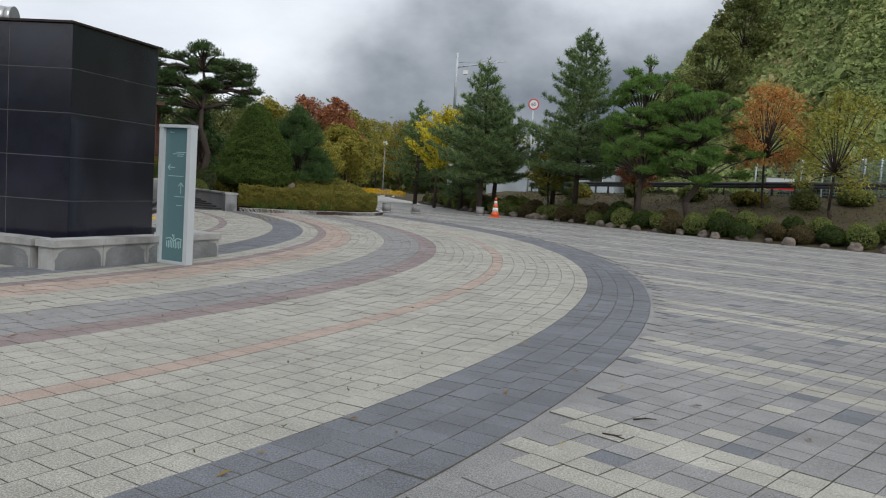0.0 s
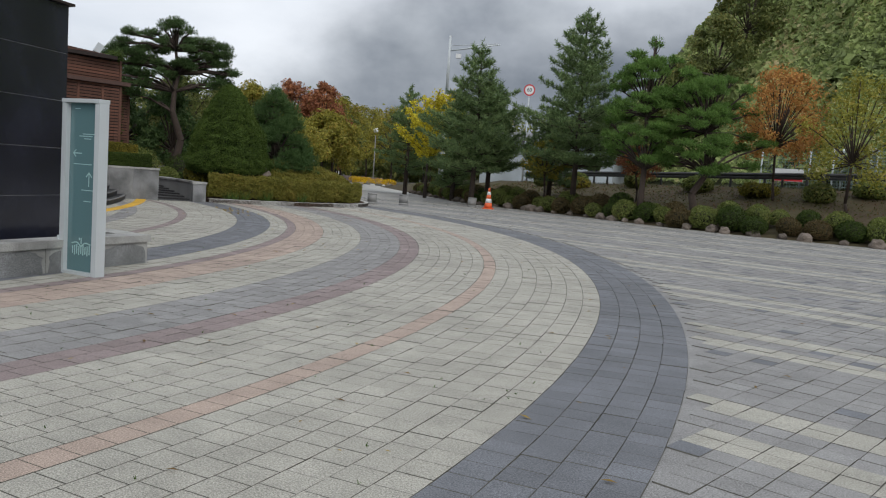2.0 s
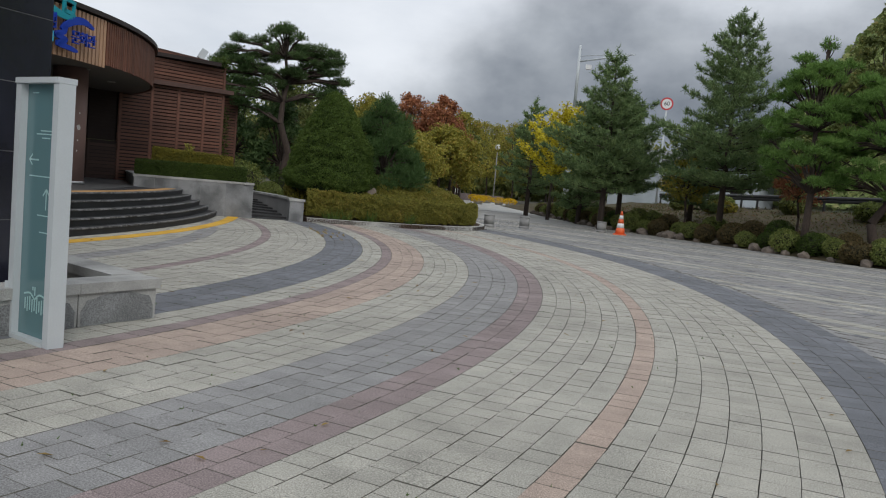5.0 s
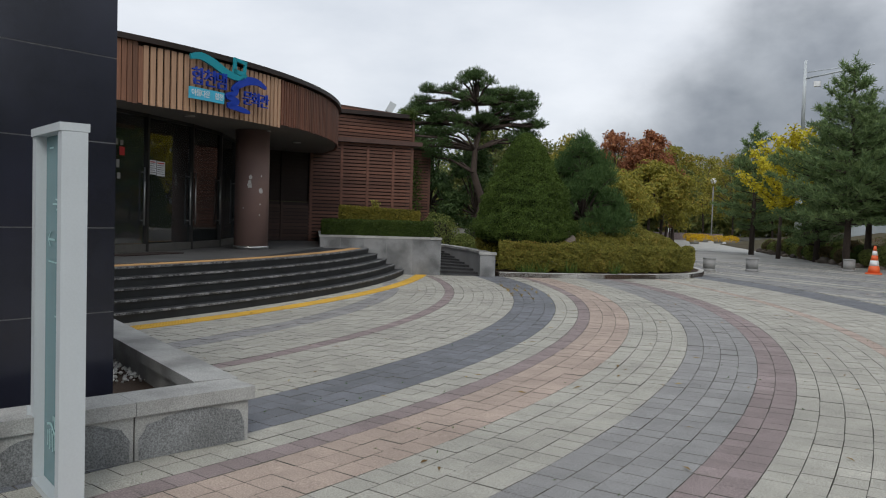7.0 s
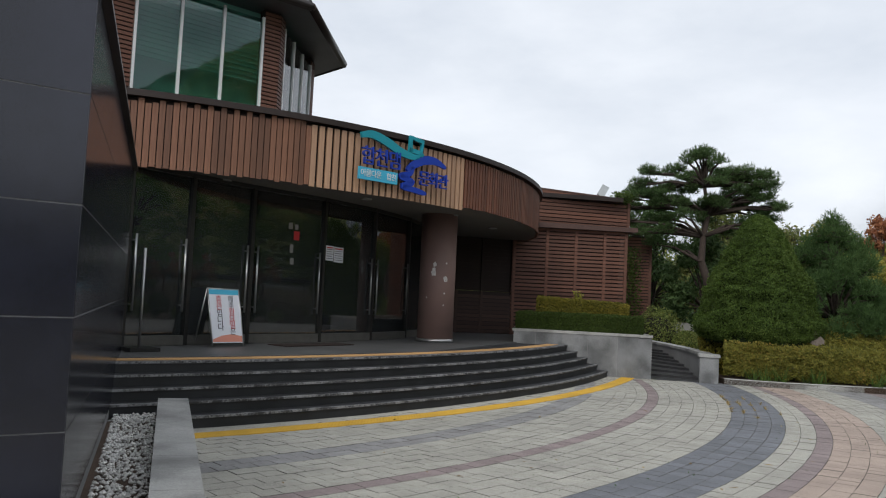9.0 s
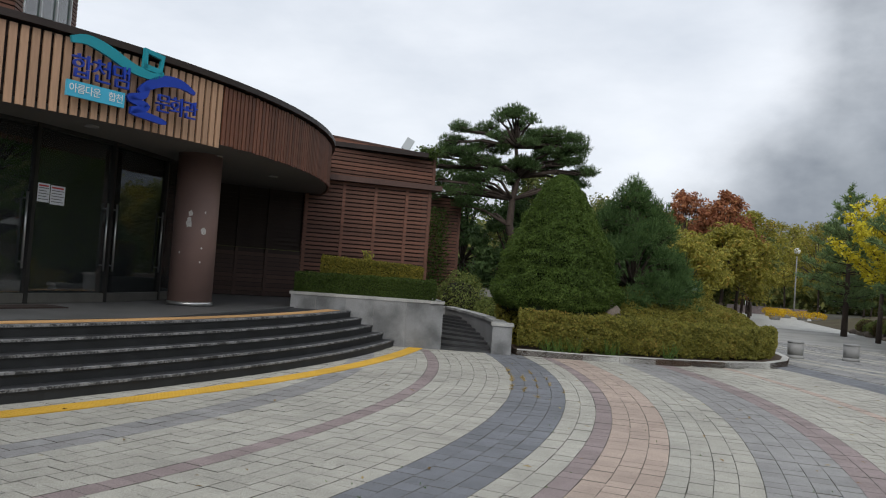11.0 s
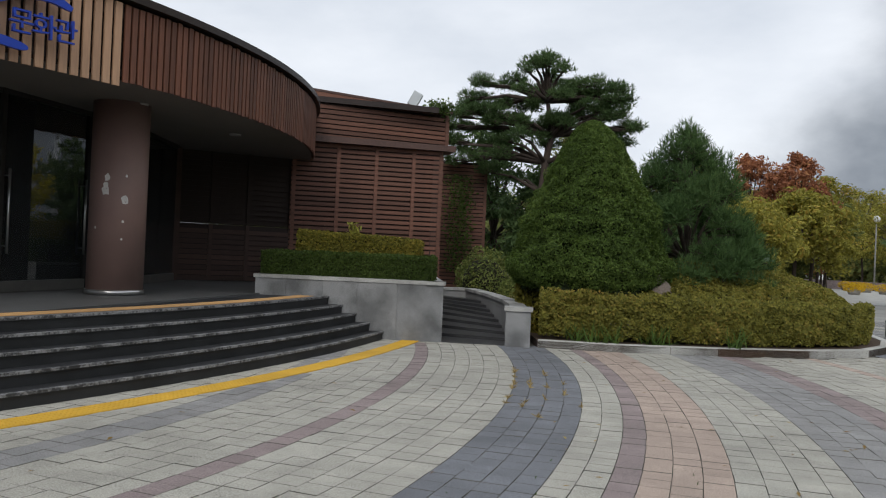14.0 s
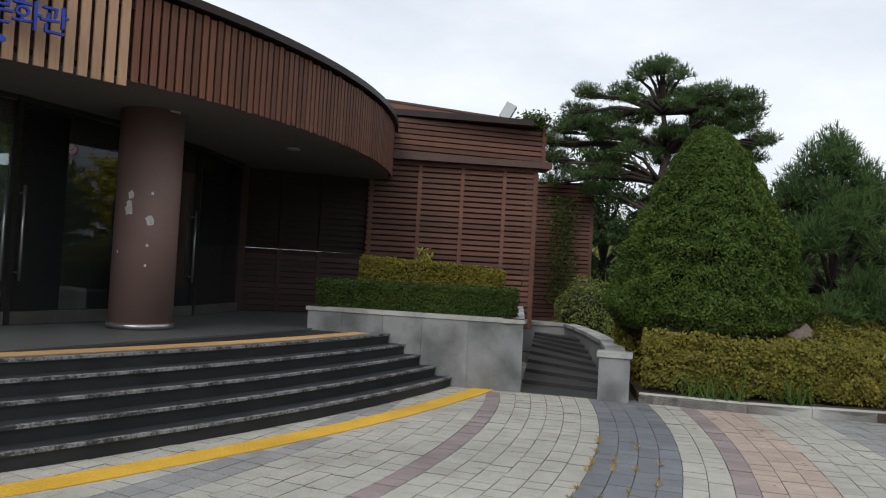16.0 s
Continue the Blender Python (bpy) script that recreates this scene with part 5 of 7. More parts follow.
# clipped box hedges on the planter
def box_hedge(name, p, q, depth, z0, h, leaf, n, size, label, droop=0.0):
    t = thing(name, frame_on(p, q, z0), label, "hedge")
    L = math.dist(p, q)
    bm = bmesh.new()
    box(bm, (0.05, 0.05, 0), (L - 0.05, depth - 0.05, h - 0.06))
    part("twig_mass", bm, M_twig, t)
    fcs = [((L, h), 0, 1.0), ((L, depth), 1, 0.8), ((depth, h), 2, 0.4), ((depth, h), 3, 0.4)]
    area = sum(u * v * w for (u, v), _, w in fcs)
    P, N = [], []
    for (u, v), k, w in fcs:
        m = int(n * u * v * w / area)
        a, b, o = rng.uniform(0, u, m), rng.uniform(0, v, m), rng.normal(0, 0.014, m)
        if k == 0:
            P.append(np.stack([a, o, b], 1)); N.append(np.tile([0, -1, 0.3], (m, 1)))
        elif k == 1:
            P.append(np.stack([a, b, h + o], 1)); N.append(np.tile([0, 0, 1], (m, 1)))
        else:
            P.append(np.stack([o + (0 if k == 2 else L), a, b], 1)); N.append(np.tile([-1 if k == 2 else 1, 0, 0.3], (m, 1)))
    P, N = np.concatenate(P), np.concatenate(N)
    wob = np.array([noise.noise(Vector(p * 4.0)) for p in P])
    P = P + np.stack([0 * wob, 0.03 * wob, 0.03 * wob - droop * P[:, 0] / L * (P[:, 2] > h * 0.5)], 1)
    leaves("foliage", P, N, size, leaf, t, 0.75, 0.8)
    return t


def on_planter(x, y):
    v = frame_on(Q0, Q1) @ Vector((x, y, 0))
    return (v.x, v.y)


box_hedge("box_hedge", on_planter(0.02, 0.22), on_planter(3.08, 0.22), 0.62, PT - 0.02, 0.42, L_hedge, 26000, 0.020, "dense dark green clipped box hedge on the planter")
box_hedge("upper_hedge", on_planter(0.45, 0.95), on_planter(2.72, 0.85), 0.7, PT - 0.02, 0.82, L_hedge2, 22000, 0.024, "taller clipped hedge with yellow-green top behind the box hedge", 0.10)
wp = thing("broadleaf_weed", pose(*on_planter(1.45, 1.2), PT + 0.75), "pale green young shoot above the hedge", "plant")
p, d = ball_points(60, 0.16, 0.14, 0.14, 0.6)
leaves("foliage", p + np.array([0, 0, 0.12]), d, 0.06, L_lime, wp, 0.5)


def shrub(name, x, y, z, rx, rz, leaf, label, n=5200, size=0.04, group=""):
    t = thing(name, pose(x, y, z), label, "shrub", group)
    p, d = ball_points(n, rx, rx, rz, 0.25)
    w = np.array([noise.noise(Vector(v * 2.6)) for v in p])[:, None]
    p = p * (1 + 0.16 * w) + np.array([0, 0, rz * 0.8])
    p[:, 2] = np.maximum(p[:, 2], 0.02)
    leaves("foliage", p, d + np.array([0, 0, 0.3]), size, leaf, t, 0.7, 0.8)
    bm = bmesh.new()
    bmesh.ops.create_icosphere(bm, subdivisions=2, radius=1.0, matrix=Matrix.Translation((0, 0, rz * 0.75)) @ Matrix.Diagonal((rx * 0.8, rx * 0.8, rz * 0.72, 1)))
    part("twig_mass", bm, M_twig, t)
    return t


shrub("yellowing_shrub", -11.05, 30.35, 0.12, 0.52, 0.72, L_hedge2, "rounded yellow-green shrub beside the curved wall")
shrub("yellowing_shrub", -10.4, 29.2, 0.12, 0.5, 0.70, L_hedge2, "rounded yellow-green shrub beside the curved wall")
shrub("dark_shrub", -10.1, 30.3, 0.12, 0.62, 0.6, L_bush, "dark brown-green shrub under the clipped cone tree")
shrub("dark_shrub", -15.0, 33.6, 0.12, 0.8, 0.9, L_bush, "dark rounded shrub by the far wooden wall")
shrub("dark_shrub", -13.6, 33.2, 0.12, 0.5, 0.5, L_bush, "dark rounded shrub by the far wooden wall")
shrub("dark_shrub", -14.0, 36.0, 0.12, 1.1, 0.85, L_hedge, "dark green shrub below the pine")
shrub("dark_shrub", -12.2, 34.6, 0.12, 0.9, 0.8, L_bush, "dark green shrub below the pine")

# sculpted pine behind the bed
rc = random.Random(31)
crown = []
for k in range(74):
    u = -2.75 + 5.5 * ((k * 0.618034) % 1.0)
    w = rc.uniform(-1.4, 1.4) * (1 - abs(u) / 3.6)
    dome = 7.30 - 0.19 * abs(u - 0.1) ** 2.0 - 0.22 * w * w + 0.22 * math.sin(3.1 * u + 1.0)
    depth = rc.choice((0.0, 0.1, 0.45, 0.9, 1.4, 1.9)) * (1 - abs(u) / 4.0)
    crown.append((u, w, dome - depth, rc.uniform(0.26, 0.44), rc.uniform(0.13, 0.22)))
for x, y, z in ((-2.3, 0.2, 4.9), (-1.9, -0.4, 4.6), (-2.6, 0.0, 4.5), (-1.5, 0.3, 4.3), (-1.1, -0.3, 4.7), (-0.7, 0.4, 4.1), (1.5, -0.2, 5.0), (2.1, 0.2, 5.3), (1.0, 0.4, 4.7)):
    crown.append((x, y, z, 0.42, 0.22))
for k in range(20):
    u = -1.6 + 4.2 * ((k * 0.618034 + 0.3) % 1.0)
    crown.append((u, rc.uniform(-1.0, 1.0), rc.uniform(5.0, 6.3) - 0.1 * u * u, rc.uniform(0.28, 0.45), rc.uniform(0.14, 0.22)))
pine("sculpted_pine", pose(-15.0, 36.0, -0.2, 0, 0, 30),
     [(0, 0, -0.2), (0.35, 0.1, 1.3), (0.55, 0.0, 2.4), (0.15, -0.1, 3.6), (0.2, 0.0, 4.5), (0.35, 0.1, 5.3), (0.2, 0, 6.3)],
     crown, L_pine, "sculpted red pine with bent trunk and flat dark green needle pads", r0=0.2, tufts=400, length=0.13, width=0.007)
# young pine right of the cone
pads = []
for k in range(58):
    f = k / 57
    a = k * 2.4
    rr = 1.45 * (1 - f) ** 0.55
    pads.append((rr * math.cos(a), rr * math.sin(a), 0.9 + 2.95 * f + 0.25 * math.sin(k * 1.7), 0.44 * (1 - 0.45 * f), 0.34))
pine("young_pine", pose(-8.75, 31.9, 0.1), [(0, 0, -0.1), (0.05, 0, 1.5), (0, 0.05, 3), (0, 0, 4.0)], pads, L_youngpine, "bushy young pine with long dark green needles", r0=0.1, tufts=620, length=0.15, per=8, width=0.006)
for k, (x, y, h, w, lf, lb) in enumerate(((-18.5, 38.5, 6.4, 4.2, L_pine, "dark evergreen tree behind the wooden wing"), (-17.2, 42.0, 6.6, 4.5, L_wood, "dark green broadleaf tree behind the pine"),
                                           (-14.0, 44.0, 4.6, 4.0, L_wood, "dark green broadleaf tree behind the pine"), (-15.8, 37.8, 4.8, 3.2, L_pine, "dark evergreen tree behind the wooden wing"),
                                           (-11.6, 40.5, 3.4, 3.6, L_pine, "low dark green tree behind the bed"), (-12.8, 48, 4.2, 4.6, L_gold, "tree with gold-green autumn leaves"))):
    broadleaf("background_tree", pose(x, y, 0), h, w, 0.7, lf, 7500, 0.09, lb, group="trees behind the bed", seed=20 + k, clumps=30)
for k, (x, y, h, w, lf, lb) in enumerate(((-17.8, 63, 8.3, 5.0, L_red, "maple with dull red autumn leaves"), (-15.2, 63, 8.3, 5.0, L_red, "maple with dull red autumn leaves"), (-19, 58, 7.4, 4.5, L_gold, "tree with gold-green autumn leaves"),
                                           (-13.6, 57, 5.3, 4.5, L_gold, "tree with golden autumn leaves"), (-13.6, 60, 5.6, 5.0, L_gold, "tree with golden autumn leaves"), (-17.2, 78, 8.6, 6.0, L_gold, "tree with golden autumn leaves"),
                                           (-6.6, 80, 8.0, 6.0, L_wood, "green tree beyond the far court"), (-21, 84, 9.0, 7.0, L_gold, "tree with golden autumn leaves"), (-27, 90, 9, 8, L_wood, "green tree beyond the far court"),
                                           (-14, 122, 10, 9, L_wood, "green tree beyond the far court"), (-24, 112, 10, 9, L_wood, "green tree beyond the far court"), (-5.8, 74, 7.5, 5.0, L_wood, "green tree beyond the far court"),
                                           (-32, 100, 10, 9, L_gold, "tree with golden autumn leaves"), (-24, 70, 8, 6, L_wood, "green tree beyond the far court"), (-9, 104, 10, 9, L_wood, "green tree beyond the far court"),
                                           (-15.5, 96, 9.4, 8.5, L_gold, "tree with golden autumn leaves"), (-11.6, 97, 9.0, 8.5, L_wood, "green tree beyond the far court"), (-19.2, 99, 9.6, 8.5, L_gold, "tree with golden autumn leaves"),
                                           (-8.2, 92, 8.6, 7.5, L_gold, "tree with golden autumn leaves"))):
    broadleaf("autumn_tree", pose(x, y, 0), h, w, 1.9, lf, 7000, 0.13, lb, group="autumn trees round the far court", seed=50 + k, clumps=34, trunk=0.12)

# k >= 150: unseen ring of wood, added to darken reflections in the glass
fw_c, fw_n = [], []
for k in range(330):
    a = radians(-52 + 78 * ((k * 0.618034) % 1.0)) if k < 150 else radians(60 + 225 * ((k * 0.618034) % 1.0))
    dist = 112 + 26 * ((k * 0.7548) % 1.0) if k < 150 else 62 + 25 * ((k * 0.7548) % 1.0)
    h = 6.0 + 5.5 * ((k * 0.5698) % 1.0)
    c = np.array([dist * math.sin(a), dist * math.cos(a) + 10, h * 0.55])
    p, d = ball_points(760, 4.8, 4.8, h * 0.62, 0.6)
    fw_c.append(p * (1 + 0.05 * rng.normal(size=(760, 1))) + c)
    fw_n.append(d + np.array([0, -0.4, 0.4]))
fw_c = np.concatenate(fw_c)
fw_c[:, 2] = np.maximum(fw_c[:, 2], 0.1)
far_wood = leaves("far_wood", fw_c, np.concatenate(fw_n), 0.42, L_wood, None, 0.8, 0.7)
tagged(far_wood, "dense green and gold wood closing the view beyond the court, plus an unseen added ring", "wood", kind="stuff")
for k, (x, y, h, w, lf) in enumerate(((-13.8, 52, 4.6, 4.4, L_gold), (-16.5, 56, 5.4, 5.0, L_gold), (-20, 66, 7, 6, L_gold), (-14.8, 66, 6.2, 5.2, L_gold), (-15.2, 61, 5.2, 4.5, L_wood), (-17.2, 70, 7.4, 6, L_red), (-15.8, 72, 6.6, 5.5, L_wood),
                                      (-22, 60, 7.4, 5.6, L_wood), (-21, 50, 6.5, 5, L_wood), (-19, 84, 7.5, 6.5, L_gold), (-25, 96, 9, 8, L_gold))):
    broadleaf("autumn_tree", pose(x, y, 0), h, w, 0.9, lf, 7000, 0.13, "tree with mixed green and gold autumn leaves", group="autumn trees round the far court", seed=150 + k, clumps=34, trunk=0.12)


def at_bank(x, y):
    return pose(x, y, float(bank_z(x, y)) + 0.0)


def ginkgo(name, m, height, lean, leaf, label, seed=3):
    """A young ginkgo: steep straight limbs fanning up, leaves packed along each limb."""
    r = random.Random(seed)
    t = thing(name, m, label, "tree")
    bm = bmesh.new()
    limb(bm, [Vector((0, 0, -0.1)), Vector((0.05, 0, 2.2)), Vector((lean * 0.5, 0, height * 0.95))], 0.12, 0.03, 8)
    cs = []
    for k in range(30):
        a, f = k * 2.39996, (k + 0.5) / 30
        s = Vector((lean * 0.5 * f, 0, 2.0 + (height - 3.0) * f))
        L = (2.5 * (1 - f) ** 0.7 + 0.5) * r.uniform(0.75, 1.15)
        e = s + Vector((math.cos(a) * L * 0.85 + lean * 0.3, math.sin(a) * L * 0.85, L * (0.55 + 0.3 * f)))
        limb(bm, [s, s.lerp(e, 0.5) + Vector((0, 0, -0.05)), e], 0.03, 0.008, 5)
        n = int(120 * L)
        g = rng.uniform(0.15, 1.03, (n, 1))
        cs.append(np.array(s) * (1 - g) + np.array(e) * g + rng.normal(size=(n, 3)) * 0.13)
    part("trunk", bm, M_bark, t)
    c = np.concatenate(cs)
    leaves("crown", c, np.tile([0, -0.3, 0.8], (len(c), 1)), 0.09, leaf, t, 0.9, 0.8)
    return t


ginkgo("ginkgo", at_bank(-5.3, 51.0), 7.0, 1.0, L_yellow, "ginkgo with bright yellow autumn leaves on steep limbs")
layered_conifer("tall_conifer", at_bank(-7.2, 55.0), 7.0, 4.6, 1.6, L_spruce, "blue-green conifer with long needles on the bank", 4, 11)
layered_conifer("tall_conifer", at_bank(-3.4, 49.0), 5.8, 4.2, 1.0, L_spruce, "blue-green conifer with long needles on the bank", 9, 10)
layered_conifer("tall_conifer", at_bank(-1.9, 44.2), 8.2, 5.4, 2.0, L_spruce, "tall blue-green conifer with layered branches on the bank", 1, 17, 38)
layered_conifer("tall_conifer", at_bank(-1.2, 46.0), 6.6, 4.8, 1.9, L_spruce, "blue-green conifer with long needles on the bank", 6, 13)
layered_conifer("tall_conifer", at_bank(3.3, 42.2), 9.5, 6.0, 2.1, L_spruce, "tall blue-green conifer with layered branches on the bank", 2, 18, 40)
layered_conifer("tall_conifer", at_bank(2.2, 46.0), 5.0, 3.6, 1.0, L_spruce, "blue-green conifer with long needles on the bank", 12, 9)
rp = []
for k in range(66):
    a = k * 2.39996
    f = (k + 0.5) / 66
    rr = 2.7 * math.sqrt(max(0.05, 1 - abs(f - 0.3) * 1.25)) * (0.25 + 0.75 * ((k * 0.618) % 1))
    rp.append((rr * math.cos(a), rr * math.sin(a), 2.6 + 4.5 * f + 0.2 * math.sin(k * 2.1), 0.30 + 0.22 * ((k * 0.37) % 1), 0.17))
rp.append((0.1, 0, 7.6, 0.30, 0.24))
pine("red_pine", at_bank(6.0, 37.6), [(0, 0, -0.2), (0.05, 0, 2.2), (-0.05, 0, 4.5), (0.05, 0, 7.8)], rp, L_pinelight, "red pine with spreading bright green needle pads on the bank", "red pines", r0=0.15, tufts=300, length=0.16, per=8)
rp2 = [(x * 1.05, y * 1.05, z * 0.90 - 0.4, s, h) for x, y, z, s, h in rp[:-1]]
pine("red_pine", at_bank(8.3, 37.0), [(0, 0, -0.2), (-0.25, 0, 1.0), (0.3, 0, 1.9), (0.1, 0, 3.6), (0.2, 0, 6.0)], rp2, L_pinelight, "red pine with crooked trunk and spreading needle pads", "red pines", r0=0.18, tufts=300, length=0.16, per=8)
broadleaf("maple", at_bank(11.9, 38.6), 6.0, 5.4, 1.4, L_orange, 6500, 0.08, "young maple with orange autumn leaves", seed=8, clumps=60, trunk=0.07)
broadleaf("weeping_tree", at_bank(14.0, 35.8), 5.8, 5.4, 0.6, L_lime, 5200, 0.075, "thin half-bare tree with yellow-green leaves", seed=9, clumps=34, trunk=0.08)
broadleaf("sapling", at_bank(1.9, 43.2), 3.6, 2.8, 1.3, L_gold, 2600, 0.07, "small thin-stemmed tree with browning leaves", seed=13, clumps=14, trunk=0.07)
broadleaf("sapling", at_bank(6.2, 40.5), 3.2, 2.6, 1.4, L_red, 2000, 0.07, "small shrub-like tree with red-brown leaves", seed=14, clumps=12, trunk=0.06)
for k in range(9):
    p, h = row_point(26 + 3.9 * k + rng.uniform(-0.5, 0.5), 6.9 + rng.uniform(-0.8, 0.5))
    shrub("verge_shrub", p.x, p.y, float(bank_z(p.x, p.y)), 0.6 + 0.35 * ((k * 0.37) % 1), 0.35 + 0.2 * ((k * 0.61) % 1), (L_wood, L_bush, L_hedge2)[k % 3], "scrubby mixed shrub along the guard rail", 1500, 0.075, "shrubs along the guard rail")
for k, (x, y, h) in enumerate(((12.5, 66, 7.5), (15, 68, 8), (10, 67, 6.5), (18, 71, 8), (7, 68, 6), (22, 76, 8))):
    z = hill_z(x, y, float(row_side(np.array(x), np.array(y))), 0)
    broadleaf("hill_tree", pose(x, y, z), h, 6.5, 1.0, L_wood, 5200, 0.17, "dark green tree on the vine-covered hill", group="trees on the hill", seed=80 + k, clumps=28)

bk_x, bk_y = rng.uniform(-12, 26, 90000), rng.uniform(26, 62, 90000)
sd = row_side(bk_x, bk_y)
ok = (sd > 2.2) & (sd < 8.1) & (rng.uniform(size=len(sd)) < 0.7)
bk_x, bk_y = bk_x[ok], bk_y[ok]
bk = np.stack([bk_x, bk_y, bank_z(bk_x, bk_y) + rng.uniform(0.02, 0.09, len(bk_x))], 1)
h1 = len(bk) * 2 // 3
litter = leaves("bank_grass", bk[:h1], np.tile([-0.3, -0.4, 0.6], (h1, 1)), 0.075, L_bankgrass, None, 0.35, 0.9)
tagged(litter, "rough grass and low weeds on the bank", "grass", kind="stuff")
litter = leaves("leaf_litter", bk[h1:], np.tile([-0.1, -0.2, 1.0], (len(bk) - h1, 1)), 0.06, L_litter, None, 0.6, 0.4)
tagged(litter, "brown fallen leaves over the bank", "leaves", kind="stuff")

# row of clipped ball bushes with rocks
variants = []
for k, (lf, lb) in enumerate(((L_bush, "clipped dull green ball-shaped bush in a row"), (L_hedge, "clipped bright green ball-shaped bush in a row"), (L_bushred, "clipped ball-shaped bush with reddish brown leaves"), (L_bush, "clipped dull green ball-shaped bush in a row"))):
    variants.append(shrub("ball_bush", 0, 0, -50, 0.5, 0.42, lf, lb, 3000, 0.036, "row of ball bushes"))
first = [True] * 4
rb2 = random.Random(5)
for row, (s0, gap, zo) in enumerate(((0.35, 1.02, 0.05), (1.25, 1.15, 0.15))):
    dd = 17.0 + row * 0.5
    while dd < 76:
        p, h = row_point(dd, s0 + rb2.uniform(-0.2, 0.25))
        k = rb2.choice((0, 0, 1, 2, 2, 3))
        sc = rb2.uniform(0.78, 1.25)
        m = pose(p.x, p.y, float(bank_z(p.x, p.y)) + zo - 0.03, 0, 0, rb2.uniform(0, 360)) @ Matrix.Diagonal((sc, sc, sc * rb2.uniform(0.85, 1.1), 1))
        if first[k]:
            variants[k].matrix_basis = m
            first[k] = False
        else:
            ob = copy_thing(variants[k], Matrix.Identity(4))
            ob.matrix_basis = m
        dd += gap * rb2.uniform(0.85, 1.25)
rocks = []
for k in range(3):
    bm = bmesh.new()
    bmesh.ops.create_icosphere(bm, subdivisions=3, radius=1.0)
    for v in bm.verts:
        nn = 1 + 0.35 * noise.noise(v.co * 1.3 + Vector((k * 5, 0, 0))) + 0.12 * noise.noise(v.co * 4)
        v.co = Vector((v.co.x * 0.26 * nn, v.co.y * 0.2 * nn, v.co.z * 0.19 * nn))
    rocks.append(mesh_of("garden_rock", bm, M_rock))
dd = 17.0
while dd < 78:
    p, h = row_point(dd, -0.05 + rb2.uniform(-0.12, 0.2))
    ob = new("garden_rock", rocks[rb2.randrange(3)])
    sc = rb2.uniform(0.6, 1.25)
    ob.matrix_basis = pose(p.x, p.y, 0.08 * sc, rb2.uniform(-20, 20), 0, rb2.uniform(0, 360)) @ Matrix.Diagonal((sc, sc, sc, 1))
    tagged(ob, "rounded brown-grey rock edging the bush row", "rock", "rocks edging the bush row")
    dd += rb2.uniform(0.55, 1.3)


# --- small things ---
def text_mesh(name, body, size, mat, m, parent, depth=0.012, label=""):
    cu = bpy.data.curves.new(name, "FONT")
    cu.body, cu.size, cu.extrude, cu.align_x, cu.align_y = body, size, depth / 2, "CENTER", "CENTER"
    tmp = bpy.data.objects.new(name, cu)
    scene.collection.objects.link(tmp)
    bpy.context.view_layer.update()
    me = bpy.data.meshes.new_from_object(tmp.evaluated_get(bpy.context.evaluated_depsgraph_get()))
    bpy.data.objects.remove(tmp)
    me.materials.clear()
    me.materials.append(mat)
    ob = new(name, me)
    ob.parent = parent
    ob.matrix_basis = m
    return tagged(ob, label)


UP = pose(0, 0, 0, 90, 0, 0)


def ribbon(pts, widths, depth):
    """A flat ribbon in the x-z plane through points, with thickness along y."""
    bm = bmesh.new()
    n = len(pts)
    rows = []
    for i in range(n):
        a, b = Vector(pts[max(i - 1, 0)]), Vector(pts[min(i + 1, n - 1)])
        d = (b - a).normalized()
        nn = Vector((-d.y, d.x)) * widths[i] / 2
        p = Vector(pts[i])
        rows.append([bm.verts.new((q.x, y, q.y)) for q, y in ((p + nn, 0), (p - nn, 0), (p - nn, -depth), (p + nn, -depth))])
    for i in range(n - 1):
        for k in range(4):
            bm.faces.new((rows[i][k], rows[i + 1][k], rows[i + 1][(k + 1) % 4], rows[i][(k + 1) % 4]))
    bm.faces.new(rows[0])
    bm.faces.new(rows[-1][::-1])
    return bm


def smooth_path(keys, n):
    out = []
    for i in range(n + 1):
        t = i / n * (len(keys) - 1)
        k = min(int(t), len(keys) - 2)
        f = t - k
        p0, p1, p2, p3 = (Vector(keys[max(0, min(len(keys) - 1, k + j))]) for j in (-1, 0, 1, 2))
        out.append(tuple(0.5 * ((2 * p1) + (p2 - p0) * f + (2 * p0 - 5 * p1 + 4 * p2 - p3) * f * f + (3 * p1 - p0 - 3 * p2 + p3) * f ** 3)))
    return out


# entrance sign on the fascia; local x along the fascia, z up
sa = 1.35
sp = fascia_at(sa, FR + 0.10, FZ0)
esign = thing("entrance_sign", pose(*sp, 0, 0, 90 + sa), "blue and teal raised lettering with wave shapes on the wooden fascia", "sign")
K = 0.0142


def sg(px, py):
    return ((px - 718) * K, 0.10 + (338 - py) * K * 0.70)


pts = smooth_path([sg(645, 250), sg(662, 245), sg(685, 252), sg(710, 265), sg(735, 270), sg(750, 262)], 30)
part("wave", ribbon(pts, [0.05 + 0.11 * math.sin(math.pi * min(1, 0.12 + i / 34)) for i in range(31)], 0.05), M_teal, esign, "teal wave")
pts = [sg(727, 262), sg(727, 234), sg(748, 238), sg(746, 260), sg(724, 258)]
part("box_stroke", ribbon(pts, [0.09] * 5, 0.05), M_teal, esign, "teal box-shaped stroke")
pts = smooth_path([sg(792, 279), sg(772, 270), sg(750, 273), sg(732, 286), sg(722, 297)], 20)
part("swoosh", ribbon(pts, [0.05 + 0.12 * math.sin(math.pi * i / 20) for i in range(21)], 0.05), M_blue, esign, "blue wave")
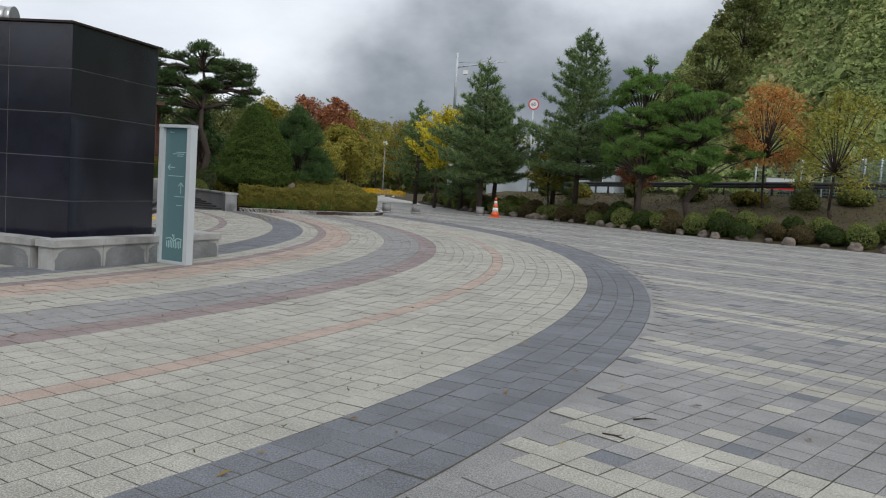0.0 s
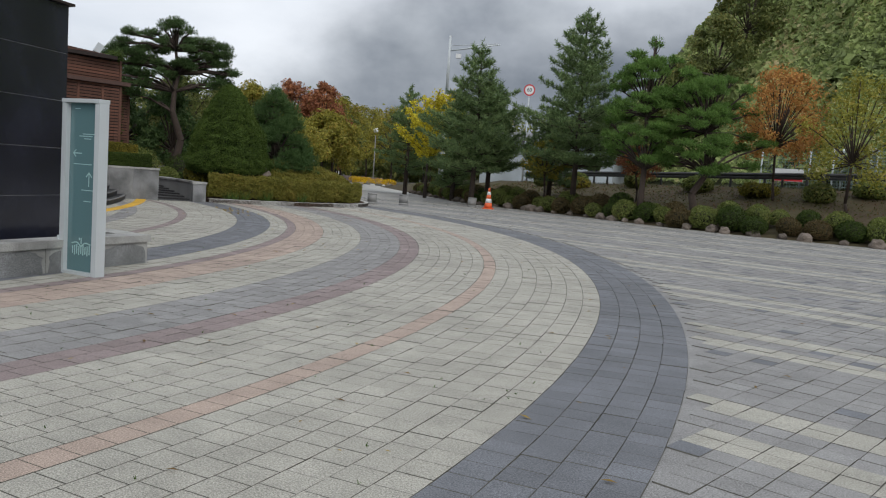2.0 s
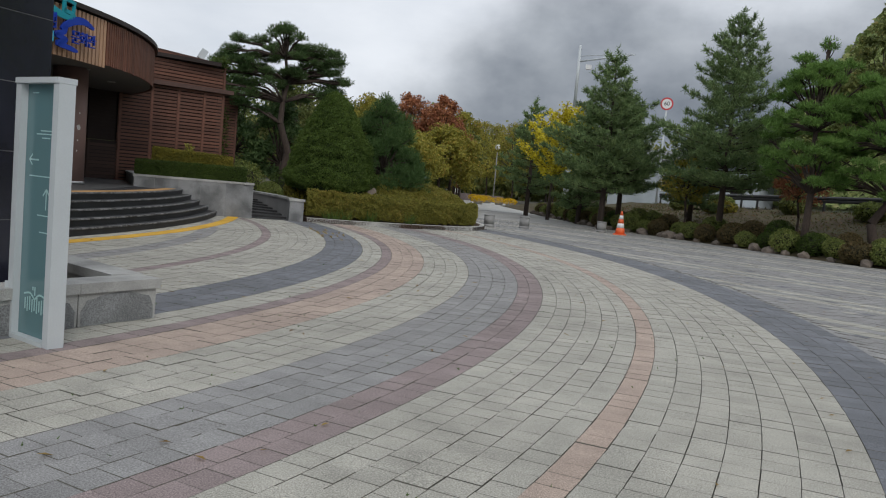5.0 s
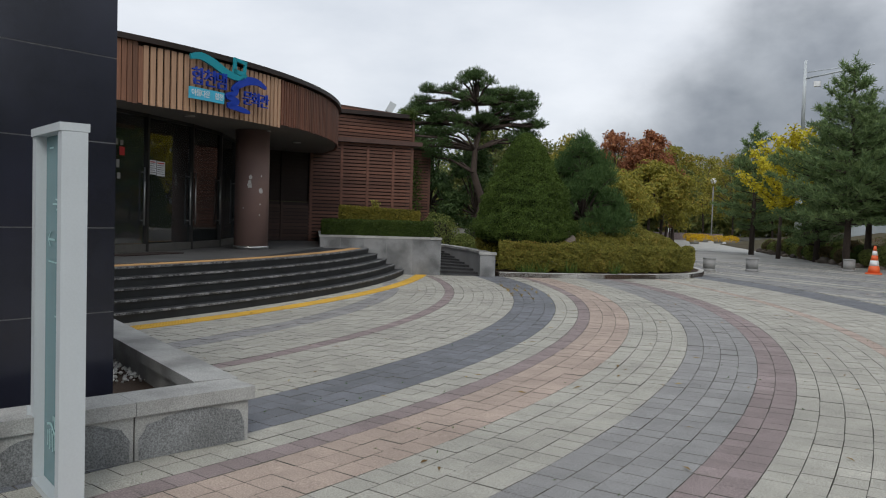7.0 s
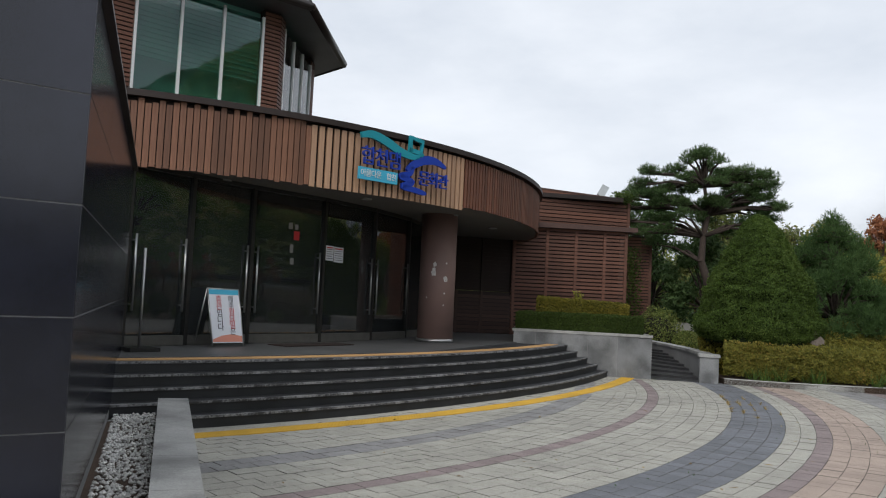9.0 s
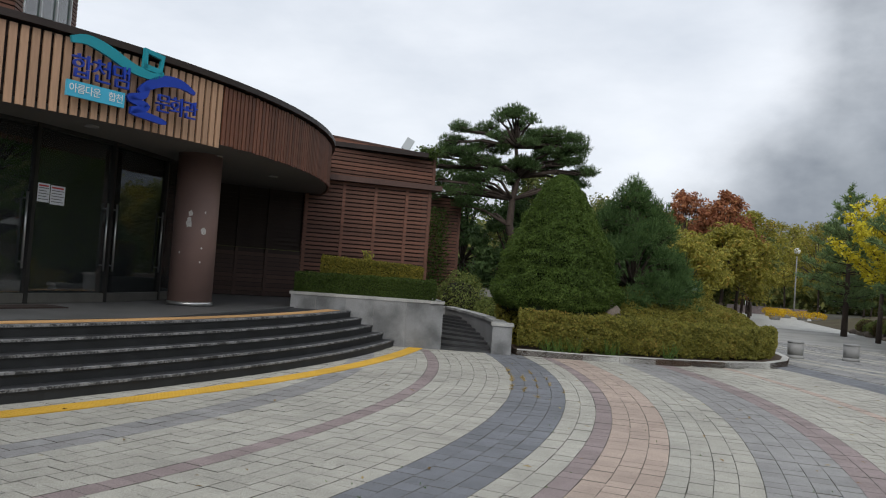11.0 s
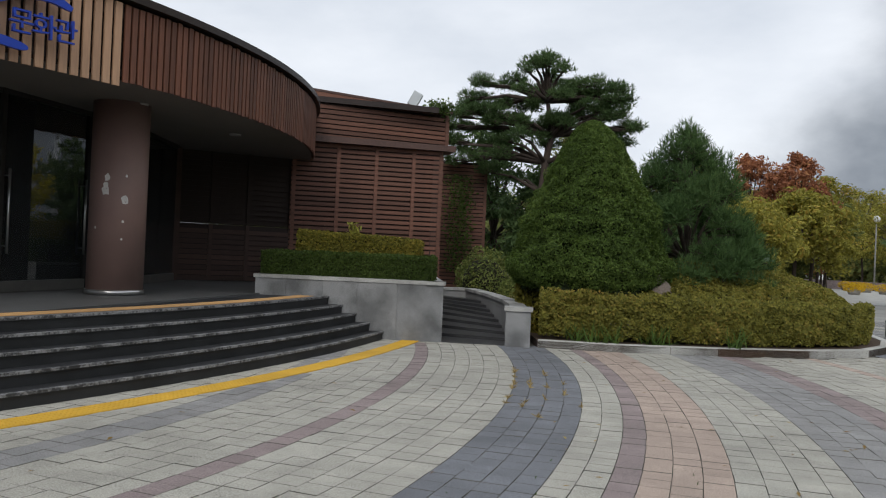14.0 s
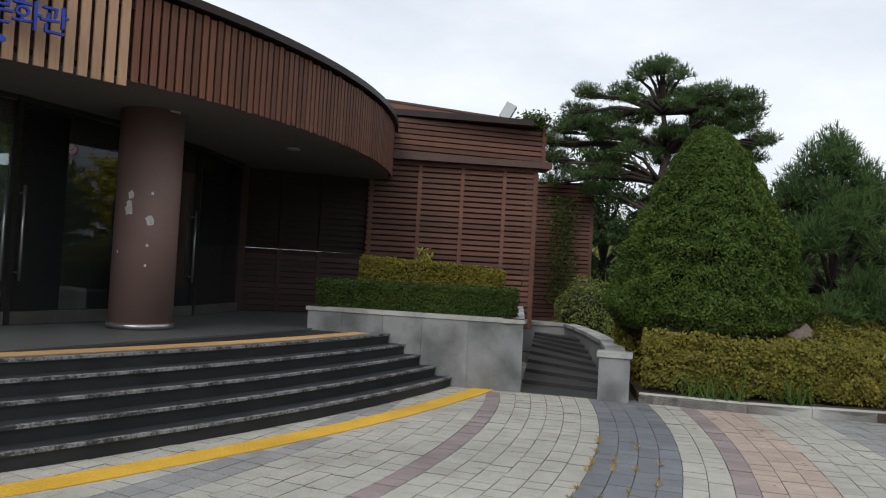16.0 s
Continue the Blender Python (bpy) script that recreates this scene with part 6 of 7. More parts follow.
pts = smooth_path([sg(731, 288), sg(728, 302), sg(712, 310), sg(733, 318), sg(716, 328), sg(738, 332), sg(758, 336)], 40)
part("swirl", ribbon(pts, [0.105] * 36 + [0.10, 0.09, 0.08, 0.06, 0.03], 0.05), M_blue, esign, "blue swirling stroke")
for i, ch in enumerate("합천댐"):
    text_mesh("syllable", ch, 0.36, M_blue, pose(sg(657 + 21.5 * i, 0)[0], -0.05, sg(0, 287)[1]) @ UP, esign, 0.05, "blue raised syllable")
for i, ch in enumerate("문화관"):
    text_mesh("syllable", ch, 0.31, M_blue, pose(sg(752 + 17.5 * i, 0)[0], -0.05, sg(0, 309)[1]) @ UP, esign, 0.05, "blue raised syllable")
bm = bmesh.new()
x0, z0 = sg(644, 328)
x1, z1 = sg(706, 306)
box(bm, (x0, -0.05, z0), (x1, 0.0, z1))
part("panel", bm, M_cyan, esign, "light blue panel", 0.006)
for i, ch in enumerate("아름다운 합천"):
    if ch != " ":
        text_mesh("small_syllable", ch, 0.14, M_white, pose((x0 + x1) / 2 + 0.118 * (i - 3), -0.054, (z0 + z1) / 2) @ UP, esign, 0.006, "white printed syllable")

# glass pylon sign by the raised bed
ga, gb = (-4.335, 10.975), (-3.75, 10.76)
py = thing("glass_pylon_sign", frame_on(ga, gb), "tall pale grey framed pylon sign with teal glass and white arrows", "sign")
PL = math.dist(ga, gb)
for x0, x1 in ((0.0, 0.075), (PL - 0.075, PL)):
    bm = bmesh.new()
    box(bm, (x0, -0.065, 0), (x1, 0.065, 2.0))
    part("post", bm, M_signframe, py, bevel=0.006)
bm = bmesh.new()
box(bm, (0.0, -0.075, 2.002), (PL, 0.075, 2.045))
part("top_rail", bm, M_signframe, py, bevel=0.006)
bm = bmesh.new()
box(bm, (0.077, -0.075, 0.0), (PL - 0.077, 0.075, 0.035))
part("base_rail", bm, M_signframe, py, bevel=0.004)
bm = bmesh.new()
box(bm, (0.076, -0.008, 0.036), (PL - 0.076, 0.008, 2.0))
gl = part("glass_pane", bm, M_signglass, py, "greenish teal glass")


def arrow(cx, cz, ang, s, name="arrow"):
    bm = bmesh.new()
    m = pose(cx, -0.011, cz, 0, ang, 0)
    for a, b in (((-s, 0), (s, 0)), ((s, 0), (s * 0.35, s * 0.6)), ((s, 0), (s * 0.35, -s * 0.6))):
        d = Vector((b[0] - a[0], b[1] - a[1])).normalized()
        nn = Vector((-d.y, d.x)) * s * 0.09
        vs = [bm.verts.new(m @ Vector((p[0] + o.x, 0, p[1] + o.y))) for p, o in ((a, nn), (a, -nn), (b, -nn), (b, nn))]
        bm.faces.new(vs)
    part(name, bm, M_etch, py, "white arrow")


arrow(PL / 2 - 0.10, 1.42, 180, 0.07)
arrow(PL / 2 + 0.10, 1.12, -90, 0.08)
bm = bmesh.new()
for zz, x0, w in ((1.93, -0.16, 0.09), (1.64, -0.02, 0.20), (1.615, -0.08, 0.22), (1.585, 0.0, 0.12), (1.29, -0.16, 0.30), (0.99, -0.02, 0.2), (0.86, 0.02, 0.12)):
    vs = [bm.verts.new((PL / 2 + x, -0.011, z)) for x, z in ((x0, zz), (x0 + w, zz), (x0 + w, zz + 0.009), (x0, zz + 0.009))]
    bm.faces.new(vs)
tagged(part("caption_bars", bm, M_etch, py, "small white lines of writing"), kind="stuff")
for sx in (-1, 1):
    pts = smooth_path([(PL / 2, 0.33), (PL / 2 + sx * 0.07, 0.375), (PL / 2 + sx * 0.16, 0.36)], 10)
    e = part("emblem_page", ribbon(pts, [0.014] * 11, 0.002), M_etch, py, "pale open-book emblem")
    e.location.y = -0.011
bm = bmesh.new()
for x, z0, z1 in [(-0.14 + 0.035 * q, 0.24 - 0.015 * (q % 2), 0.33 + 0.01 * (q % 3)) for q in range(9)] + [(0.0, 0.36, 0.43), (-0.03, 0.40, 0.43)]:
    vs = [bm.verts.new((PL / 2 + x + a, -0.011, z)) for a, z in ((-0.009, z0), (0.009, z0), (0.009, z1), (-0.009, z1))]
    bm.faces.new(vs)
part("emblem", bm, M_etch, py, "pale mint printed emblem")
bm = bmesh.new()
box(bm, (-0.012, -0.085, 0.0), (-0.001, 0.085, 0.44))
part("base_shoe", bm, M_signframe, py)

# folding notice board on the platform
af = thing("folding_notice_board", pose(-12.62, 16.85, PLAT, 0, 0, 99), "white folding notice board with red writing standing before the doors", "notice board")
tilt = pose(0, 0, 0, -14, 0, 0)
AW, AH = 0.62, 0.98
bm = bmesh.new()
box(bm, (-AW / 2, -0.008, 0.06), (AW / 2, 0.012, AH), tilt)
part("poster", bm, M_poster, af)
for x in (-AW / 2, AW / 2):
    bm = bmesh.new()
    tube(bm, tilt @ Vector((x, 0, 0)), tilt @ Vector((x, 0, AH + 0.01)), 0.014, 0.014, 8)
    part("leg", bm, M_steel, af)
    bm = bmesh.new()
    tube(bm, Vector((x, 0.52, 0)), tilt @ Vector((x, 0.01, AH)), 0.012, 0.012, 8)
    part("leg", bm, M_steel, af)
bm = bmesh.new()
tube(bm, tilt @ Vector((-AW / 2, 0, AH)), tilt @ Vector((AW / 2, 0, AH)), 0.014, 0.014, 8)
part("top_rail", bm, M_steel, af)
bm = bmesh.new()
box(bm, (-AW / 2 + 0.016, -0.0105, AH - 0.10), (AW / 2 - 0.016, -0.008, AH - 0.015), tilt)
part("header_stripe", bm, M_cyan, af, "blue printed header")
bm = bmesh.new()
pr = [(-AW / 2 + 0.016, 0.075), (AW / 2 - 0.016, 0.075), (AW / 2 - 0.016, 0.17), (0.08, 0.205), (-0.12, 0.18), (-AW / 2 + 0.016, 0.12)]
bm.faces.new([bm.verts.new(tilt @ Vector((x, -0.0105, z))) for x, z in pr])
part("footer_wave", bm, M_salmon, af, "salmon printed wave")
for i, ch in enumerate("매주월요일은"):
    text_mesh("lettering", ch, 0.125 if i in (0, 1, 5) else 0.145, M_red if i in (2, 3, 4) else M_ink, tilt @ pose(0.12, -0.012, 0.80 - 0.112 * i) @ UP, af, 0.002)
for i, ch in enumerate("휴관입니다"):
    text_mesh("lettering", ch, 0.14, M_red if i < 2 else M_ink, tilt @ pose(-0.12, -0.012, 0.79 - 0.118 * i) @ UP, af, 0.002)

# notices on the glass
m = frame_on(GLASS[4], GLASS[5], PLAT)
for x, w, z0, z1 in ((0.10, 0.24, 1.62, 1.92), (0.36, 0.30, 1.60, 1.91)):
    pn = thing("paper_notice", m @ pose(x, -0.012, z0), "white printed paper notice taped inside the glass", "notice", "notices on the glass")
    bm = bmesh.new()
    box(bm, (0, 0, 0), (w, 0.003, z1 - z0))
    part("sheet", bm, M_poster, pn)
    bm = bmesh.new()
    for k in range(5):
        box(bm, (0.02, -0.0015, 0.04 + 0.045 * k), (w - 0.02 - 0.04 * (k % 2), 0.001, 0.05 + 0.045 * k))
    part("writing", bm, M_ink, pn)
    bm = bmesh.new()
    box(bm, (0.02, -0.0015, z1 - z0 - 0.05), (w - 0.03, 0.001, z1 - z0 - 0.025))
    part("heading", bm, M_red, pn)
m = frame_on(GLASS[3], GLASS[4], PLAT)
ns = thing("red_door_notice", m @ pose(1.0, -0.012, 1.95), "small red square notice on the glass door", "notice")
bm = bmesh.new()
box(bm, (0, 0, 0), (0.14, 0.004, 0.17))
part("sheet", bm, M_red, ns)
for x, z, w, h in ((0.86, 2.15, 0.10, 0.12), (1.02, 2.15, 0.08, 0.10), (0.92, 1.70, 0.08, 0.16), (0.94, 1.48, 0.09, 0.12)):
    ns = thing("door_sticker", m @ pose(x, -0.012, z), "small pale round-cornered sticker on the glass door", "sticker", "door stickers")
    bm = bmesh.new()
    box(bm, (0, 0, 0), (w, 0.003, h))
    part("sheet", bm, M_concrete, ns, bevel=0.001)
wm = thing("door_mat", frame_on((-13.1, 17.8), (-13.4, 19.5), PLAT - 0.006), "dark door mat before the doors", "mat")
bm = bmesh.new()
box(bm, (0, -0.6, 0), (1.7, -0.1, 0.018))
part("mat", bm, M_wood_back, wm, bevel=0.006)
# floor stand at the left of the doors
fs_ = thing("queue_stand", pose(-12.0, 15.1, PLAT), "thin steel stand with a flat black base", "stand")
bm = bmesh.new()
box(bm, (-0.25, -0.22, 0), (0.25, 0.22, 0.05))
part("base", bm, M_darkmetal, fs_, bevel=0.02)
bm = bmesh.new()
tube(bm, (0, 0, 0.05), (0, 0, 1.5), 0.02, 0.02, 10)
part("pole", bm, M_steel, fs_)

# traffic cone
tc = thing("traffic_cone", pose(-0.78, 40.55, 0.0), "orange traffic cone with white reflective bands", "traffic cone")
bm = bmesh.new()
box(bm, (-0.27, -0.27, 0), (0.27, 0.27, 0.05))
part("base", bm, M_cone, tc, bevel=0.02)
for z0, z1, mt, nm in ((0.05, 0.30, M_cone, "cone_body"), (0.30, 0.50, M_white, "reflective_band"), (0.50, 0.68, M_cone, "cone_body"), (0.68, 0.84, M_white, "reflective_band"), (0.84, 1.02, M_cone, "cone_body")):
    bm = bmesh.new()
    rr = lambda z: 0.215 - 0.175 * z / 1.02
    tube(bm, (0, 0, z0), (0, 0, z1), rr(z0), rr(z1), 20)
    part(nm, bm, mt, tc)

# stone bollards
bo = None
for x, y in ((-5.7, 36.45), (-4.5, 37.75), (-1.62, 41.3)):
    if bo is None:
        bo = thing("stone_bollard", pose(x, y, 0), "low pale granite block bollard across the path", "bollard", "stone bollards")
        bm = bmesh.new()
        tube(bm, (0, 0, -0.01), (0, 0, 0.09), 0.225, 0.22, 20)
        part("plinth", bm, M_bollard, bo)
        bm = bmesh.new()
        tube(bm, (0, 0, 0.09), (0, 0, 0.42), 0.205, 0.21, 20)
        part("body", bm, M_bollard, bo, bevel=0.01)
        bm = bmesh.new()
        tube(bm, (0, 0, 0.42), (0, 0, 0.47), 0.22, 0.21, 20)
        part("top", bm, M_bollard, bo, bevel=0.008)
    else:
        copy_thing(bo, pose(x, y, 0, 0, 0, 30))

# road lamp with camera arm
px, py_ = -5.3, 59.2
zz = float(bank_z(px, py_))
lamp = thing("road_camera_pole", pose(px, py_, zz), "tall grey steel pole with a long arm and small cameras", "pole")
bm = bmesh.new()
tube(bm, (0, 0, -0.1), (0, 0, 7.0), 0.20, 0.17, 16)
part("lower_pole", bm, M_signframe, lamp)
bm = bmesh.new()
tube(bm, (0, 0, 7.0), (0, 0, 11.4 - zz), 0.11, 0.08, 12)
part("upper_pole", bm, M_signframe, lamp)
bm = bmesh.new()
tube(bm, (0, 0, 10.35 - zz), (3.6, -0.3, 10.9 - zz), 0.06, 0.035, 10)
tube(bm, (0, 0, 10.7 - zz), (3.4, -0.3, 10.95 - zz), 0.025, 0.02, 8)
part("arm", bm, M_signframe, lamp)
bm = bmesh.new()
box(bm, (0.5, -0.12, 9.85 - zz), (0.85, 0.12, 10.15 - zz))
part("camera_head", bm, M_white, lamp, bevel=0.03)
bm = bmesh.new()
box(bm, (0.18, -0.15, 5.6), (0.5, 0.15, 6.3))
part("control_box", bm, M_signframe, lamp, bevel=0.02)

# far court: pale cobbles, white pylon, lamp post, flower beds
bm = bmesh.new()
bm.faces.new([bm.verts.new((x, y, -0.004)) for x, y in ((-11.5, 58), (-6.9, 58), (-9.2, 66), (-14, 90), (-20, 110), (-40, 108), (-26, 80), (-16, 62))])
structure("far_court", bm, M_cobble, "pale cobbled court beyond the path", category="paving")
bm = bmesh.new()
bm.faces.new([bm.verts.new((x, y, -0.009)) for x, y in ((-14, 36), (20, 36), (4, 47), (-2, 52), (-6.9, 58.1), (-11.5, 58.1), (-16, 50))])
structure("path", bm, M_path, "plain pale paving of the path to the court", category="path")
wpyl = thing("white_pylon", pose(-21.7, 95, 0), "slim white square pylon at the far court", "pylon")
bm = bmesh.new()
box(bm, (-0.2, -0.2, 0), (0.2, 0.2, 6.6))
part("shaft", bm, M_white, wpyl, bevel=0.03)
bm = bmesh.new()
box(bm, (-0.36, -0.26, -0.01), (0.36, 0.26, 0.15))
part("foot", bm, M_granite, wpyl, bevel=0.02)
pl = thing("park_lamp", pose(-16.0, 88, 0), "slender park lamp with a round white globe", "street lamp")
bm = bmesh.new()
tube(bm, (0, 0, 0), (0, 0, 5.6), 0.07, 0.05, 10)
part("post", bm, M_concrete, pl)
bm = bmesh.new()
bmesh.ops.create_uvsphere(bm, u_segments=14, v_segments=10, radius=0.28, matrix=Matrix.Translation((0, 0, 5.85)))
part("globe", bm, M_white, pl)
fb = thing("flower_bed_wall", pose(-17.5, 88.5, 0, 0, 0, -8), "low pink stone wall of a flower bed", "low wall")
bm = bmesh.new()
box(bm, (-4.5, -0.3, -0.01), (2.5, 0.3, 0.7))
part("wall", bm, M_mauve, fb, bevel=0.03)
for x, y in ((-17.6, 86), (-15.4, 82), (-13.6, 79), (-12.2, 77), (-16.4, 84), (-14.5, 74)):
    fp = thing("flower_pot", pose(x, y, 0), "round planter with yellow and orange chrysanthemums", "flower pot", "flower pots round the court")
    bm = bmesh.new()
    tube(bm, (0, 0, -0.01), (0, 0, 0.32), 0.34, 0.46, 16)
    part("pot", bm, M_concrete, fp)
    p, d = ball_points(700, 0.7, 0.7, 0.32, 0.3)
    tagged(leaves("flower_mass", p + np.array([0, 0, 0.42]), d, 0.06, L_mum, fp), kind="stuff")

# pale roadside house behind the conifers
ho = thing("roadside_house", pose(2.2, 66, 1.4, 0, 0, -18), "pale blue-grey roadside building with a low roof", "house")
bm = bmesh.new()
box(bm, (-5.5, 0, -1.5), (5.5, 5, 3.1))
part("wall", bm, M_housewall, ho)
bm = bmesh.new()
prism(bm, [(-5.9, -0.5), (5.9, -0.5), (5.9, 5.5), (-5.9, 5.5)], 3.1, [3.25, 3.25, 4.3, 4.3])
part("roof", bm, M_roofmetal, ho)
for x in (-3.6, -0.9, 1.8, 4.0):
    wn = new("window")
    wn.parent = ho
    bm = bmesh.new()
    box(bm, (x - 0.55, -0.03, 1.0), (x + 0.55, 0.03, 2.2))
    part("frame", bm, M_white, wn)
    bm = bmesh.new()
    box(bm, (x - 0.48, -0.04, 1.07), (x + 0.48, -0.032, 2.13))
    part("pane", bm, M_darkmetal, wn)
# round speed sign on a pole
rs = thing("round_road_sign", pose(0.6, 58.6, road_z(0.6)), "round white road sign with a red rim on a pole", "road sign")
bm = bmesh.new()
tube(bm, (0, 0, 0), (0, 0, 6.5), 0.06, 0.05, 10)
part("pole", bm, M_signframe, rs)
bm = bmesh.new()
tube(bm, (0, -0.06, 6.4), (0, -0.09, 6.4), 0.40, 0.40, 28)
part("disc", bm, M_red, rs)
bm = bmesh.new()
tube(bm, (0, -0.09, 6.4), (0, -0.094, 6.4), 0.31, 0.31, 28)
part("face", bm, M_white, rs)
text_mesh("number", "60", 0.36, M_ink, pose(0, -0.097, 6.4) @ UP, rs, 0.002)
bm = bmesh.new()
# red and white board by the fence
rb_ = thing("roadside_board", pose(15.5, 48.5, road_z(15.5), 0, 0, -30), "small red and white roadside board", "sign")
bm = bmesh.new()
box(bm, (-0.8, -0.02, 0.4), (0.8, 0.02, 1.1))
part("panel", bm, M_white, rb_)
bm = bmesh.new()
box(bm, (-0.78, -0.03, 0.42), (0.78, -0.021, 0.62))
part("stripe", bm, M_red, rb_)
bm = bmesh.new()
for x in (-0.6, 0.6):
    tube(bm, (x, 0.03, 0), (x, 0.03, 1.0), 0.03, 0.03, 8)
part("leg", bm, M_steel, rb_)
# vent pipe on the black block
vp = thing("roof_duct", pose(-6.9, 11.2, BLK_T + 0.03, 0, 0, 10), "silver ribbed ventilation duct on the block's roof", "duct")
bm = bmesh.new()
for k in range(9):
    tube(bm, (-0.9 + 0.1 * k, 0, 0.22), (-0.8 + 0.1 * k, 0, 0.22), 0.17 + 0.012 * (k % 2), 0.17 + 0.012 * ((k + 1) % 2), 16)
tube(bm, (-0.1, 0, 0.0), (-0.1, 0, 0.2), 0.12, 0.12, 14)
part("pipe", bm, M_steel, vp)
# rocks and a stone lantern under the clipped tree
for x, y, s in ((-8.35, 29.95, 1.1),):
    ob = new("garden_rock", rocks[0])
    ob.matrix_basis = pose(x, y, 0.62, 0, 0, 40 * s) @ Matrix.Diagonal((s, s, s * 3.0, 1))
    tagged(ob, "grey garden stone standing among the azaleas", "rock", "stones in the bed")
ln_ = thing("stone_lantern", pose(-8.2, 33.9, 0.1), "low stone lantern with a mossy green cap", "lantern")
bm = bmesh.new()
tube(bm, (0, 0, 0), (0, 0, 1.25), 0.2, 0.2, 12)
part("post", bm, M_granite, ln_)
bm = bmesh.new()
tube(bm, (0, 0, 1.25), (0, 0, 1.55), 0.32, 0.36, 8)
part("lamp_house", bm, M_granite, ln_)
bm = bmesh.new()
tube(bm, (0, 0, 1.55), (0, 0, 1.85), 0.62, 0.12, 8)
part("cap", bm, M_moss, ln_)
# climbing ivy on the wing
iv = thing("climbing_ivy", pose(0, 0, 0), "ivy climbing the wooden wall and roof corner", "ivy", kind="stuff")
k = 1400
a = rng.uniform(0, 1, k)
p1 = np.stack([-17.35 + 0.45 * a + rng.normal(0, 0.12, k), 35.1 + 0.45 * a + rng.normal(0, 0.12, k), 1.0 + 2.9 * rng.uniform(0, 1, k)], 1)
p1[:, 1] -= 0.25
leaves("ivy_leaves", p1, np.tile([0.6, -0.7, 0.3], (k, 1)), 0.05, L_hedge, iv)
k = 500
p2 = np.stack([-15.0 + rng.normal(0, 0.16, k), 31.45 + rng.normal(0, 0.22, k), 5.2 + rng.normal(0, 0.07, k) - 0.2 * rng.uniform(0, 1, k) ** 2], 1)
leaves("ivy_leaves", p2, np.tile([0.5, -0.5, 0.7], (k, 1)), 0.05, L_hedge, iv)

# fallen leaves and twigs on the paving
k = 420
fx, fy = rng.uniform(-9, 5, k), rng.uniform(1, 33, k)
ok = ~inside(fx, fy, BEDIN) & (np.hypot(fx - STAIR[0], fy - STAIR[1]) > R0 + 0.2) & ~inside(fx, fy, [(-10, 9), (-3.7, 8.8), (-3.6, 12.5), (-9, 15)])
fx, fy = fx[ok], fy[ok]
fl = leaves("fallen_leaves", np.stack([fx, fy, np.full(len(fx), 0.012)], 1), np.tile([0, 0, 1.0], (len(fx), 1)), 0.035, L_fallen, None, 0.5, 0.12)
tagged(fl, "scattered brown and yellow fallen leaves on the paving", "leaves", kind="stuff")

# dry weeds in the joints of the slate band and a few twigs on the plaza
wa, wr = np.radians(rng.uniform(26.5, 36, 26)), rng.choice([18.77, 18.965, 19.16, 19.355, 19.55], 26)
wc = np.stack([BAND[0] + wr * np.cos(wa), BAND[1] + wr * np.sin(wa), np.full(26, 0.002)], 1)
wd = needles("joint_weeds", np.repeat(wc, 3, 0), np.tile([0, 0, 0.5], (78, 1)), 0.06, L_dry, None, 4, 0.006)
tagged(wd, "dry straw-coloured weeds growing in the paving joints", "weeds", kind="stuff")
k = 260
wx, wy = rng.uniform(-6, 2, k), rng.uniform(1.5, 22, k)
ok = np.hypot(wx - BAND[0], wy - BAND[1]) < 25.7
wd = needles("joint_moss", np.stack([wx[ok], wy[ok], np.full(ok.sum(), 0.0)], 1), np.tile([0, 0, 0.4], (ok.sum(), 1)), 0.022, L_grass, None, 3, 0.004)
tagged(wd, "tiny green weeds scattered in the paving joints", "weeds", kind="stuff")
for x, y, a, L in ((2.02, 4.78, 20, 0.16), (1.78, 4.35, -30, 0.14), (-3.2, 5.2, 10, 0.2), (-3.9, 5.9, 60, 0.16), (-2.6, 4.9, -10, 0.14)):
    tw = thing("fallen_twig", pose(x, y, 0.006, 0, 0, a), "thin dark fallen twig lying on the paving", "twig", "fallen twigs")
    bm = bmesh.new()
    limb(bm, [Vector((-L / 2, 0, 0)), Vector((0, 0.012, 0.003)), Vector((L / 2, 0, 0))], 0.006, 0.003, 6)
    part("stick", bm, M_bark, tw)
    bm = bmesh.new()
    limb(bm, [Vector((0, 0.012, 0.002)), Vector((L * 0.2, 0.05, 0.002))], 0.003, 0.002, 5)
    part("side_shoot", bm, M_bark, tw)

# misty mountain beyond, a glowing sheet with painted haze, and dark slope below the cloud
def backdrop(name, dist, a0, a1, height, seed, mat, label):
    vs, fs = [], []
    n, m = 80, 10
    for i in range(n + 1):
        a = radians(a0 + (a1 - a0) * i / n)
        h = height(i / n)
        for j in range(m + 1):
            vs.append((dist * math.sin(a), dist * math.cos(a), -8 + (h + 8) * j / m))
    for i in range(n):
        for j in range(m):
            b = i * (m + 1) + j
            fs.append((b, b + m + 1, b + m + 2, b + 1))
    ob = new(name, mesh_from(name, np.array(vs), np.array(fs), [mat]))
    tagged(ob, label, "mountain", kind="structure")


backdrop("backdrop_mountain", 520, -62, 75, lambda u: 190, 3, M_mist, "dark wooded mountain sheet, its drifting cloud and haze painted in and glowing")


# --- paving: curved bands and the square-laid plaza ---
def band_of(r):
    for edge, m in ((15.95, 0), (16.35, 1), (17.35, 0), (17.55, 3), (18.77, 0), (19.55, 2), (19.95, 0), (20.15, 3), (20.78, 4), (21.6, 0), (22.4, 1), (22.8, 3),
                    (24.0, 0), (24.2, 4), (25.72, 0), (26.63, 2)):
        if r < edge:
            return m
    return 2


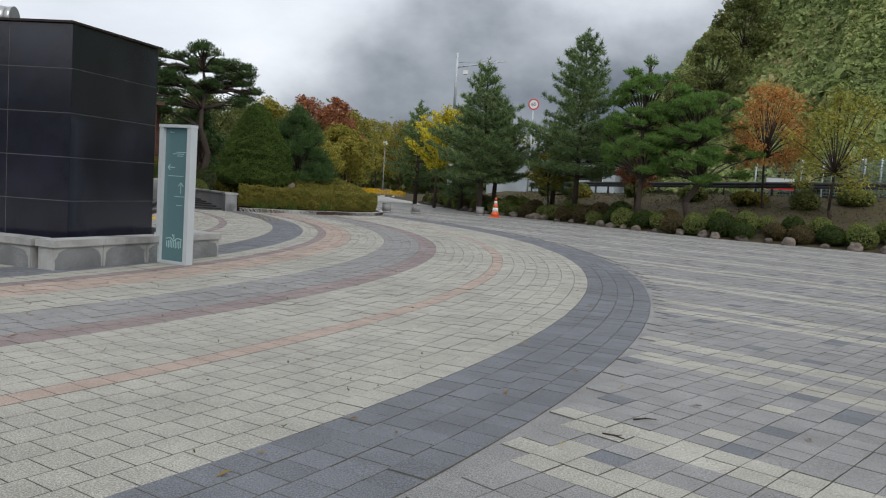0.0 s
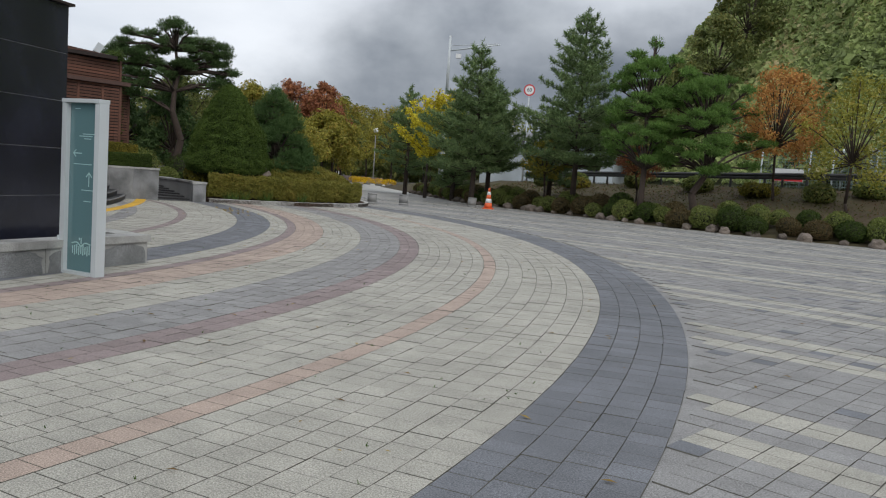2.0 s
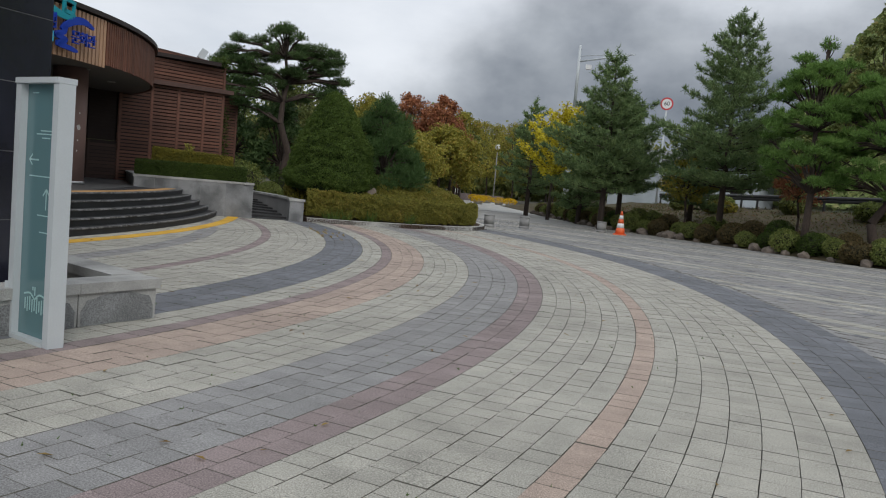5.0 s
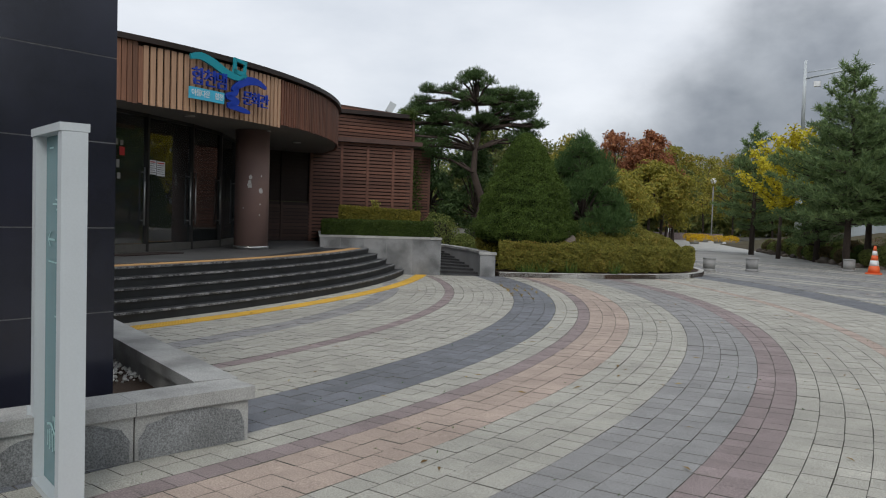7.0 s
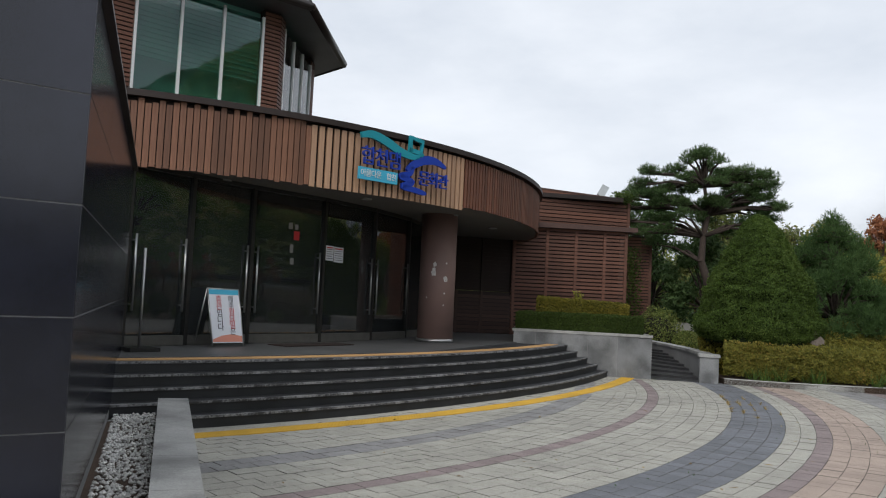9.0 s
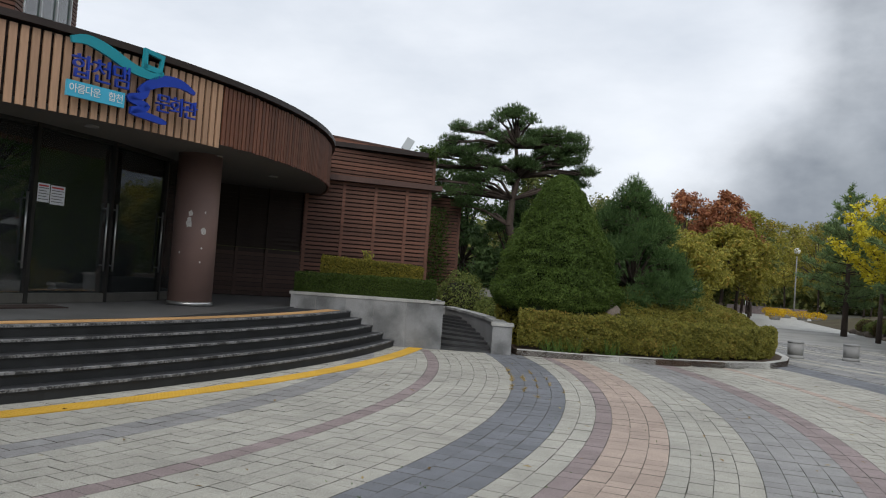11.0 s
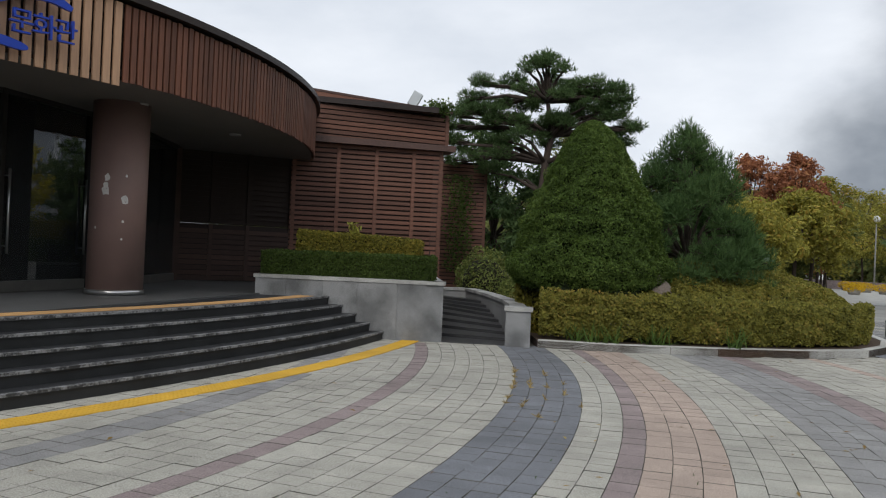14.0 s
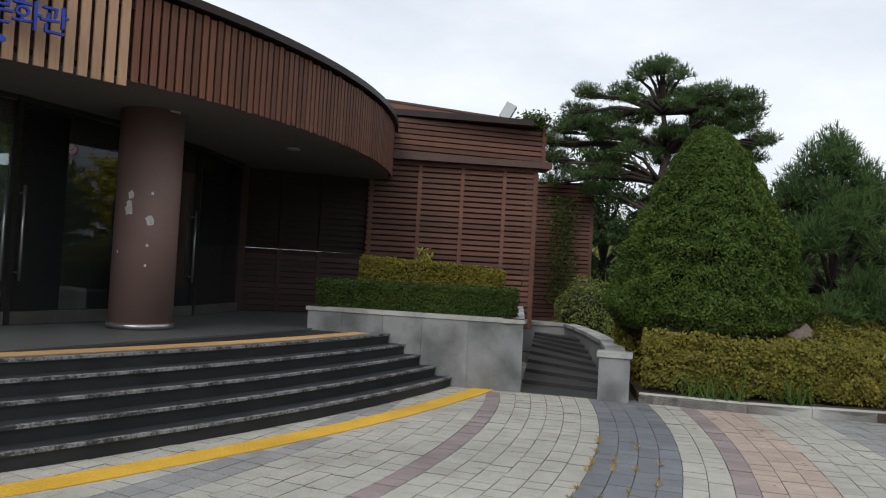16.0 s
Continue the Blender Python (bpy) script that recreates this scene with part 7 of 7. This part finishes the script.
PAVERS = [M_beige, M_grey, M_slate, M_mauve, M_orange]
cen, ex, ey, col = [], [], [], []
edges = [14.55 + 0.2 * i for i in range(16)] + [17.55 + 1.22 * i / 6 for i in range(1, 7)] + [18.77 + 0.195 * i for i in range(1, 5)] + [19.75, 19.95, 20.15, 20.36, 20.57, 20.78]
edges += [20.78 + 0.205 * i for i in range(1, 9)] + [22.6, 22.8, 23.0, 23.2, 23.4, 23.6, 23.8, 24.0, 24.2] + [24.2 + 0.217 * i for i in range(1, 8)] + [25.72 + 0.2275 * i for i in range(1, 5)]
def tiles_mesh(name, c, a, b, hx, hy, mi, mats):
    """Bevelled paving stones: centres c, axes a, b, half sizes, material numbers."""
    n = len(c)
    z = rng.normal(0, 0.0012, n)
    turn = rng.normal(0, 0.004, (n, 1))
    a, b = a + b * turn, b - a * turn
    c = c + rng.normal(0, 0.0011, (n, 2))
    hx, hy = hx - rng.uniform(0, 0.0012, n), hy - rng.uniform(0, 0.0012, n)
    vs = np.zeros((n, 8, 3))
    for k, (i, j) in enumerate(((-1, -1), (1, -1), (1, 1), (-1, 1))):
        for lvl, (ins, h) in enumerate(((0.0014, -0.014), (0.0026, 0.0))):
            p = c + a * (i * (hx - ins))[:, None] + b * (j * (hy - ins))[:, None]
            vs[:, k + 4 * lvl, :2] = p
            vs[:, k + 4 * lvl, 2] = h + (z if lvl else 0)
    base = np.array([(4, 5, 6, 7), (0, 1, 5, 4), (1, 2, 6, 5), (2, 3, 7, 6), (3, 0, 4, 7)])
    me = mesh_from(name, vs.reshape(-1, 3), (base[None] + 8 * np.arange(n)[:, None, None]).reshape(-1, 4), [*mats, M_joint_wall], np.stack([mi] + [np.full(n, len(mats))] * 4, 1).ravel())
    me.shade_flat()
    return me


C, A, B, HX, HY, MI = [], [], [], [], [], []
for r0, r1 in zip(edges, edges[1:]):
    rm = (r0 + r1) / 2
    n = int(rm * radians(165) / 0.205)
    th = np.radians(-90 + 165 * (np.arange(n) + (0.5 if int(r0 * 50) % 2 else 0.0)) / n)
    C.append(np.stack([BAND[0] + rm * np.cos(th), BAND[1] + rm * np.sin(th)], 1))
    A.append(np.stack([np.cos(th), np.sin(th)], 1))
    B.append(np.stack([-np.sin(th), np.cos(th)], 1))
    HX.append(np.full(n, (r1 - r0) / 2))
    HY.append(np.full(n, rm * radians(165) / n / 2))
    MI.append(np.full(n, band_of(rm)))
C, A, B, HX, HY, MI = [np.concatenate(v) for v in (C, A, B, HX, HY, MI)]
keep = (np.hypot(C[:, 0] - STAIR[0], C[:, 1] - STAIR[1]) > R0 - 0.1) & ~inside(C[:, 0], C[:, 1], BED) & (C[:, 1] > -9)
keep &= ~inside(C[:, 0], C[:, 1], [(-9.5, 10.3), (-4.9, 9.3), (-4.05, 12.2), (-9.1, 14.3), (-12, 14.5)])
ins = (np.hypot(C[:, 0] - STAIR[0], C[:, 1] - STAIR[1]) - R0)
keep &= ~((ins > 0.31) & (ins < 0.65) & (C[:, 1] > 14.6) & (C[:, 1] < 27.6))
C, A, B, HX, HY, MI = [v[keep] for v in (C, A, B, HX, HY, MI)]
strength = rng.uniform(size=len(MI))
pav = thing("paving_bands", pose(0, 0, 0), "square concrete pavers laid in curved beige, grey, slate, mauve and salmon bands", "paving", kind="structure")
near = (C[:, 0] > -2.6) & (C[:, 0] < 0.2) & (C[:, 1] > 2.4) & (C[:, 1] < 7.2)
near &= np.cumsum(near) <= 300
rest = new("paver_rest", tiles_mesh("paver_rest", C[~near], A[~near], B[~near], HX[~near], HY[~near], MI[~near], PAVERS))
rest.parent = pav
tagged(rest, kind="stuff")
shared = {}
for i in np.nonzero(near)[0]:
    key = (int(MI[i]), round(float(HX[i]), 2))
    if key not in shared:
        one = np.zeros((1, 2))
        shared[key] = tiles_mesh("paver", one, np.array([[1.0, 0]]), np.array([[0, 1.0]]), HX[i:i + 1], np.array([0.1025]), MI[i:i + 1] * 0, [PAVERS[MI[i]]])
    piece("paver", shared[key], pav, pose(C[i, 0], C[i, 1], 0, 0, 0, math.degrees(math.atan2(A[i, 1], A[i, 0]))))

# square-laid plaza outside the outer slate band
GA = radians(-36)
gu, gv = np.array([math.cos(GA), math.sin(GA)]), np.array([-math.sin(GA), math.cos(GA)])
T, TV = 0.208, 0.191
iu, iv = np.meshgrid(np.arange(-230, 240), np.arange(-130, 330), indexing="ij")
iu, iv = iu.ravel(), iv.ravel()
gc = (iu + 0.5)[:, None] * T * gu + (4.50 + (iv + 0.5) * TV)[:, None] * gv
rr = np.hypot(gc[:, 0] - BAND[0], gc[:, 1] - BAND[1])
keep = (rr > 26.63 + 0.12) & (gc[:, 1] > -8) & (gc[:, 1] < 62) & (gc[:, 0] < 26) & (gc[:, 0] > -26) & ~inside(gc[:, 0], gc[:, 1], BED) & (row_side(gc[:, 0], gc[:, 1]) < 0.6)
keep &= (gc[:, 1] < 46 + 0.25 * gc[:, 0])
gc, iu, iv = gc[keep], iu[keep], iv[keep]
mod = np.mod(iv, 16)
mi = np.where((mod < 2) | (mod == 12) | (mod == 13), 0, 1)
mi = np.where((mi == 1) & (rng.uniform(size=len(mi)) < 0.05), 2, mi)
mi = np.where((mi == 1) & (rng.uniform(size=len(mi)) < 0.008), 0, mi)
n = len(gc)
plaza = thing("paving_plaza", pose(0, 0, 0), "square grey pavers with paired beige stripes across the plaza", "paving", kind="structure")
pr = new("paver_rest", tiles_mesh("paver_rest", gc, np.repeat(gu[None], n, 0), np.repeat(gv[None], n, 0), np.full(n, T / 2), np.full(n, TV / 2), mi, PAVERS))
pr.parent = plaza
tagged(pr, kind="stuff")
bm = bmesh.new()
pts = arc(BAND, 26.63, -75, 68, 120)
outer = arc(BAND, 26.95, -75, 68, 120)
for i in range(120):
    bm.faces.new([bm.verts.new((*p, -0.0085)) for p in (pts[i], outer[i], outer[i + 1], pts[i + 1])])
structure("paving_fill", bm, M_grey, "grey cut stones filling between band and plaza", category="paving")
